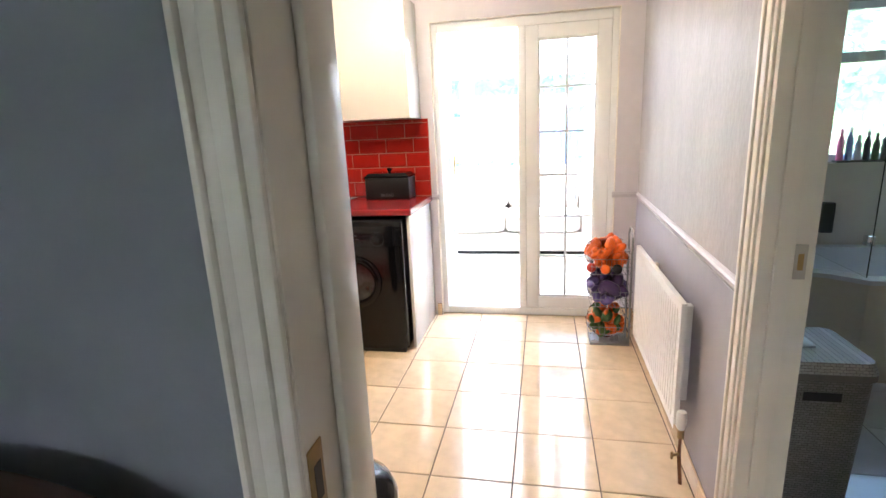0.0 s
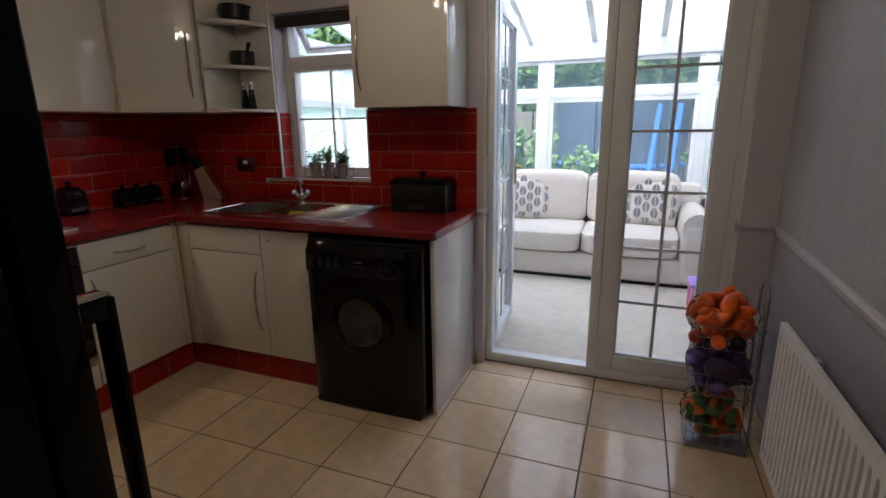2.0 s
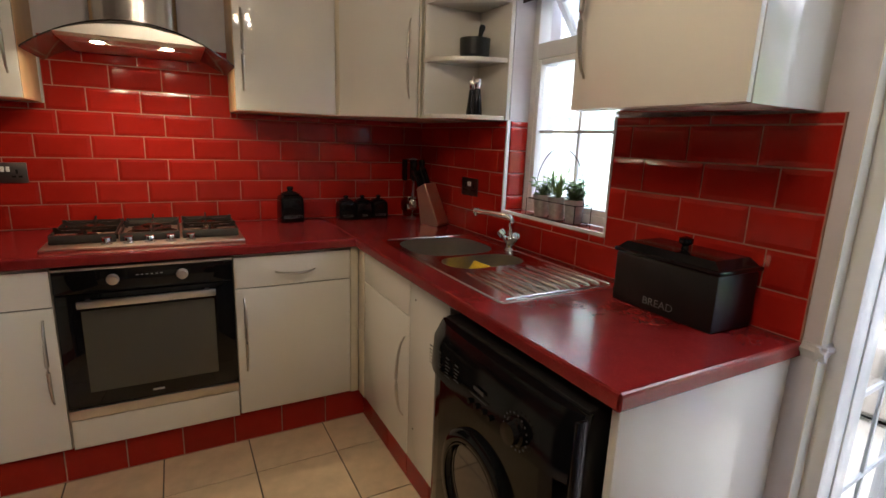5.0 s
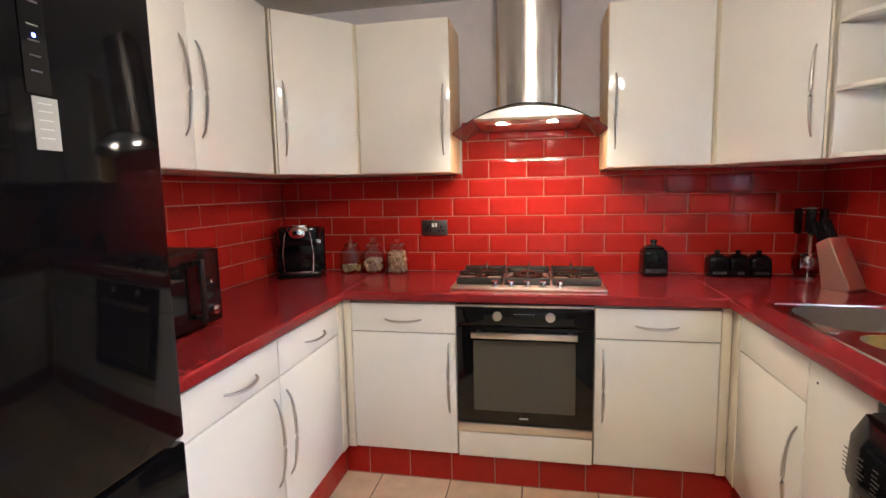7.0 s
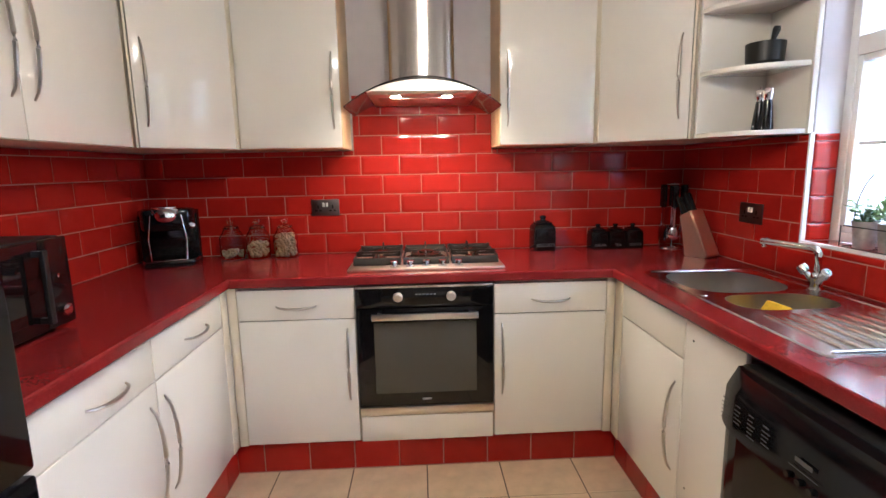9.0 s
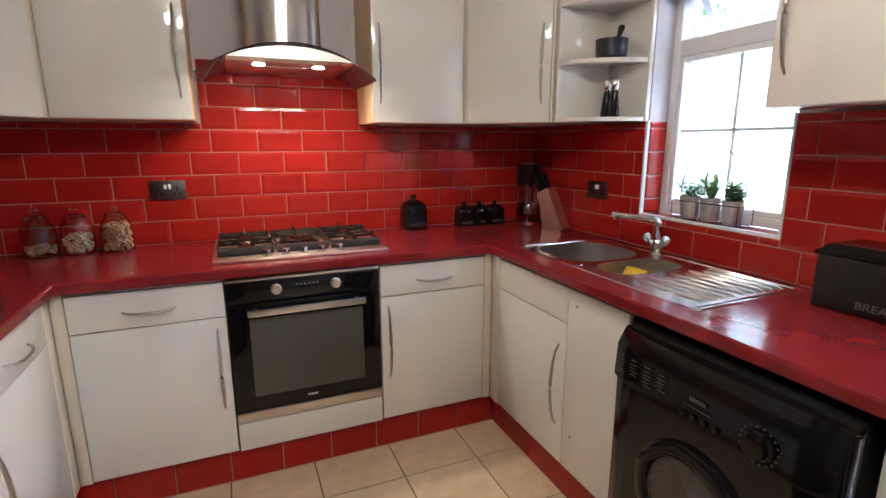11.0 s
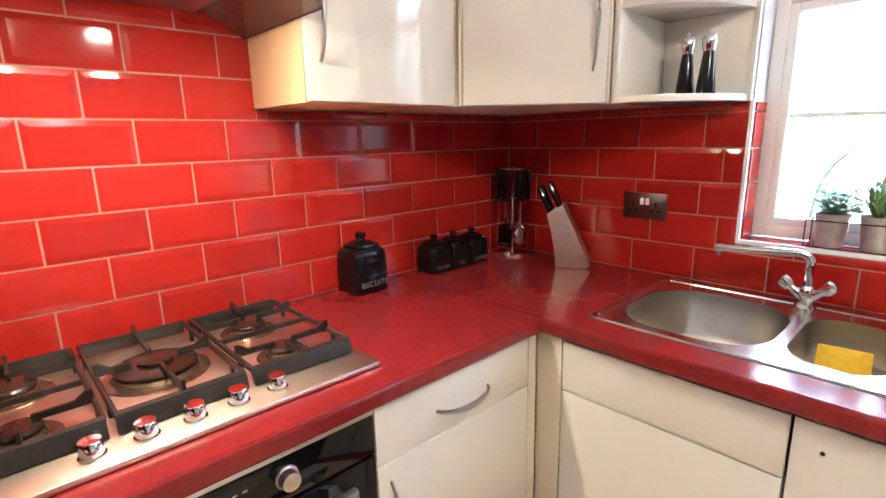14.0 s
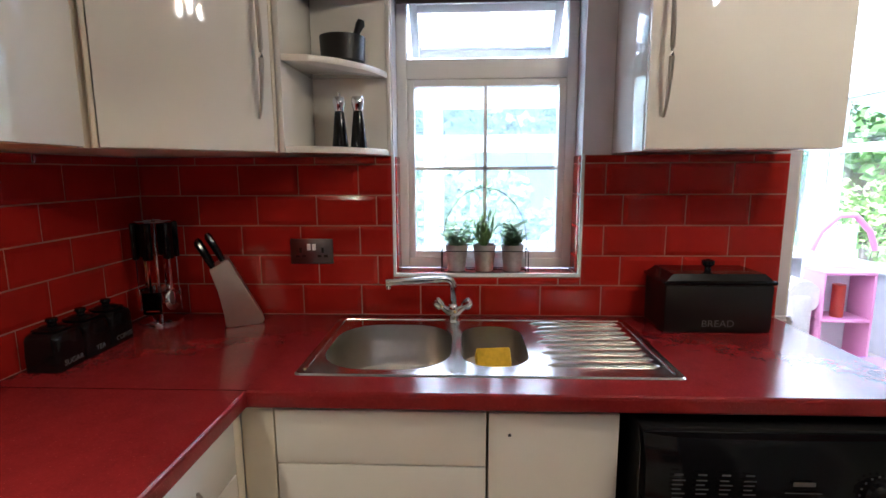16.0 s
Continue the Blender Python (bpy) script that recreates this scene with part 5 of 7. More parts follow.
# ---- windows and doors ----
def frame_bars(bm, x0, z0, x1, z1, y0, y1, w, bevel=0.003):
    bm_box(bm, x0, y0, z0, x0 + w, y1, z1, bevel)
    bm_box(bm, x1 - w, y0, z0, x1, y1, z1, bevel)
    bm_box(bm, x0 + w, y0, z0, x1 - w, y1, z0 + w, bevel)
    bm_box(bm, x0 + w, y0, z1 - w, x1 - w, y1, z1, bevel)


def pane(parent, x0, z0, x1, z1, y, mat="glass", name="pane"):
    ob = box_part(name, (x0, y - 0.003, z0, x1, y + 0.003, z1), mat, parent, 0)
    ob.visible_shadow = False
    return ob


def build_windows():
    w = tagged(new("window_1"), "white plastic kitchen window with open top light and glazing bars", kind="structure")
    Z1 = WZ1
    bm = bmesh.new()
    frame_bars(bm, WX0 + 0.001, WZ0 + 0.001, WX1 - 0.001, Z1 - 0.001, 0.10, 0.165, 0.035)
    bm_box(bm, WX0 + 0.036, 0.10, 1.725, WX1 - 0.036, 0.165, 1.79, 0.003)
    part("window_frame", bm, "upvc", w)
    bm = bmesh.new()
    frame_bars(bm, WX0 + 0.036, WZ0 + 0.036, WX1 - 0.036, 1.724, 0.104, 0.16, 0.024)
    sash = part("sash", bm, "upvc", w)
    pane(w, WX0 + 0.06, WZ0 + 0.06, WX1 - 0.06, 1.70, 0.13, "hazyclear")
    bm = bmesh.new()
    bm_box(bm, 1.187, 0.122, WZ0 + 0.06, 1.199, 0.138, 1.70)
    bm_box(bm, WX0 + 0.06, 0.122, 1.415, WX1 - 0.06, 0.138, 1.427)
    part("glazing_bar", bm, "upvc", sash)
    # top light, open outwards
    tl = new("top_light")
    tl.parent = w
    tl.matrix_basis = pose(0, 0.165, Z1 - 0.036, 38, 0, 0)
    bm = bmesh.new()
    H = Z1 - 0.036 - 1.79
    frame_bars(bm, WX0 + 0.038, -H, WX1 - 0.038, 0, 0, 0.04, 0.03)
    part("top_sash", bm, "upvc", tl)
    pane(tl, WX0 + 0.067, -H + 0.029, WX1 - 0.067, -0.029, 0.02)
    b = thing("roller_blind", "dark brown rolled-up roller blind at the head of the window", "blind", at=(0, 0.05, 0))
    bm = bmesh.new()
    bm_cyl(bm, (WX0 + 0.006, 0, Z1 - 0.03), (WX1 - 0.006, 0, Z1 - 0.03), 0.025, seg=20)
    part("roll", bm, "blind", b)
    box_part("bottom_bar", (WX0 + 0.012, -0.03, Z1 - 0.075, WX1 - 0.012, -0.022, Z1 - 0.03), "blind", b)
    # patio door set
    d = tagged(new("door_1"), "white plastic patio door frame with glazed fixed leaf", kind="structure")
    bm = bmesh.new()
    y0, y1 = 0.05, 0.12
    bm_box(bm, DX0, y0, 0.0, DX0 + 0.042, y1, DZ, 0.003)
    bm_box(bm, DX1 - 0.042, y0, 0.0, DX1, y1, DZ, 0.003)
    bm_box(bm, DX0 + 0.042, y0, DZ - 0.06, DX1 - 0.042, y1, DZ, 0.003)
    bm_box(bm, DX0 + 0.042, y0, 0.0, DX1 - 0.042, y1, 0.055, 0.003)
    bm_box(bm, 2.785, y0, 0.055, 2.835, y1, DZ - 0.06, 0.003)
    part("door_frame", bm, "upvc", d)

    def leaf(parent, x0, x1, z0, z1, yy0, yy1, w):
        bm = bmesh.new()
        frame_bars(bm, x0, z0, x1, z1, yy0, yy1, w)
        frame_bars(bm, x0 + w, z0 + w, x1 - w, z1 - w, yy0 + 0.012, yy1 - 0.012, 0.012, 0.0)
        part("leaf_frame", bm, "upvc", parent)
        gx0, gx1, gz0, gz1 = x0 + w + 0.012, x1 - w - 0.012, z0 + w + 0.012, z1 - w - 0.012
        ym = (yy0 + yy1) / 2
        pane(parent, gx0, gz0, gx1, gz1, ym)
        bm = bmesh.new()
        xm = (gx0 + gx1) / 2
        bm_box(bm, xm - 0.008, ym - 0.007, gz0, xm + 0.008, ym + 0.007, gz1)
        for i in range(1, 6):
            z = gz0 + (gz1 - gz0) * i / 6
            bm_box(bm, gx0, ym - 0.007, z - 0.007, xm - 0.008, ym + 0.007, z + 0.007)
            bm_box(bm, xm + 0.008, ym - 0.007, z - 0.007, gx1, ym + 0.007, z + 0.007)
        part("glazing_bar", bm, "upvc_shaded", parent)
    leaf(d, 2.836, 3.387, 0.056, DZ - 0.061, 0.056, 0.114, 0.085)
    o = tagged(new("door_2"), "open white plastic patio door leaf with frosted glass and brass handle", kind="structure")
    o.matrix_basis = pose(DX0 + 0.045, 0.122, 0, 0, 0, 93.5)
    leaf(o, 0.0, 0.60, 0.056, DZ - 0.061, 0.0, 0.055, 0.075)
    bm = bmesh.new()
    bm_box(bm, 0.555, -0.012, 0.98, 0.58, 0.0, 1.16, 0.003)
    bm_tube(bm, [(0.567, -0.012, 1.10), (0.567, -0.045, 1.10), (0.50, -0.05, 1.10), (0.46, -0.05, 1.10)], 0.008, 8)
    part("door_handle", bm, "brassbright", o, "bright brass lever handle")
    # white lining of the opening
    bm = bmesh.new()
    bm_box(bm, DX0, 0.001, 0.0, DX0 + 0.003, 0.05, DZ)
    bm_box(bm, DX1 - 0.003, 0.001, 0.0, DX1, 0.05, DZ)
    bm_box(bm, DX0 + 0.003, 0.001, DZ - 0.003, DX1 - 0.003, 0.05, DZ)
    tagged(part("reveal_lining", bm, "gloss"), "white painted reveal of the patio door", kind="structure")
    # dado rail
    bm = bmesh.new()
    def rail(p0, p1, n):
        p0, p1, n = Vector(p0), Vector(p1), Vector(n)
        q = [(0, -0.019), (0.005, -0.019), (0.008, -0.010), (0.015, -0.003), (0.017, 0.005), (0.010, 0.010), (0.008, 0.017), (0, 0.019)]
        ra = [bm.verts.new(p0 + n * o + Vector((0, 0, z))) for o, z in q]
        rb = [bm.verts.new(p1 + n * o + Vector((0, 0, z))) for o, z in q]
        for k in range(len(q)):
            bm.faces.new((ra[k], ra[(k + 1) % len(q)], rb[(k + 1) % len(q)], rb[k]))
        bm.faces.new(ra)
        bm.faces.new(rb)
    rail((RX, -2.0, 0.90), (RX + SKEW * 0.98, -0.04, 0.90), (-1, 0, 0))
    rail((DX1 - 0.02, 0, 0.90), (RX + SKEW, 0, 0.90), (0, -1, 0))
    rail((2.166, 0, 0.905), (DX0 + 0.02, 0, 0.905), (0, -1, 0))
    rail((DX0, 0.048, 0.905), (DX0, -0.018, 0.905), (1, 0, 0))
    rail((DX1, 0.048, 0.90), (DX1, -0.018, 0.90), (-1, 0, 0))
    tagged(part("dado_rail", bm, "railpaint"), "painted moulded dado rail", kind="structure")
    tagged(skew_east(box_part("lower_wall", (RX - 0.003, -2.0, 0.09, RX, -0.001, 0.868), "lower", None, 0)), "smooth lilac painted wall below the dado rail", kind="structure")
    # door casings
    def casing(name, label, fn):
        bm = bmesh.new()
        fn(bm)
        return tagged(part(name, bm, "gloss"), label, kind="structure")
    def left(bm):
        for x0, x1, t in ((2.688, 2.696, 0.018), (2.696, 2.712, 0.012), (2.712, 2.73, 0.016), (2.73, 2.7445, 0.010)):
            bm_box(bm, x0, -3.13 - t, 0, x1, -3.1305, 2.12, 0.003)
        bm_box(bm, 2.724, -3.1303, 0, 2.746, -2.995, 2.06, 0.002)
        bm_box(bm, 2.746, -3.062, 0, 2.758, -2.995, 2.05, 0.003)
        for x0, x1, t in ((2.655, 2.685, 0.012), (2.685, 2.738, 0.018)):
            bm_box(bm, x0, -2.9995, 0, x1, -3.0 + t, 2.12, 0.003)
        bm_box(bm, 2.749, -3.15, 2.0605, RX - 0.001, -3.1305, 2.12, 0.003)
        bm_box(bm, 2.739, -2.9995, 2.0605, RX - 0.001, -2.984, 2.12, 0.003)
        bm_box(bm, 2.7465, -3.13, 2.04, RX - 0.001, -3.0, 2.0595, 0.002)
    lc = casing("door_casing", "worn cream gloss painted door casing of the hall doorway", left)
    bm = bmesh.new()
    bm_box(bm, 2.7462, -3.129, 1.02, 2.7482, -3.100, 1.10, 0.001)
    part("strike_plate", bm, "brass", lc, "worn brass strike plate")
    bm = bmesh.new()
    bm_box(bm, 2.7483, -3.121, 1.04, 2.7488, -3.107, 1.08)
    part("latch_hole", bm, "blackm", lc)
    def right(bm):
        for y0, y1, t in ((-2.062, -2.045, 0.010), (-2.045, -2.015, 0.016), (-2.015, -1.998, 0.022)):
            bm_box(bm, RX - t, y0, 0, RX - 0.0005, y1, 2.12, 0.003)
        bm_box(bm, RX - 0.002, BY1 - 0.024, 0, RX + 0.132, BY1 - 0.0005, 2.06, 0.002)
        bm_box(bm, RX + 0.035, BY1 - 0.036, 0, RX + 0.078, BY1 - 0.0245, 2.05, 0.003)
        bm_box(bm, RX - 0.002, BY0 + 0.0005, 0, RX + 0.132, BY0 + 0.024, 2.06, 0.002)
        bm_box(bm, RX - 0.018, BY0 - 0.06, 0, RX - 0.0005, BY0 + 0.0, 2.12, 0.003)
        bm_box(bm, RX - 0.018, BY0, 2.06, RX - 0.0005, -2.062, 2.12, 0.003)
        bm_box(bm, RX - 0.002, BY0 + 0.024, 2.04, RX + 0.132, BY1 - 0.024, 2.0595)
    rc = casing("door_casing", "cream gloss painted door casing of the bathroom doorway", right)
    bm = bmesh.new()
    bm_box(bm, RX + 0.084, BY1 - 0.0265, 0.955, RX + 0.114, BY1 - 0.0242, 1.05, 0.001)
    part("strike_plate", bm, "nickel", rc, "steel strike plate")
    bm = bmesh.new()
    bm_box(bm, RX + 0.092, BY1 - 0.0271, 0.98, RX + 0.106, BY1 - 0.0266, 1.025)
    part("latch_hole", bm, "brass", rc)


# white plastic of the glazing bars, with their shade put into the grey
M["upvc_shaded"] = material("shaded glazing bar", (0.6, 0.61, 0.62), 0.35)
M["brassbright"] = material("bright brass", (0.75, 0.5, 0.2), 0.2, 1.0)
M["blind"] = material("dark brown blind fabric", (0.04, 0.03, 0.025), 0.85, grain=0.2, scale=80)


def build_kitchen_loose():
    # radiator
    r = thing("radiator", "white enamelled panel radiator with copper pipe under the dado rail", "radiator", at=(3.452, 0, 0))
    Y0, Y1, Z0, Z1 = -1.665, -0.748, 0.215, 0.722
    bm = bmesh.new()
    n = 24
    step = (Y1 - Y0 - 0.04) / n
    xs = []
    for i in range(n):
        y = Y0 + 0.02 + i * step
        xs += [(0.0, y), (0.0, y + step * 0.5), (0.014, y + step * 0.62), (0.014, y + step * 0.88)]
    xs.append((0.0, Y1 - 0.02))
    zc = [(Z0 + 0.03, 1), (Z0 + 0.05, 0), (Z1 - 0.05, 0), (Z1 - 0.03, 1)]
    grid = [[bm.verts.new((x * (1 - f), y, z)) for x, y in [(0.0, Y0)] + xs + [(0.0, Y1)]] for z, f in [(Z0, 1)] + zc + [(Z1, 1)]]
    for a, b in zip(grid, grid[1:]):
        for i in range(len(a) - 1):
            bm.faces.new((a[i], a[i + 1], b[i + 1], b[i]))
    part("front_panel", bm, "radiator", r)
    bm = bmesh.new()
    bm_box(bm, 0.0152, Y0 + 0.002, Z0 + 0.002, 0.018, Y1 - 0.002, Z1 - 0.002, 0.003)
    part("back_panel", bm, "radiator", r)
    bm = bmesh.new()
    bm_box(bm, -0.002, Y0, Z1 - 0.001, 0.02, Y1, Z1 + 0.006, 0.002)
    for y in (Y0, Y1):
        s = 0.002 if y == Y0 else -0.002
        bm_box(bm, -0.001, min(y, y + s), Z0 + 0.02, 0.019, max(y, y + s), Z1 - 0.0015, 0.0005)
    part("casing", bm, "radiator", r)
    for y in (Y0 + 0.15, Y1 - 0.15):
        box_part("bracket", (0.019, y - 0.02, Z0 + 0.05, 0.080, y + 0.02, Z1 - 0.05), "radiator", r)
    bm = bmesh.new()
    bm_tube(bm, [(0.02, Y0 + 0.01, 0.24), (0.02, Y0 - 0.03, 0.24)], 0.009, 10)
    bm_tube(bm, [(0.02, Y0 - 0.03, 0.25), (0.02, Y0 - 0.03, 0.12), (0.03, Y0 - 0.035, 0.0)], 0.0075, 10)
    part("copper_pipe", bm, "copper", r)
    bm = bmesh.new()
    bm_lathe(bm, [(0.012, 0.235), (0.014, 0.25), (0.019, 0.262), (0.019, 0.30), (0.015, 0.31), (0.001, 0.312)], 20, (0.02, Y0 - 0.03, 0))
    part("valve_head", bm, "white", r)
    bm = bmesh.new()
    bm_lathe(bm, [(0.013, 0.2), (0.013, 0.236)], 12, (0.02, Y0 - 0.03, 0))
    bm_cyl(bm, (0.02, Y0 - 0.03, 0.13), (-0.01, Y0 - 0.045, 0.13), 0.006, seg=10)
    bm_cyl(bm, (-0.01, Y0 - 0.045, 0.145), (-0.01, Y0 - 0.045, 0.115), 0.005, seg=8)
    part("drain_cock", bm, "brass", r)
    # vegetable rack of wire with bags
    k = thing("wire_rack", "three-tier grey wire storage rack beside the radiator", "rack", at=(3.365, -0.365, 0))
    hw, hd = 0.115, 0.085
    for z in (0.03, 0.26, 0.47):
        bm = bmesh.new()
        for h in (0, 0.05, 0.10):
            e = 0.015 * h / 0.1
            bm_tube(bm, [(x, y, z + h) for x, y in rounded_rect(-hw - e, -hd - e, hw + e, hd + e, 0.02, 3)], 0.002, 6, True)
        for i in range(9):
            x = -hw + 2 * hw * i / 8
            bm_tube(bm, [(x, -hd - 0.012, z + 0.1), (x, -hd, z), (x, hd, z), (x, hd + 0.012, z + 0.1)], 0.0014, 5)
        part("basket", bm, "racksteel", k)
    bm = bmesh.new()
    for y in (-hd * 0.8, hd * 0.8):
        bm_tube(bm, [(hw + 0.005, y, 0.0), (hw + 0.005, y, 0.70)], 0.006, 8)
    bm_tube(bm, [(hw + 0.005, -hd * 0.8, 0.70), (hw + 0.005, -hd * 0.4, 0.74), (hw + 0.005, hd * 0.4, 0.74), (hw + 0.005, hd * 0.8, 0.70)], 0.006, 8)
    bm_box(bm, -hw, -hd, 0.0, hw + 0.01, hd, 0.018, 0.004)
    part("stand", bm, "racksteel", k)
    rnd = random.Random(11)
    def bag(label, at, mats, rx, rz_, n, sz):
        b = thing("snack_bag", label, "bag", "bags in the wire rack", at)
        shapes = []
        for mt in mats:
            bm = bmesh.new()
            bmesh.ops.create_icosphere(bm, subdivisions=2, radius=sz)
            for v in bm.verts:
                v.co *= 1 + 0.12 * noise.noise(v.co * 40)
            shapes.append(("wrapper" if "purple" in mt else "piece", finish(bm, "piece", mt, True)))
        for q in range(n):
            a, e = rnd.uniform(0, 6.28), rnd.uniform(-1, 1)
            rr = rnd.uniform(0.35, 0.95)
            c = Vector((rx * rr * math.cos(a) * math.sqrt(1 - e * e * 0.6), 0.8 * rx * rr * math.sin(a) * math.sqrt(1 - e * e * 0.6), rz_ + rz_ * e * 0.75))
            nm, me = shapes[q % len(shapes)]
            ob = new(nm, me)
            ob.parent = b
            f = rnd.uniform(0.7, 1.2)
            ob.matrix_basis = Matrix.Translation(c) @ Euler((rnd.uniform(0, 3), rnd.uniform(0, 3), rnd.uniform(0, 3))).to_matrix().to_4x4() @ Matrix.Diagonal((f * rnd.uniform(0.8, 1.6), f * rnd.uniform(0.6, 1), f * rnd.uniform(0.5, 0.9), 1))
        bm = bmesh.new()
        bmesh.ops.create_icosphere(bm, subdivisions=4, radius=1.0)
        for v in bm.verts:
            d = v.co.copy()
            w = 1 + 0.10 * noise.noise(d * 3 + Vector(at)) + 0.05 * noise.noise(d * 9)
            v.co = Vector((d.x * rx * 1.06 * w, d.y * rx * 0.92 * w, rz_ + d.z * rz_ * 1.08 * w))
        part("plastic_film", bm, "film", b)
    bag("clear bag of bright orange fruit on the top rack tier", (3.345, -0.365, 0.495), ("orange",), 0.125, 0.095, 46, 0.034)
    bag("crinkled purple plastic wrapped bag in the middle tier", (3.35, -0.365, 0.275), ("purple", "purple2"), 0.112, 0.10, 40, 0.042)
    bag("clear bag of orange carrots and greens in the bottom tier", (3.35, -0.365, 0.045), ("orange", "orange", "leaf"), 0.112, 0.105, 48, 0.032)
    for x, y, mt, lab in ((3.25, -0.42, "redfruit", "small red apple under the orange bag"), (3.33, -0.455, "orange", "small orange fruit under the orange bag"), (3.40, -0.45, "blackm", "dark round fruit under the orange bag")):
        f = thing("fruit", lab, "fruit", "loose fruit in the rack", (x, y, 0.505))
        bm = bmesh.new()
        bmesh.ops.create_uvsphere(bm, u_segments=16, v_segments=12, radius=0.03)
        part("flesh", bm, mt, f)
    # bin beside the fridge
    b = thing("pedal_bin", "glossy black domed bin on tiled floor beside the fridge", "bin", at=(2.465, -2.50, 0))
    b.scale = (1, 1, 0.97)
    bm = bmesh.new()
    bm_lathe(bm, [(0.115, 0), (0.12, 0.01), (0.132, 0.48)], 32)
    part("body", bm, "black", b)
    bm = bmesh.new()
    bm_lathe(bm, [(0.136, 0.481), (0.137, 0.505), (0.125, 0.535), (0.09, 0.565), (0.045, 0.58), (0.001, 0.584)], 32)
    part("lid", bm, "black", b)
    bm = bmesh.new()
    bm_lathe(bm, [(0.1375, 0.485), (0.1382, 0.49), (0.1375, 0.495)], 32, caps=False)
    part("rim_band", bm, "nickel", b)
    # ceiling lamp with three bulbs
    c = thing("ceiling_light", "three bulb ceiling spotlight in brushed metal, lit warm", "ceiling light", at=(2.11, -1.31, CEIL))
    bm = bmesh.new()
    bm_lathe(bm, [(0.09, 0), (0.09, -0.02), (0.02, -0.03), (0.001, -0.03)], 28)
    part("base", bm, "nickel", c)
    for i in range(3):
        a = radians(120 * i + 30)
        x, y = 0.13 * math.cos(a), 0.13 * math.sin(a)
        bm = bmesh.new()
        bm_tube(bm, [(x * 0.2, y * 0.2, -0.025), (x * 0.7, y * 0.7, -0.05), (x, y, -0.075)], 0.008, 8)
        bm_cyl(bm, (x, y, -0.06), (x * 1.1, y * 1.1, -0.11), 0.022, 0.035, seg=20)
        s = part("spot_head", bm, "nickel", c)
        bm = bmesh.new()
        bmesh.ops.create_uvsphere(bm, u_segments=16, v_segments=10, radius=0.028, matrix=Matrix.Translation((x * 1.12, y * 1.12, -0.125)))
        part("bulb", bm, "bulbglow", s, "glowing warm bulb")
        l = new("ceiling_lamp", bpy.data.lights.new("ceiling_lamp", "POINT"))
        l.data.energy, l.data.color, l.data.shadow_soft_size = CEILW, (1.0, 0.88, 0.74), 0.035
        l.location = (2.11 + x * 1.2, -1.31 + y * 1.2, CEIL - 0.19)


M["racksteel"] = material("grey coated wire", (0.3, 0.3, 0.31), 0.35, 0.6)
M["purple2"] = material("dark violet plastic", (0.06, 0.03, 0.10), 0.3)
M["redfruit"] = material("red apple skin", (0.45, 0.04, 0.02), 0.3)
M["film"] = material("clear crinkled film", (1, 1, 1), 0.08, trans=1.0, ior=1.08, bump=0.8, bscale=35)
M["bulbglow"] = material("warm bulb", (1, 0.85, 0.6), 0.3, emit=(1, 0.72, 0.38), power=40)



# ---- conservatory ----
CX0, CX1, CY = 0.12, 4.25, 2.78


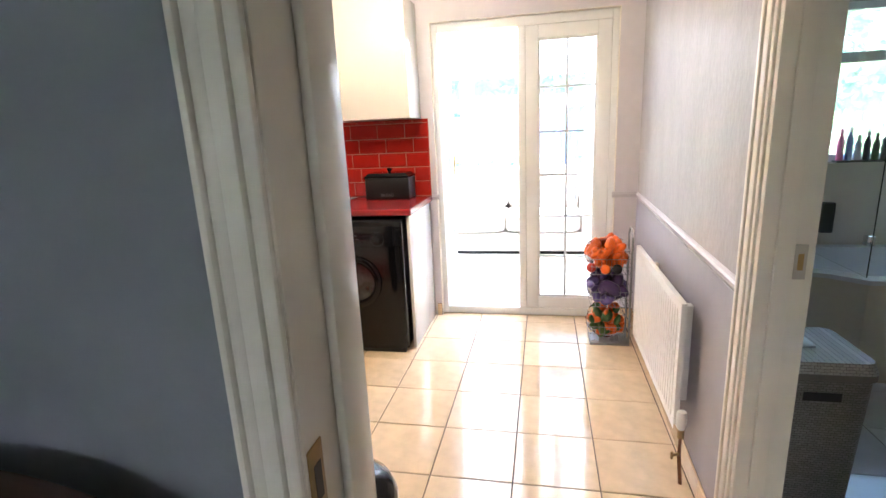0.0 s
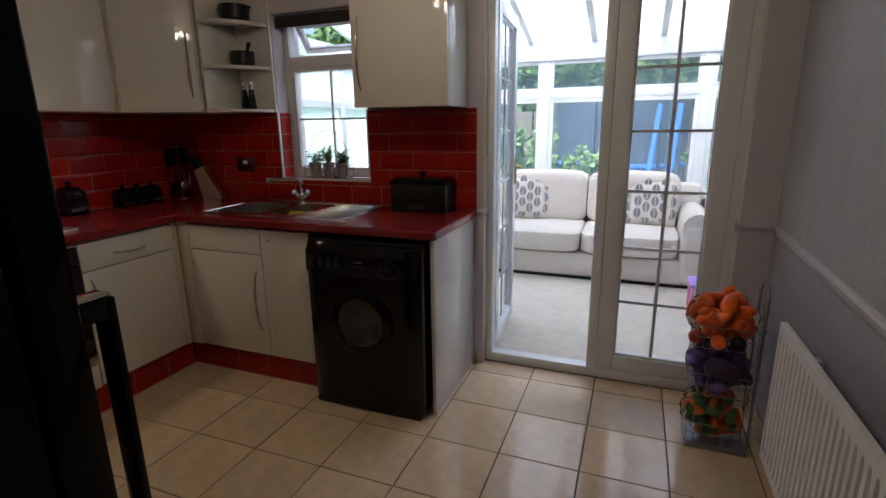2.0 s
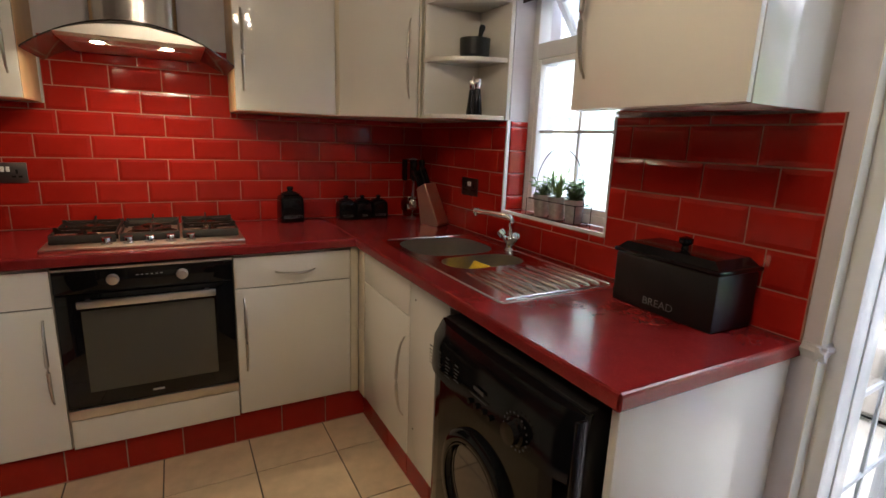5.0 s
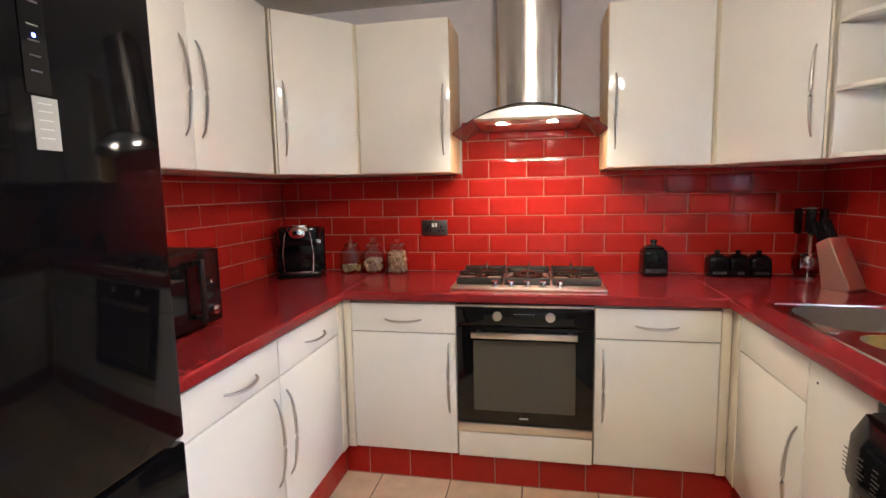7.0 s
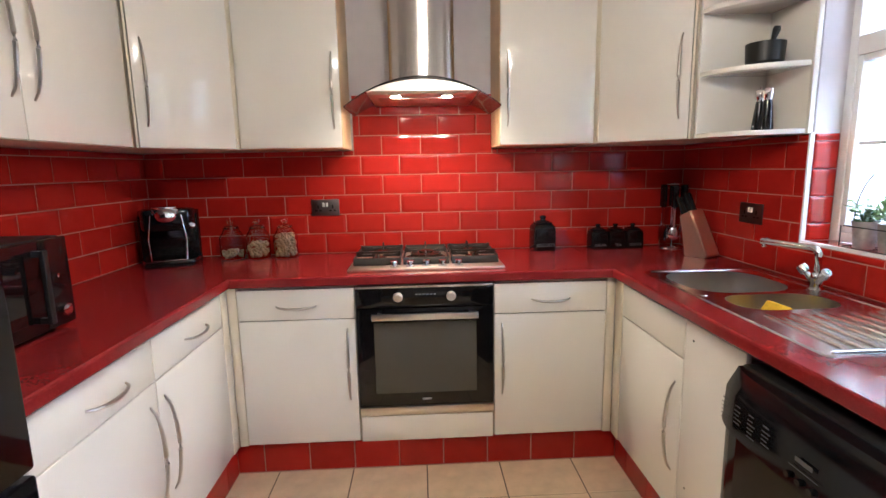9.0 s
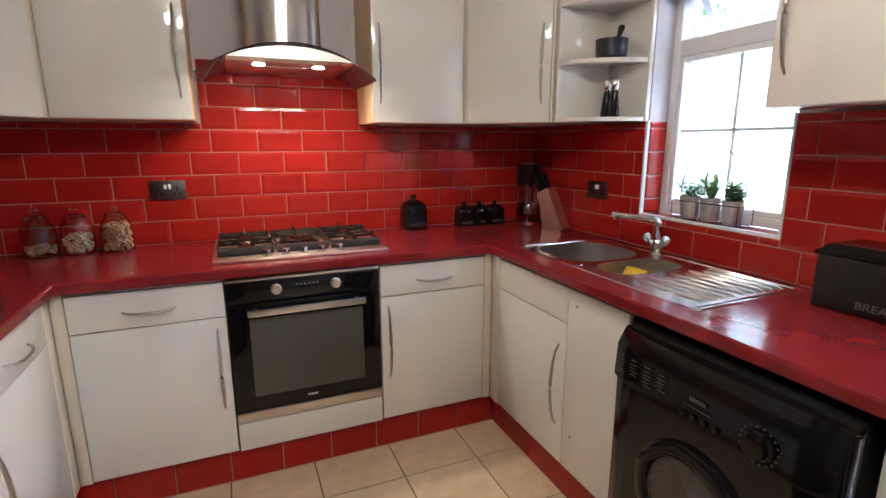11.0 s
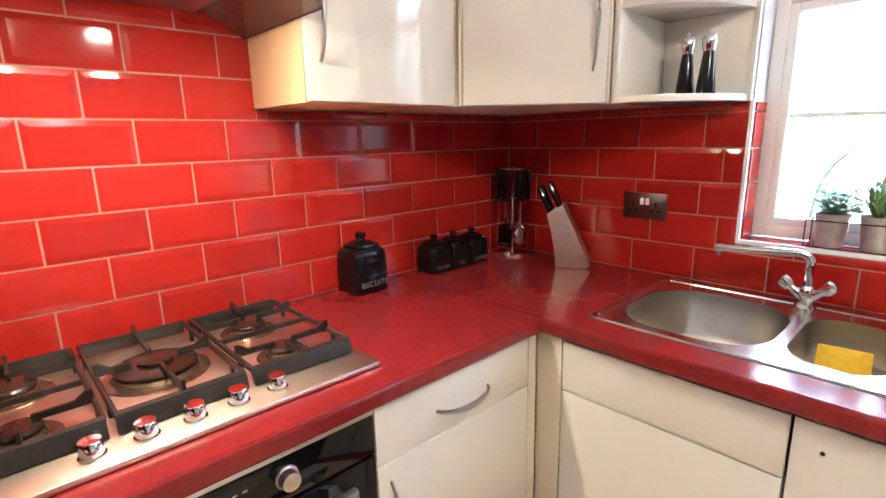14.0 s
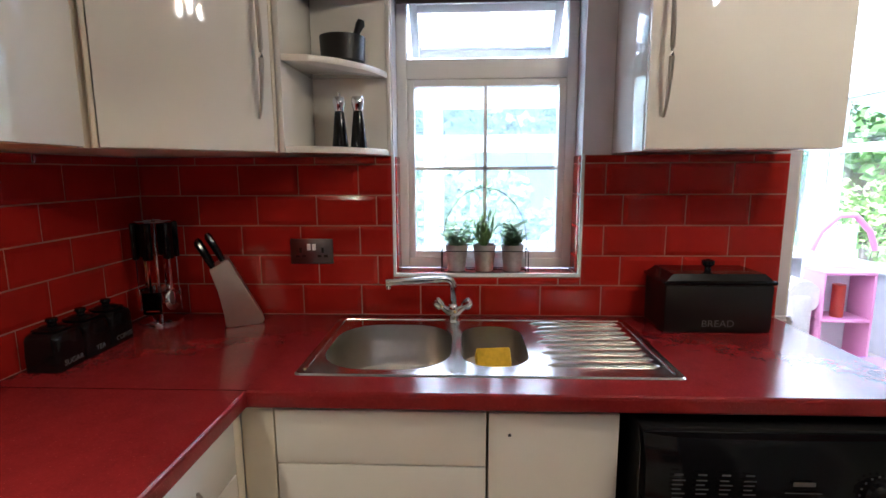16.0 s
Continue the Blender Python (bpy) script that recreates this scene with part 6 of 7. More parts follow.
def build_conservatory():
    structure("conservatory_floor", [(CX0 - 0.1, 0.25, -0.1, CX1 + 0.1, CY, 0.02), (DX0, 0.12, -0.02, DX1, 0.25, 0.02)], "carpet", "beige carpeted conservatory floor")
    structure("conservatory_wall", [(CX0 - 0.1, CY, -0.1, CX1 + 0.1, CY + 0.2, 0.66), (CX1, 0.25, -0.1, CX1 + 0.2, CY, 0.66), (CX0 - 0.2, 0.25, -0.1, CX0, CY, 0.66)], "paint", "low lilac painted conservatory wall")
    structure("outer_wall", [(CX0 - 0.2, 0.2505, 2.3, CX1 + 0.3, 0.26, 3.4)], "paint_white", "white house wall above the conservatory roof")
    structure("conservatory_sill", [(CX0, CY - 0.12, 0.661, CX1, CY + 0.1, 0.69), (CX1 - 0.1, 0.26, 0.661, CX1 + 0.1, CY - 0.121, 0.69), (CX0 - 0.1, 0.26, 0.661, CX0 + 0.1, CY - 0.121, 0.69)], "upvc", "white plastic window board")
    w = tagged(new("window_2"), "white plastic conservatory windows looking onto the garden", kind="structure")
    posts = [CX0 + 0.05, 0.85, 2.03, 3.52, CX1 - 0.05]
    E0, E1 = 1.99, 2.15
    for x in posts:
        box_part("post", (x - 0.045, CY, 0.69, x + 0.045, CY + 0.07, E0), "upvc", w)
    for a, b in zip(posts, posts[1:]):
        box_part("transom", (a + 0.0455, CY + 0.004, 1.62, b - 0.0455, CY + 0.066, 1.69), "upvc", w)
        bm = bmesh.new()
        frame_bars(bm, a + 0.046, 0.691, b - 0.046, 1.619, CY + 0.01, CY + 0.06, 0.04)
        frame_bars(bm, a + 0.046, 1.691, b - 0.046, E0 - 0.001, CY + 0.01, CY + 0.06, 0.035)
        part("sash", bm, "upvc", w)
        pane(w, a + 0.08, 0.73, b - 0.08, 1.58, CY + 0.035, "hazy")
        pane(w, a + 0.08, 1.726, b - 0.08, E0 - 0.036, CY + 0.035, "hazy")
    box_part("eaves_beam", (CX0 - 0.1, CY - 0.02, E0 + 0.0005, CX1 + 0.1, CY + 0.1, E1), "upvc", w)
    w = tagged(new("window_3"), "white plastic conservatory side windows with frosted panes", kind="structure")
    for sx, x in ((0, CX0 - 0.07), (1, CX1)):
        ys = [0.30, 1.1, 1.95, CY - 0.045]
        for y in ys:
            box_part("post", (x, y - 0.04, 0.69, x + 0.07, y + 0.04, E0), "upvc", w)
        for a, b in zip(ys, ys[1:]):
            box_part("transom", (x + 0.002, a + 0.0405, 1.55, x + 0.068, b - 0.0405, 1.62), "upvc", w)
            for z0, z1 in ((0.691, 1.549), (1.621, E0 - 0.001)):
                ob = box_part("pane", (x + 0.03, a + 0.04, z0, x + 0.036, b - 0.04, z1), "frosted" if sx == 0 else "glass", w, 0)
                ob.visible_shadow = False
        box_part("eaves_beam", (x - 0.01, 0.27, E0 + 0.0005, x + 0.08, CY - 0.021, E1), "upvc", w)
    r = tagged(new("conservatory_roof"), "white polycarbonate lean-to conservatory roof with glazing bars", kind="structure")
    ang = math.atan2(2.85 - E1, CY + 0.1 - 0.26)
    n = 7
    pitch = (CX1 - CX0 + 0.2) / n
    for i in range(n + 1):
        x = CX0 - 0.1 + i * pitch
        bm = bmesh.new()
        L = math.hypot(2.85 - E1, CY - 0.16)
        bm_box(bm, -0.03, 0, -0.03, 0.03, L, 0.03, 0.004)
        ob = part("roof_bar", bm, "upvc", r)
        ob.matrix_basis = pose(x, 0.262, 2.85, -math.degrees(ang), 0, 0)
        if i < n:
            bm = bmesh.new()
            bm_box(bm, 0.031, 0, 0.01, pitch - 0.031, L, 0.02)
            ob = part("roof_panel", bm, "poly", r)
            ob.matrix_basis = pose(x, 0.262, 2.85, -math.degrees(ang), 0, 0)
    # sofa
    s = thing("sofa", "cream fabric three-seat sofa with loose back cushions facing the kitchen", "sofa", at=(2.55, 1.75, 0.02))
    box_part("base", (-1.0, 0.02, 0.03, 1.0, 0.88, 0.24), "sofa", s, 0.03)
    # black slab that stands in for the shadow beneath the sofa
    box_part("painted_under_shadow", (-0.97, 0.05, 0.0, 0.97, 0.84, 0.03), "blackm", s, 0)
    box_part("back", (-1.0, 0.72, 0.24, 1.0, 0.93, 0.80), "sofa", s, 0.07)
    def cushion(name, x0, y0, z0, x1, y1, z1, b):
        bm = bmesh.new()
        r_ = bmesh.ops.create_cube(bm, size=1)
        bmesh.ops.subdivide_edges(bm, edges=bm.edges[:], cuts=9, use_grid_fill=True)
        for v in bm.verts:
            p = v.co * 2
            ex = [1 - abs(c) ** 6 for c in p]
            puff = 1 + 0.10 * (1 - p.x ** 2) * (1 - p.y ** 2) + 0.08 * (1 - p.x ** 2) * (1 - p.z ** 2)
            l = (abs(p.x) ** 8 + abs(p.y) ** 8 + abs(p.z) ** 8) ** (1 / 8) if p.length else 1
            q = p / l
            mx = max(abs(p.x), abs(p.y), abs(p.z))
            q = q * mx
            v.co = Vector(((x0 + x1) / 2 + q.x * (x1 - x0) / 2, (y0 + y1) / 2 + q.y * (y1 - y0) / 2 * (1 + 0.06 * (1 - p.x ** 2)), (z0 + z1) / 2 + q.z * (z1 - z0) / 2 * (1 + 0.08 * (1 - p.x ** 2) * (1 - p.y ** 2))))
        return part(name, bm, b, s)
    cushion("seat_cushion", -0.80, -0.01, 0.24, 0.0, 0.72, 0.44, "sofa")
    cushion("seat_cushion", 0.0, -0.01, 0.24, 0.80, 0.72, 0.44, "sofa")
    cushion("back_cushion", -0.80, 0.52, 0.43, 0.0, 0.76, 0.90, "sofa")
    cushion("back_cushion", 0.0, 0.52, 0.43, 0.80, 0.76, 0.90, "sofa")
    for sx in (-1, 1):
        bm = bmesh.new()
        bm_box(bm, sx * 0.90 - 0.10, 0.0, 0.03, sx * 0.90 + 0.10, 0.9, 0.56, 0.06, 4)
        bm_tube(bm, [(sx * 0.92, 0.01, 0.52), (sx * 0.92, 0.88, 0.52)], 0.115, 16)
        part("arm", bm, "sofa", s)
    for x, rz in ((-0.57, 4), (0.56, -3)):
        p = thing("throw_cushion", "square cushion with grey leaf pattern on cream, leaning on the sofa", "cushion", "patterned cushions", (2.55 + x, 2.22, 0.46), rz)
        p.rotation_euler[0] = radians(-14)
        bm = bmesh.new()
        g = 12
        top, bot = [], []
        for i in range(g + 1):
            for j in range(g + 1):
                a, c = -1 + 2 * i / g, -1 + 2 * j / g
                th = 0.065 * ((1 - a ** 4) * (1 - c ** 4)) ** 0.5
                top.append(bm.verts.new((a * 0.215, -th, 0.215 + c * 0.215)))
                bot.append(bm.verts.new((a * 0.215, th + 0.0005, 0.215 + c * 0.215)))
        for i in range(g):
            for j in range(g):
                k = i * (g + 1) + j
                for q in (top, bot):
                    bm.faces.new((q[k], q[k + 1], q[k + g + 2], q[k + g + 1]))
        part("cover", bm, "sofa", p)
        bm = bmesh.new()
        for i in range(6):
            for j in range(4):
                a, c = -0.83 + 0.332 * i, -0.75 + 0.5 * j + (0.25 if i % 2 else 0)
                if abs(c) > 0.86:
                    continue
                th = 0.065 * ((1 - a ** 4) * (1 - c ** 4)) ** 0.5
                cx, cz = a * 0.215, 0.215 + c * 0.215
                for half in (-1, 1):
                    pts = [(half * 0.003, -0.05), (half * 0.022, -0.034), (half * 0.034, 0.0), (half * 0.022, 0.034), (half * 0.003, 0.05)]
                    vs = [bm.verts.new((cx + px, -th - 0.002 - 0.0015 * (1 - (abs(px) / 0.031)), cz + pz)) for px, pz in pts]
                    bm.faces.new(vs)
        part("leaf_pattern", bm, "greyprint", p)
    # toys
    d = thing("doll_house", "white and pink toy house beside the sofa", "toy house", at=(3.72, 1.85, 0.02), rz=0)
    box_part("back_wall", (-0.15, 0.1, 0, 0.2, 0.12, 1.0), "white", d)
    for z in (0.02, 0.35, 0.68):
        box_part("floor_board", (-0.15, -0.12, z, 0.2, 0.099, z + 0.02), "pinklight", d)
    for x in (-0.15, 0.185):
        box_part("side_wall", (x, -0.12, 0.04, x + 0.015, 0.099, 0.68), "pinklight", d)
    bm = bmesh.new()
    bm_tube(bm, [(-0.19, -0.02, 0.84), (-0.14, -0.02, 0.97), (-0.03, -0.02, 1.08), (0.08, -0.02, 1.08), (0.19, -0.02, 0.97), (0.24, -0.02, 0.84)], 0.02, 10)
    part("roof_arch", bm, "pinklight", d)
    bm = bmesh.new()
    bm_cyl(bm, (0.02, -0.03, 0.37), (0.02, -0.03, 0.6), 0.04, seg=16)
    part("tower", bm, "redfruit", d)
    t = thing("toy_table", "small purple plastic child's table with pink legs on the carpet", "toy table", at=(3.55, 1.3, 0.02))
    box_part("tabletop", (-0.16, -0.12, 0.20, 0.2, 0.12, 0.225), "lilac", t, 0.008)
    for x in (-0.14, 0.18):
        for y in (-0.1, 0.1):
            bm = bmesh.new()
            bm_cyl(bm, (x, y, 0), (x, y, 0.2), 0.014, seg=10)
            part("leg", bm, "pinklight", t)


def sheer(name, color, clear):
    """A thin milky sheet: part clear, part scattering the light through."""
    m = bpy.data.materials.new(name)
    m.use_nodes = True
    nt = m.node_tree
    nt.nodes.remove(nt.nodes["Principled BSDF"])
    a, b, c = nt.nodes.new("ShaderNodeBsdfTransparent"), nt.nodes.new("ShaderNodeBsdfTranslucent"), nt.nodes.new("ShaderNodeMixShader")
    b.inputs["Color"].default_value = (*color, 1)
    c.inputs[0].default_value = 1 - clear
    nt.links.new(a.outputs[0], c.inputs[1])
    nt.links.new(b.outputs[0], c.inputs[2])
    nt.links.new(c.outputs[0], nt.nodes["Material Output"].inputs["Surface"])
    return m


M["poly"] = sheer("white polycarbonate", (0.95, 0.96, 0.98), 0.4)
M["frosted"] = sheer("pale frosted glass", (0.85, 0.95, 0.96), 0.35)
M["patterned"] = sheer("patterned bathroom glass", (0.85, 0.97, 0.92), 0.8)
# scattering share of these panes imitates bright glare haze over the garden view
M["hazy"] = sheer("glare-hazed window glass", (0.9, 0.95, 1.0), 0.8)
M["hazyclear"] = sheer("faintly glare-hazed window glass", (0.9, 0.95, 1.0), 0.93)
M["greyprint"] = material("grey printed leaf", (0.22, 0.21, 0.21), 0.9, grain=0.25, scale=300)
M["pinklight"] = material("pale pink plastic", (0.75, 0.3, 0.5), 0.4)
M["lilac"] = material("lilac plastic", (0.4, 0.25, 0.7), 0.4)


# ---- bathroom and hall ----
def build_bathroom():
    X1 = 5.6
    structure("bathroom_wall", [(RX + 0.1, 0.0, 0, 4.30, 0.2, CEIL), (4.30, 0.0, 0, 5.45, 0.2, 1.07), (4.30, 0.0, 2.0, 5.45, 0.2, CEIL), (5.45, 0.0, 0, X1, 0.2, CEIL),
                                (X1, -3.2, 0, X1 + 0.1, 0.2, CEIL), (RX + 0.1, -3.3, 0, X1, -3.2, CEIL)], "bath", "cream tiled bathroom wall")
    w = tagged(new("window_4"), "white plastic bathroom window with patterned glass", kind="structure")
    bm = bmesh.new()
    frame_bars(bm, 4.301, 1.071, 5.449, 1.999, 0.08, 0.14, 0.045)
    bm_box(bm, 4.346, 0.08, 1.66, 5.404, 0.14, 1.72, 0.003)
    part("window_frame", bm, "upvc", w)
    pane(w, 4.346, 1.116, 5.404, 1.66, 0.11, "patterned")
    pane(w, 4.346, 1.72, 5.404, 1.954, 0.11, "patterned")
    b = thing("bathtub", "white shaped shower bath with cream panel under the bathroom window", "bath")
    bm = bmesh.new()
    ol = [(3.66, -0.005), (3.66, -0.62), (4.30, -0.62), (4.42, -0.66), (4.55, -0.78), (5.55, -0.78), (5.55, -0.005)]
    lo = [bm.verts.new((x, y, 0.0)) for x, y in ol]
    hi = [bm.verts.new((x, y, 0.53)) for x, y in ol]
    for i in range(7):
        bm.faces.new((lo[i], lo[(i + 1) % 7], hi[(i + 1) % 7], hi[i]))
    part("side_panel", bm, "bath", b)
    bm = bmesh.new()
    inner = [(3.73, -0.08), (3.73, -0.54), (4.32, -0.54), (4.45, -0.58), (4.58, -0.70), (5.48, -0.70), (5.48, -0.08)]
    o2 = [(x, y - (0.01 if y < -0.1 else 0)) for x, y in ol]
    rings = [[bm.verts.new((x, y, z)) for x, y in q] for q, z in ((o2, 0.531), (o2, 0.555), (inner, 0.555), ([(4.6 + (x - 4.6) * 0.9, -0.36 + (y + 0.36) * 0.85) for x, y in inner], 0.15))]
    for a, c in zip(rings, rings[1:]):
        for i in range(7):
            bm.faces.new((a[i], a[(i + 1) % 7], c[(i + 1) % 7], c[i]))
    bm.faces.new(rings[-1])
    part("tub", bm, "bathwhite", b)
    s = thing("shower_screen", "clear glass shower screen with chrome hinge on the bath", "shower screen")
    ob = box_part("glass_panel", (4.55, -0.745, 0.56, 4.556, -0.03, 1.95), "glass", s, 0)
    ob.visible_shadow = False
    for z in (0.72, 1.6):
        box_part("hinge", (4.535, -0.74, z, 4.57, -0.70, z + 0.05), "chrome", s)
    bm = bmesh.new()
    bm_box(bm, 4.548, -0.03, 0.56, 4.56, -0.004, 1.95)
    part("wall_channel", bm, "chrome", s)
    d = thing("soap_dispenser", "black rectangular soap dispenser on the bathroom wall", "dispenser", at=(4.70, -0.002, 0.64))
    box_part("case", (-0.035, -0.05, 0, 0.035, 0, 0.19), "blackm", d, 0.006)
    tr = thing("bottle_tray", "dark tray on the bathroom window sill", "tray", at=(4.86, 0.035, 1.07))
    box_part("tray", (-0.13, -0.03, 0, 0.17, 0.03, 0.012), "blackm", tr)
    for i, (c, h) in enumerate((("pink", 0.19), ("blue", 0.2), ("white", 0.15), ("navy", 0.17), ("leaf", 0.16), ("wicker", 0.18))):
        q = thing("toiletry_bottle", "slim coloured toiletry bottle standing on the sill tray", "bottle", "bottles on the bathroom sill", (4.755 + i * 0.048, 0.035, 1.082))
        bm = bmesh.new()
        bm_lathe(bm, [(0.017, 0), (0.018, 0.004), (0.018, h * 0.6), (0.008, h * 0.78), (0.007, h * 0.85)], 14)
        part("bottle", bm, c, q)
        bm = bmesh.new()
        bm_lathe(bm, [(0.009, h * 0.85), (0.008, h), (0.001, h)], 12)
        part("cap", bm, "white" if i % 2 else c, q)
    # laundry basket
    l = thing("laundry_basket", "tall grey woven plastic laundry basket with lid in the bathroom", "laundry basket", at=(3.84, -1.705, 0))
    def taper(bm, z0, z1, s0, s1, hx=0.155, hy=0.155, r=0.035):
        a = [bm.verts.new((x * s0, y * s0, z0)) for x, y in rounded_rect(-hx, -hy, hx, hy, r, 4)]
        b_ = [bm.verts.new((x * s1, y * s1, z1)) for x, y in rounded_rect(-hx, -hy, hx, hy, r, 4)]
        for i in range(len(a)):
            bm.faces.new((a[i], a[(i + 1) % len(a)], b_[(i + 1) % len(a)], b_[i]))
        bm.faces.new(a)
        bm.faces.new(b_)
    bm = bmesh.new()
    taper(bm, 0.0, 0.55, 0.84, 0.97)
    part("body", bm, "wickerweave", l)
    bm = bmesh.new()
    taper(bm, 0.551, 0.572, 1.02, 1.02)
    part("rim", bm, "wicker", l)
    bm = bmesh.new()
    taper(bm, 0.573, 0.61, 1.02, 0.95)
    part("lid", bm, "lidweave", l)
    box_part("handle_hole", (-0.055, -0.1510, 0.475, 0.055, -0.1465, 0.505), "blackm", l, 0.0)
    box_part("lid_grip", (-0.02, -0.04, 0.611, 0.02, 0.04, 0.618), "white", l, 0.003)


def weave(name, color):
    m = material(name, color, 0.5)
    nt = m.node_tree
    tc = nt.nodes.new("ShaderNodeTexCoord")
    w1 = nt.nodes.new("ShaderNodeTexBrick")
    w1.inputs["Scale"].default_value = 28
    w1.inputs["Color1"].default_value = (*color, 1)
    w1.inputs["Color2"].default_value = tuple(c * 1.3 for c in color) + (1,)
    w1.inputs["Mortar"].default_value = tuple(c * 0.35 for c in color) + (1,)
    mp = nt.nodes.new("ShaderNodeMapping")
    mp.inputs["Rotation"].default_value = (radians(90), 0, 0)
    nt.links.new(tc.outputs["Object"], mp.inputs["Vector"])
    nt.links.new(mp.outputs[0], w1.inputs["Vector"])
    nt.links.new(w1.outputs["Color"], nt.nodes["Principled BSDF"].inputs["Base Color"])
    bp = nt.nodes.new("ShaderNodeBump")
    bp.inputs["Distance"].default_value = 0.003
    nt.links.new(w1.outputs["Fac"], bp.inputs["Height"])
    bp.invert = True
    nt.links.new(bp.outputs[0], nt.nodes["Principled BSDF"].inputs["Normal"])
    return m


M["wickerweave"] = weave("dark grey weave", (0.2, 0.19, 0.18))
M["lidweave"] = weave("light grey weave", (0.42, 0.40, 0.38))


def build_hall():
    # unseen window, added behind the camera so bluish daylight reaches the hall
    fd = tagged(new("window_5"), "small plain unseen window added to let daylight into the hall", kind="structure")
    pane(fd, 2.3, 1.2, 2.75, 1.9, -5.55, "glass")
    c = thing("wooden_chair", "dark brown wooden chair with curved top rail in the hall", "chair", at=(2.42, -3.365, 0))
    c.scale = (1, 1, 0.99)
    for x in (-0.19, 0.19):
        for y, h in ((0.17, 1.04), (-0.19, 0.44)):
            box_part("leg", (x - 0.018, y - 0.018, 0, x + 0.018, y + 0.018, h), "wood_dark", c, 0.004)
    box_part("seat", (-0.22, -0.22, 0.4405, 0.22, 0.15, 0.47), "wood_dark", c, 0.008)
    bm = bmesh.new()
    n = 14
    ra = []
    for i in range(n + 1):
        s = -1 + 2 * i / n
        ztop = 1.10 - 0.045 * s * s
        ra.append([bm.verts.new((s * 0.21, y, z)) for y, z in ((0.155, 0.98), (0.155, ztop), (0.19, ztop), (0.19, 0.98))])
    for a, b in zip(ra, ra[1:]):
        for k in range(4):
            bm.faces.new((a[k], a[(k + 1) % 4], b[(k + 1) % 4], b[k]))
    bm.faces.new(ra[0])
    bm.faces.new(ra[-1])
    part("top_rail", bm, "wood_dark", c)
    for x in (-0.1, 0.0, 0.1):
        box_part("back_slat", (x - 0.015, 0.165, 0.4705, x + 0.015, 0.18, 0.99), "wood_dark", c, 0.002)


# ---- garden ----
def foliage(name, label, at, rx, ry, rz_, n, mat, size, seed, group="garden shrubs", trunk=0.0):
    rnd = random.Random(seed)
    t = thing(name, label, name, group, at)
    bm = bmesh.new()
    base = max(trunk, 0.05)
    for k in range(5):
        a = rnd.uniform(0, 6.28)
        bm_tube(bm, [(0.02 * math.cos(a), 0.02 * math.sin(a), 0), (rx * 0.1 * math.cos(a), ry * 0.1 * math.sin(a), base), (rx * 0.55 * math.cos(a), ry * 0.55 * math.sin(a), base + rz_ * rnd.uniform(0.8, 1.4))], [0.03 + rx * 0.03, 0.02 + rx * 0.02, 0.008], 6)
    part("trunk", bm, "fence", t)
    cl = [(Vector((rnd.gauss(0, 0.5) * rx, rnd.gauss(0, 0.5) * ry, trunk + rz_ + rnd.uniform(-0.75, 0.7) * rz_)), rnd.uniform(0.2, 0.45)) for _ in range(22)]
    verts, faces = [], []
    for i in range(n):
        c, r = cl[i % len(cl)]
        d = Vector((rnd.gauss(0, 1), rnd.gauss(0, 1), rnd.gauss(0, 1))).normalized() * rnd.uniform(0.6, 1.0)
        p = c + Vector((d.x * r * rx, d.y * r * ry, d.z * r * rz_))
        L = size * rnd.uniform(0.6, 1.3)
        u = Vector((rnd.gauss(0, 1), rnd.gauss(0, 1), rnd.gauss(0, 0.6))).normalized()
        v = u.cross(Vector((rnd.gauss(0, 1), rnd.gauss(0, 1), rnd.gauss(0, 1)))).normalized() * L * 0.35
        k = len(verts)
        verts += [p - u * L * 0.5, p + v, p + u * L * 0.5, p - v]
        faces.append((k, k + 1, k + 2, k + 3))
    me = bpy.data.meshes.new("crown")
    me.from_pydata([tuple(v) for v in verts], [], faces)
    me.materials.append(M[mat])
    ob = new("crown", me)
    ob.parent = t
    return t


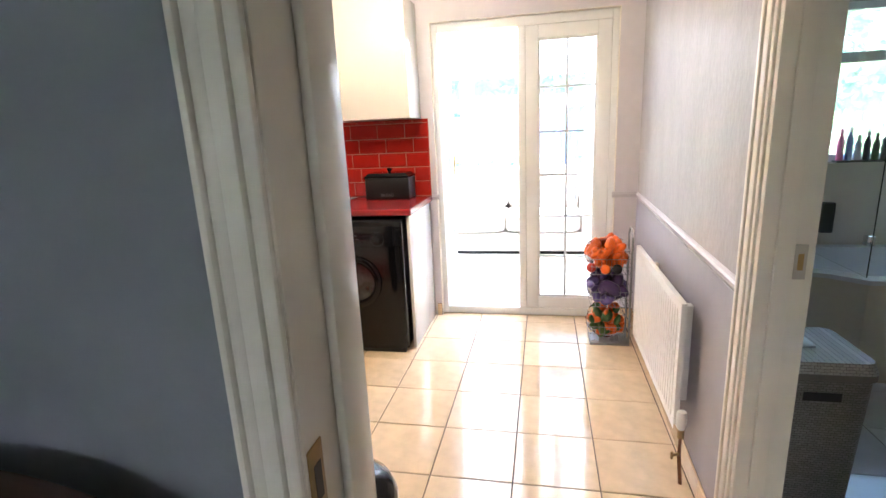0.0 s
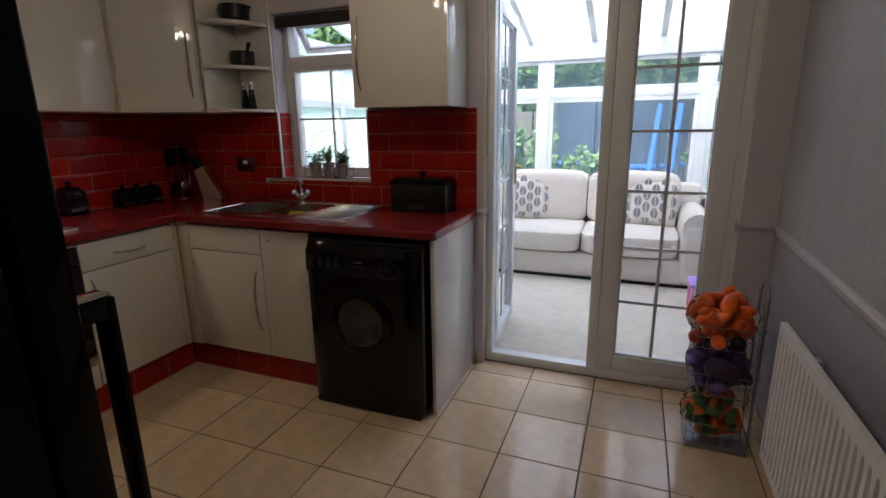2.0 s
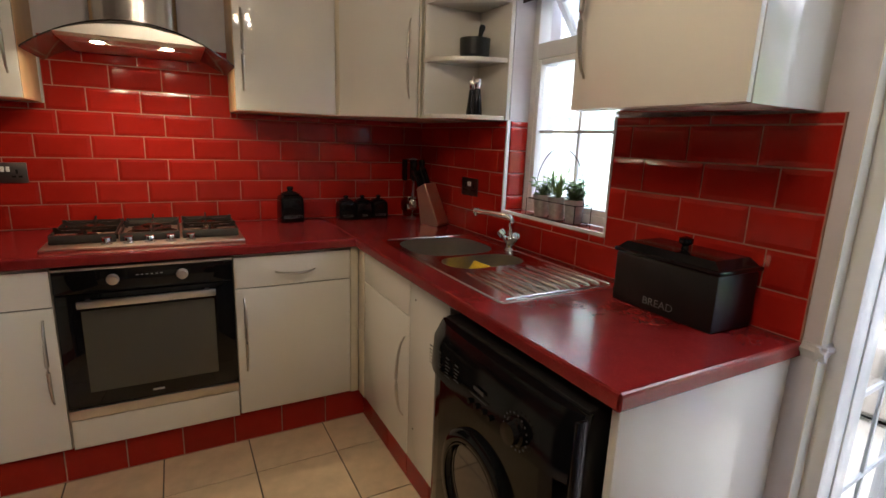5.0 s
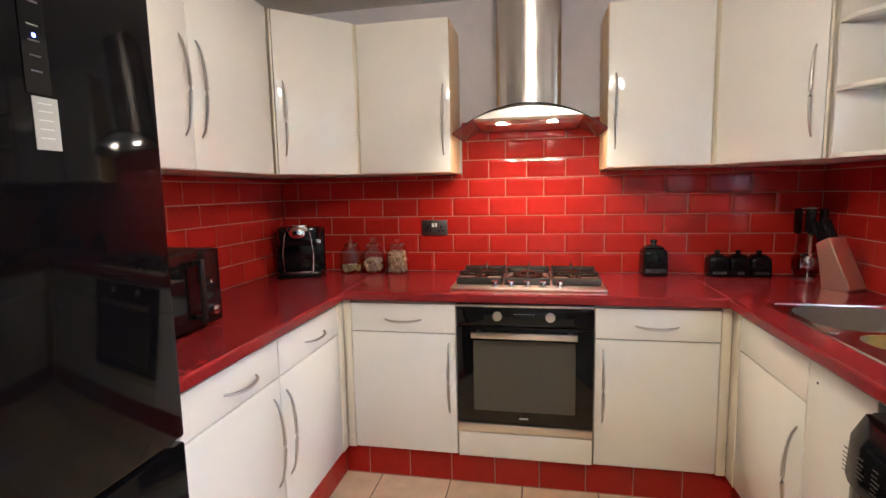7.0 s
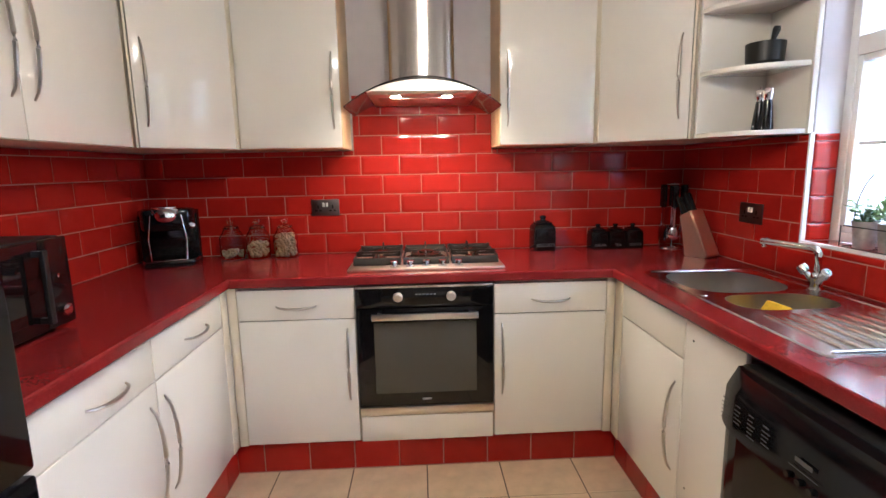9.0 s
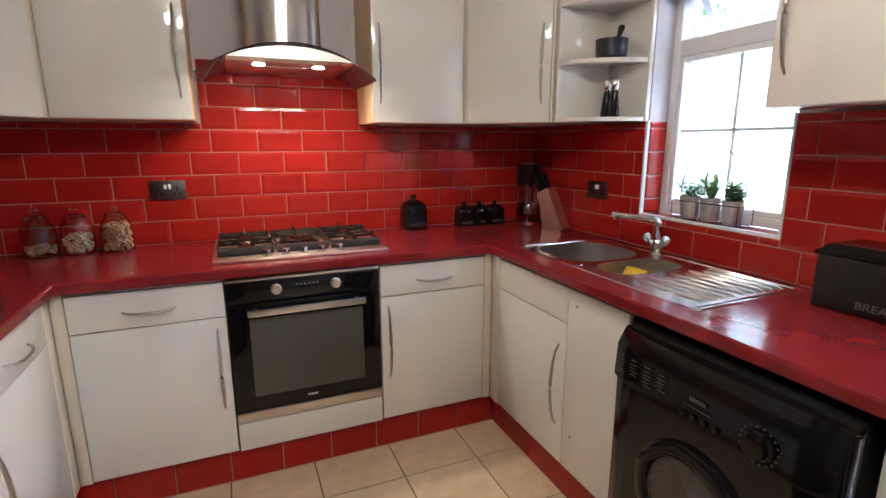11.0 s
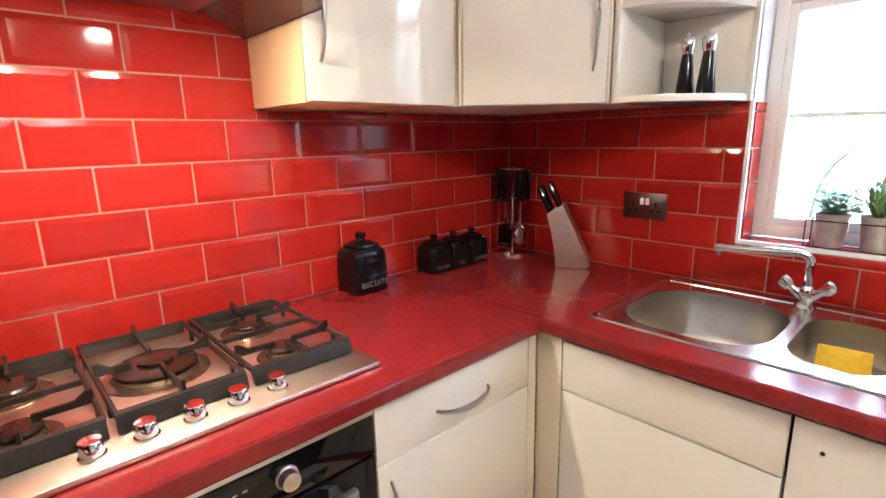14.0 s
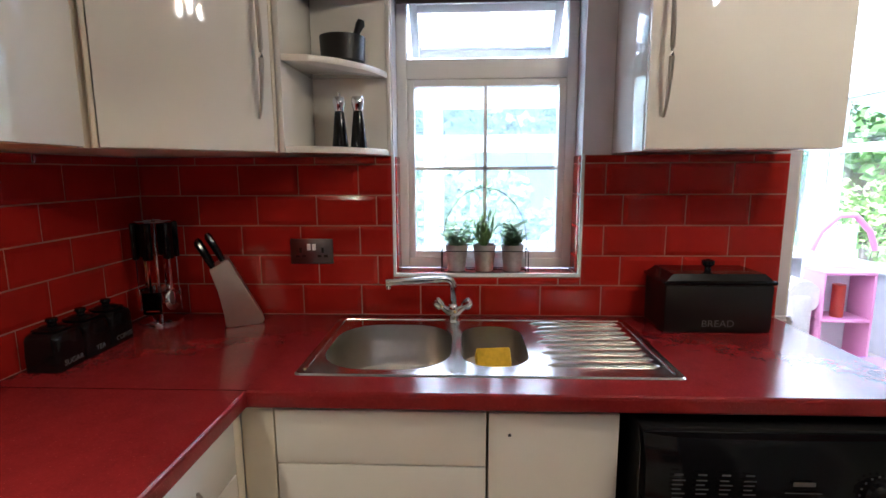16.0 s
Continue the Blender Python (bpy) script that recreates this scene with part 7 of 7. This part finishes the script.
def build_garden():
    g = structure("ground", [(-60, 0.25, -0.3, 60, 120, -0.12), (-60, -60, -0.5, 60, 0.25, -0.15)], "grass", "green garden lawn")
    structure("patio", [(1.6, CY + 0.2, -0.12, 9, 6.2, -0.08)], "patio", "grey paved patio behind the conservatory")
    f = thing("garden_fence", "weathered dark timber garden fence along the lawn", "fence", at=(0, 0, -0.12))
    for i in range(12):
        box_part("fence_panel", (-7 + i * 1.83, 11.0, 0.0, -7 + i * 1.83 + 1.78, 11.04, 1.8), "fence", f)
    for i in range(6):
        box_part("fence_panel", (-3.0, 0.4 + i * 1.83, 0.0, -2.96, 0.4 + i * 1.83 + 1.78, 1.8), "fencegrey", f)
    t = thing("trampoline", "round trampoline with dark navy safety net on the lawn", "trampoline", at=(2.6, 8.3, -0.12))
    bm = bmesh.new()
    R = 1.25
    bm_tube(bm, [(R * math.cos(a), R * math.sin(a), 0.7) for a in [i * math.pi / 16 for i in range(32)]], 0.06, 8, True)
    part("pad_ring", bm, "blue", t)
    bm = bmesh.new()
    bm_lathe(bm, [(R, 0.72), (R, 0.70), (0.01, 0.68)], 32)
    part("mat", bm, "blackm", t)
    bm = bmesh.new()
    for i in range(32):
        a, b = i * math.pi / 16, (i + 1) * math.pi / 16
        bm.faces.new([bm.verts.new(v) for v in ((R * math.cos(a), R * math.sin(a), 0.74), (R * math.cos(b), R * math.sin(b), 0.74), (R * math.cos(b), R * math.sin(b), 2.1), (R * math.cos(a), R * math.sin(a), 2.1))])
    part("safety_net", bm, "navy", t)
    for i in range(6):
        a = i * math.pi / 3 + 0.2
        bm = bmesh.new()
        bm_cyl(bm, (R * 1.03 * math.cos(a), R * 1.03 * math.sin(a), 0), (R * 1.03 * math.cos(a), R * 1.03 * math.sin(a), 2.15), 0.022, seg=8)
        part("pole", bm, "navy", t)
    sl = thing("garden_slide", "bright blue plastic garden slide on the lawn", "slide", at=(3.25, 6.2, -0.12), rz=-15)
    bm = bmesh.new()
    bm_tube(bm, [(0, 0, 1.75), (0.02, -0.3, 1.2), (0.05, -0.7, 0.5), (0.08, -1.1, 0.15)], 0.045, 8)
    bm_tube(bm, [(0.3, 0, 1.75), (0.32, -0.3, 1.2), (0.35, -0.7, 0.5), (0.38, -1.1, 0.15)], 0.045, 8)
    part("chute", bm, "blue", sl)
    bm = bmesh.new()
    for x in (0, 0.3):
        bm_cyl(bm, (x, 0.35, 0), (x, 0, 1.75), 0.03, seg=8)
    part("ladder", bm, "navy", sl)
    for i, (x, y, rx, rz_, n, mt, sz) in enumerate((
            (1.35, 4.3, 0.55, 0.85, 2600, "leafl", 0.11), (2.15, 4.9, 0.5, 0.6, 2200, "leafl", 0.10), (0.4, 5.2, 0.8, 1.0, 2600, "leaf", 0.12),
            (5.0, 6.6, 0.8, 0.7, 2200, "leaf", 0.10), (6.6, 5.2, 0.9, 0.9, 2200, "leafl", 0.11), (-0.9, 4.0, 0.8, 0.9, 2200, "leafl", 0.11))):
        foliage("shrub", "leafy green garden shrub beyond the conservatory windows", (x, y, -0.12), rx, rx, rz_, n, mt, sz, 20 + i)
    for i, (x, y, r, tr) in enumerate(((-3.5, 12.5, 2.2, 1.2), (0.3, 13.0, 2.4, 1.3), (3.6, 13.2, 2.3, 1.2), (7.0, 12.6, 2.4, 1.0), (10.5, 12.4, 2.4, 1.1), (-7.5, 12.0, 2.4, 1.0))):
        foliage("tree", "tall leafy green tree behind the garden fence", (x, y, -0.12), r, r, 2.0, 5200, "leaf", 0.3, 60 + i, "garden trees", tr)
    p = thing("flower_bush", "green bush with pink flowers beside the conservatory", "shrub", at=(4.15, 5.2, -0.12))
    rnd = random.Random(3)
    bm = bmesh.new()
    for i in range(260):
        a = rnd.uniform(0, 6.28)
        bm_tube(bm, [(0, 0, 0), (0.25 * math.cos(a) * rnd.random(), 0.25 * math.sin(a) * rnd.random(), rnd.uniform(0.2, 0.75))], [0.006, 0.002], 3)
    part("stems", bm, "leaf", p)
    for i in range(7):
        bm = bmesh.new()
        bmesh.ops.create_icosphere(bm, subdivisions=1, radius=0.05, matrix=Matrix.Translation((rnd.uniform(-0.25, 0.25), rnd.uniform(-0.2, 0.2), rnd.uniform(0.6, 0.9))))
        part("flower", bm, "pink", p)


M["fencegrey"] = material("pale blue-grey fence", (0.4, 0.47, 0.48), 0.8, grain=0.15)

build_units()
build_sink()
build_hob_oven()
build_washing_machine()
build_fridge()
build_windows()
build_conservatory()
build_kitchen_loose()
build_counter_things()
build_bathroom()
build_hall()
build_garden()
tile_all()
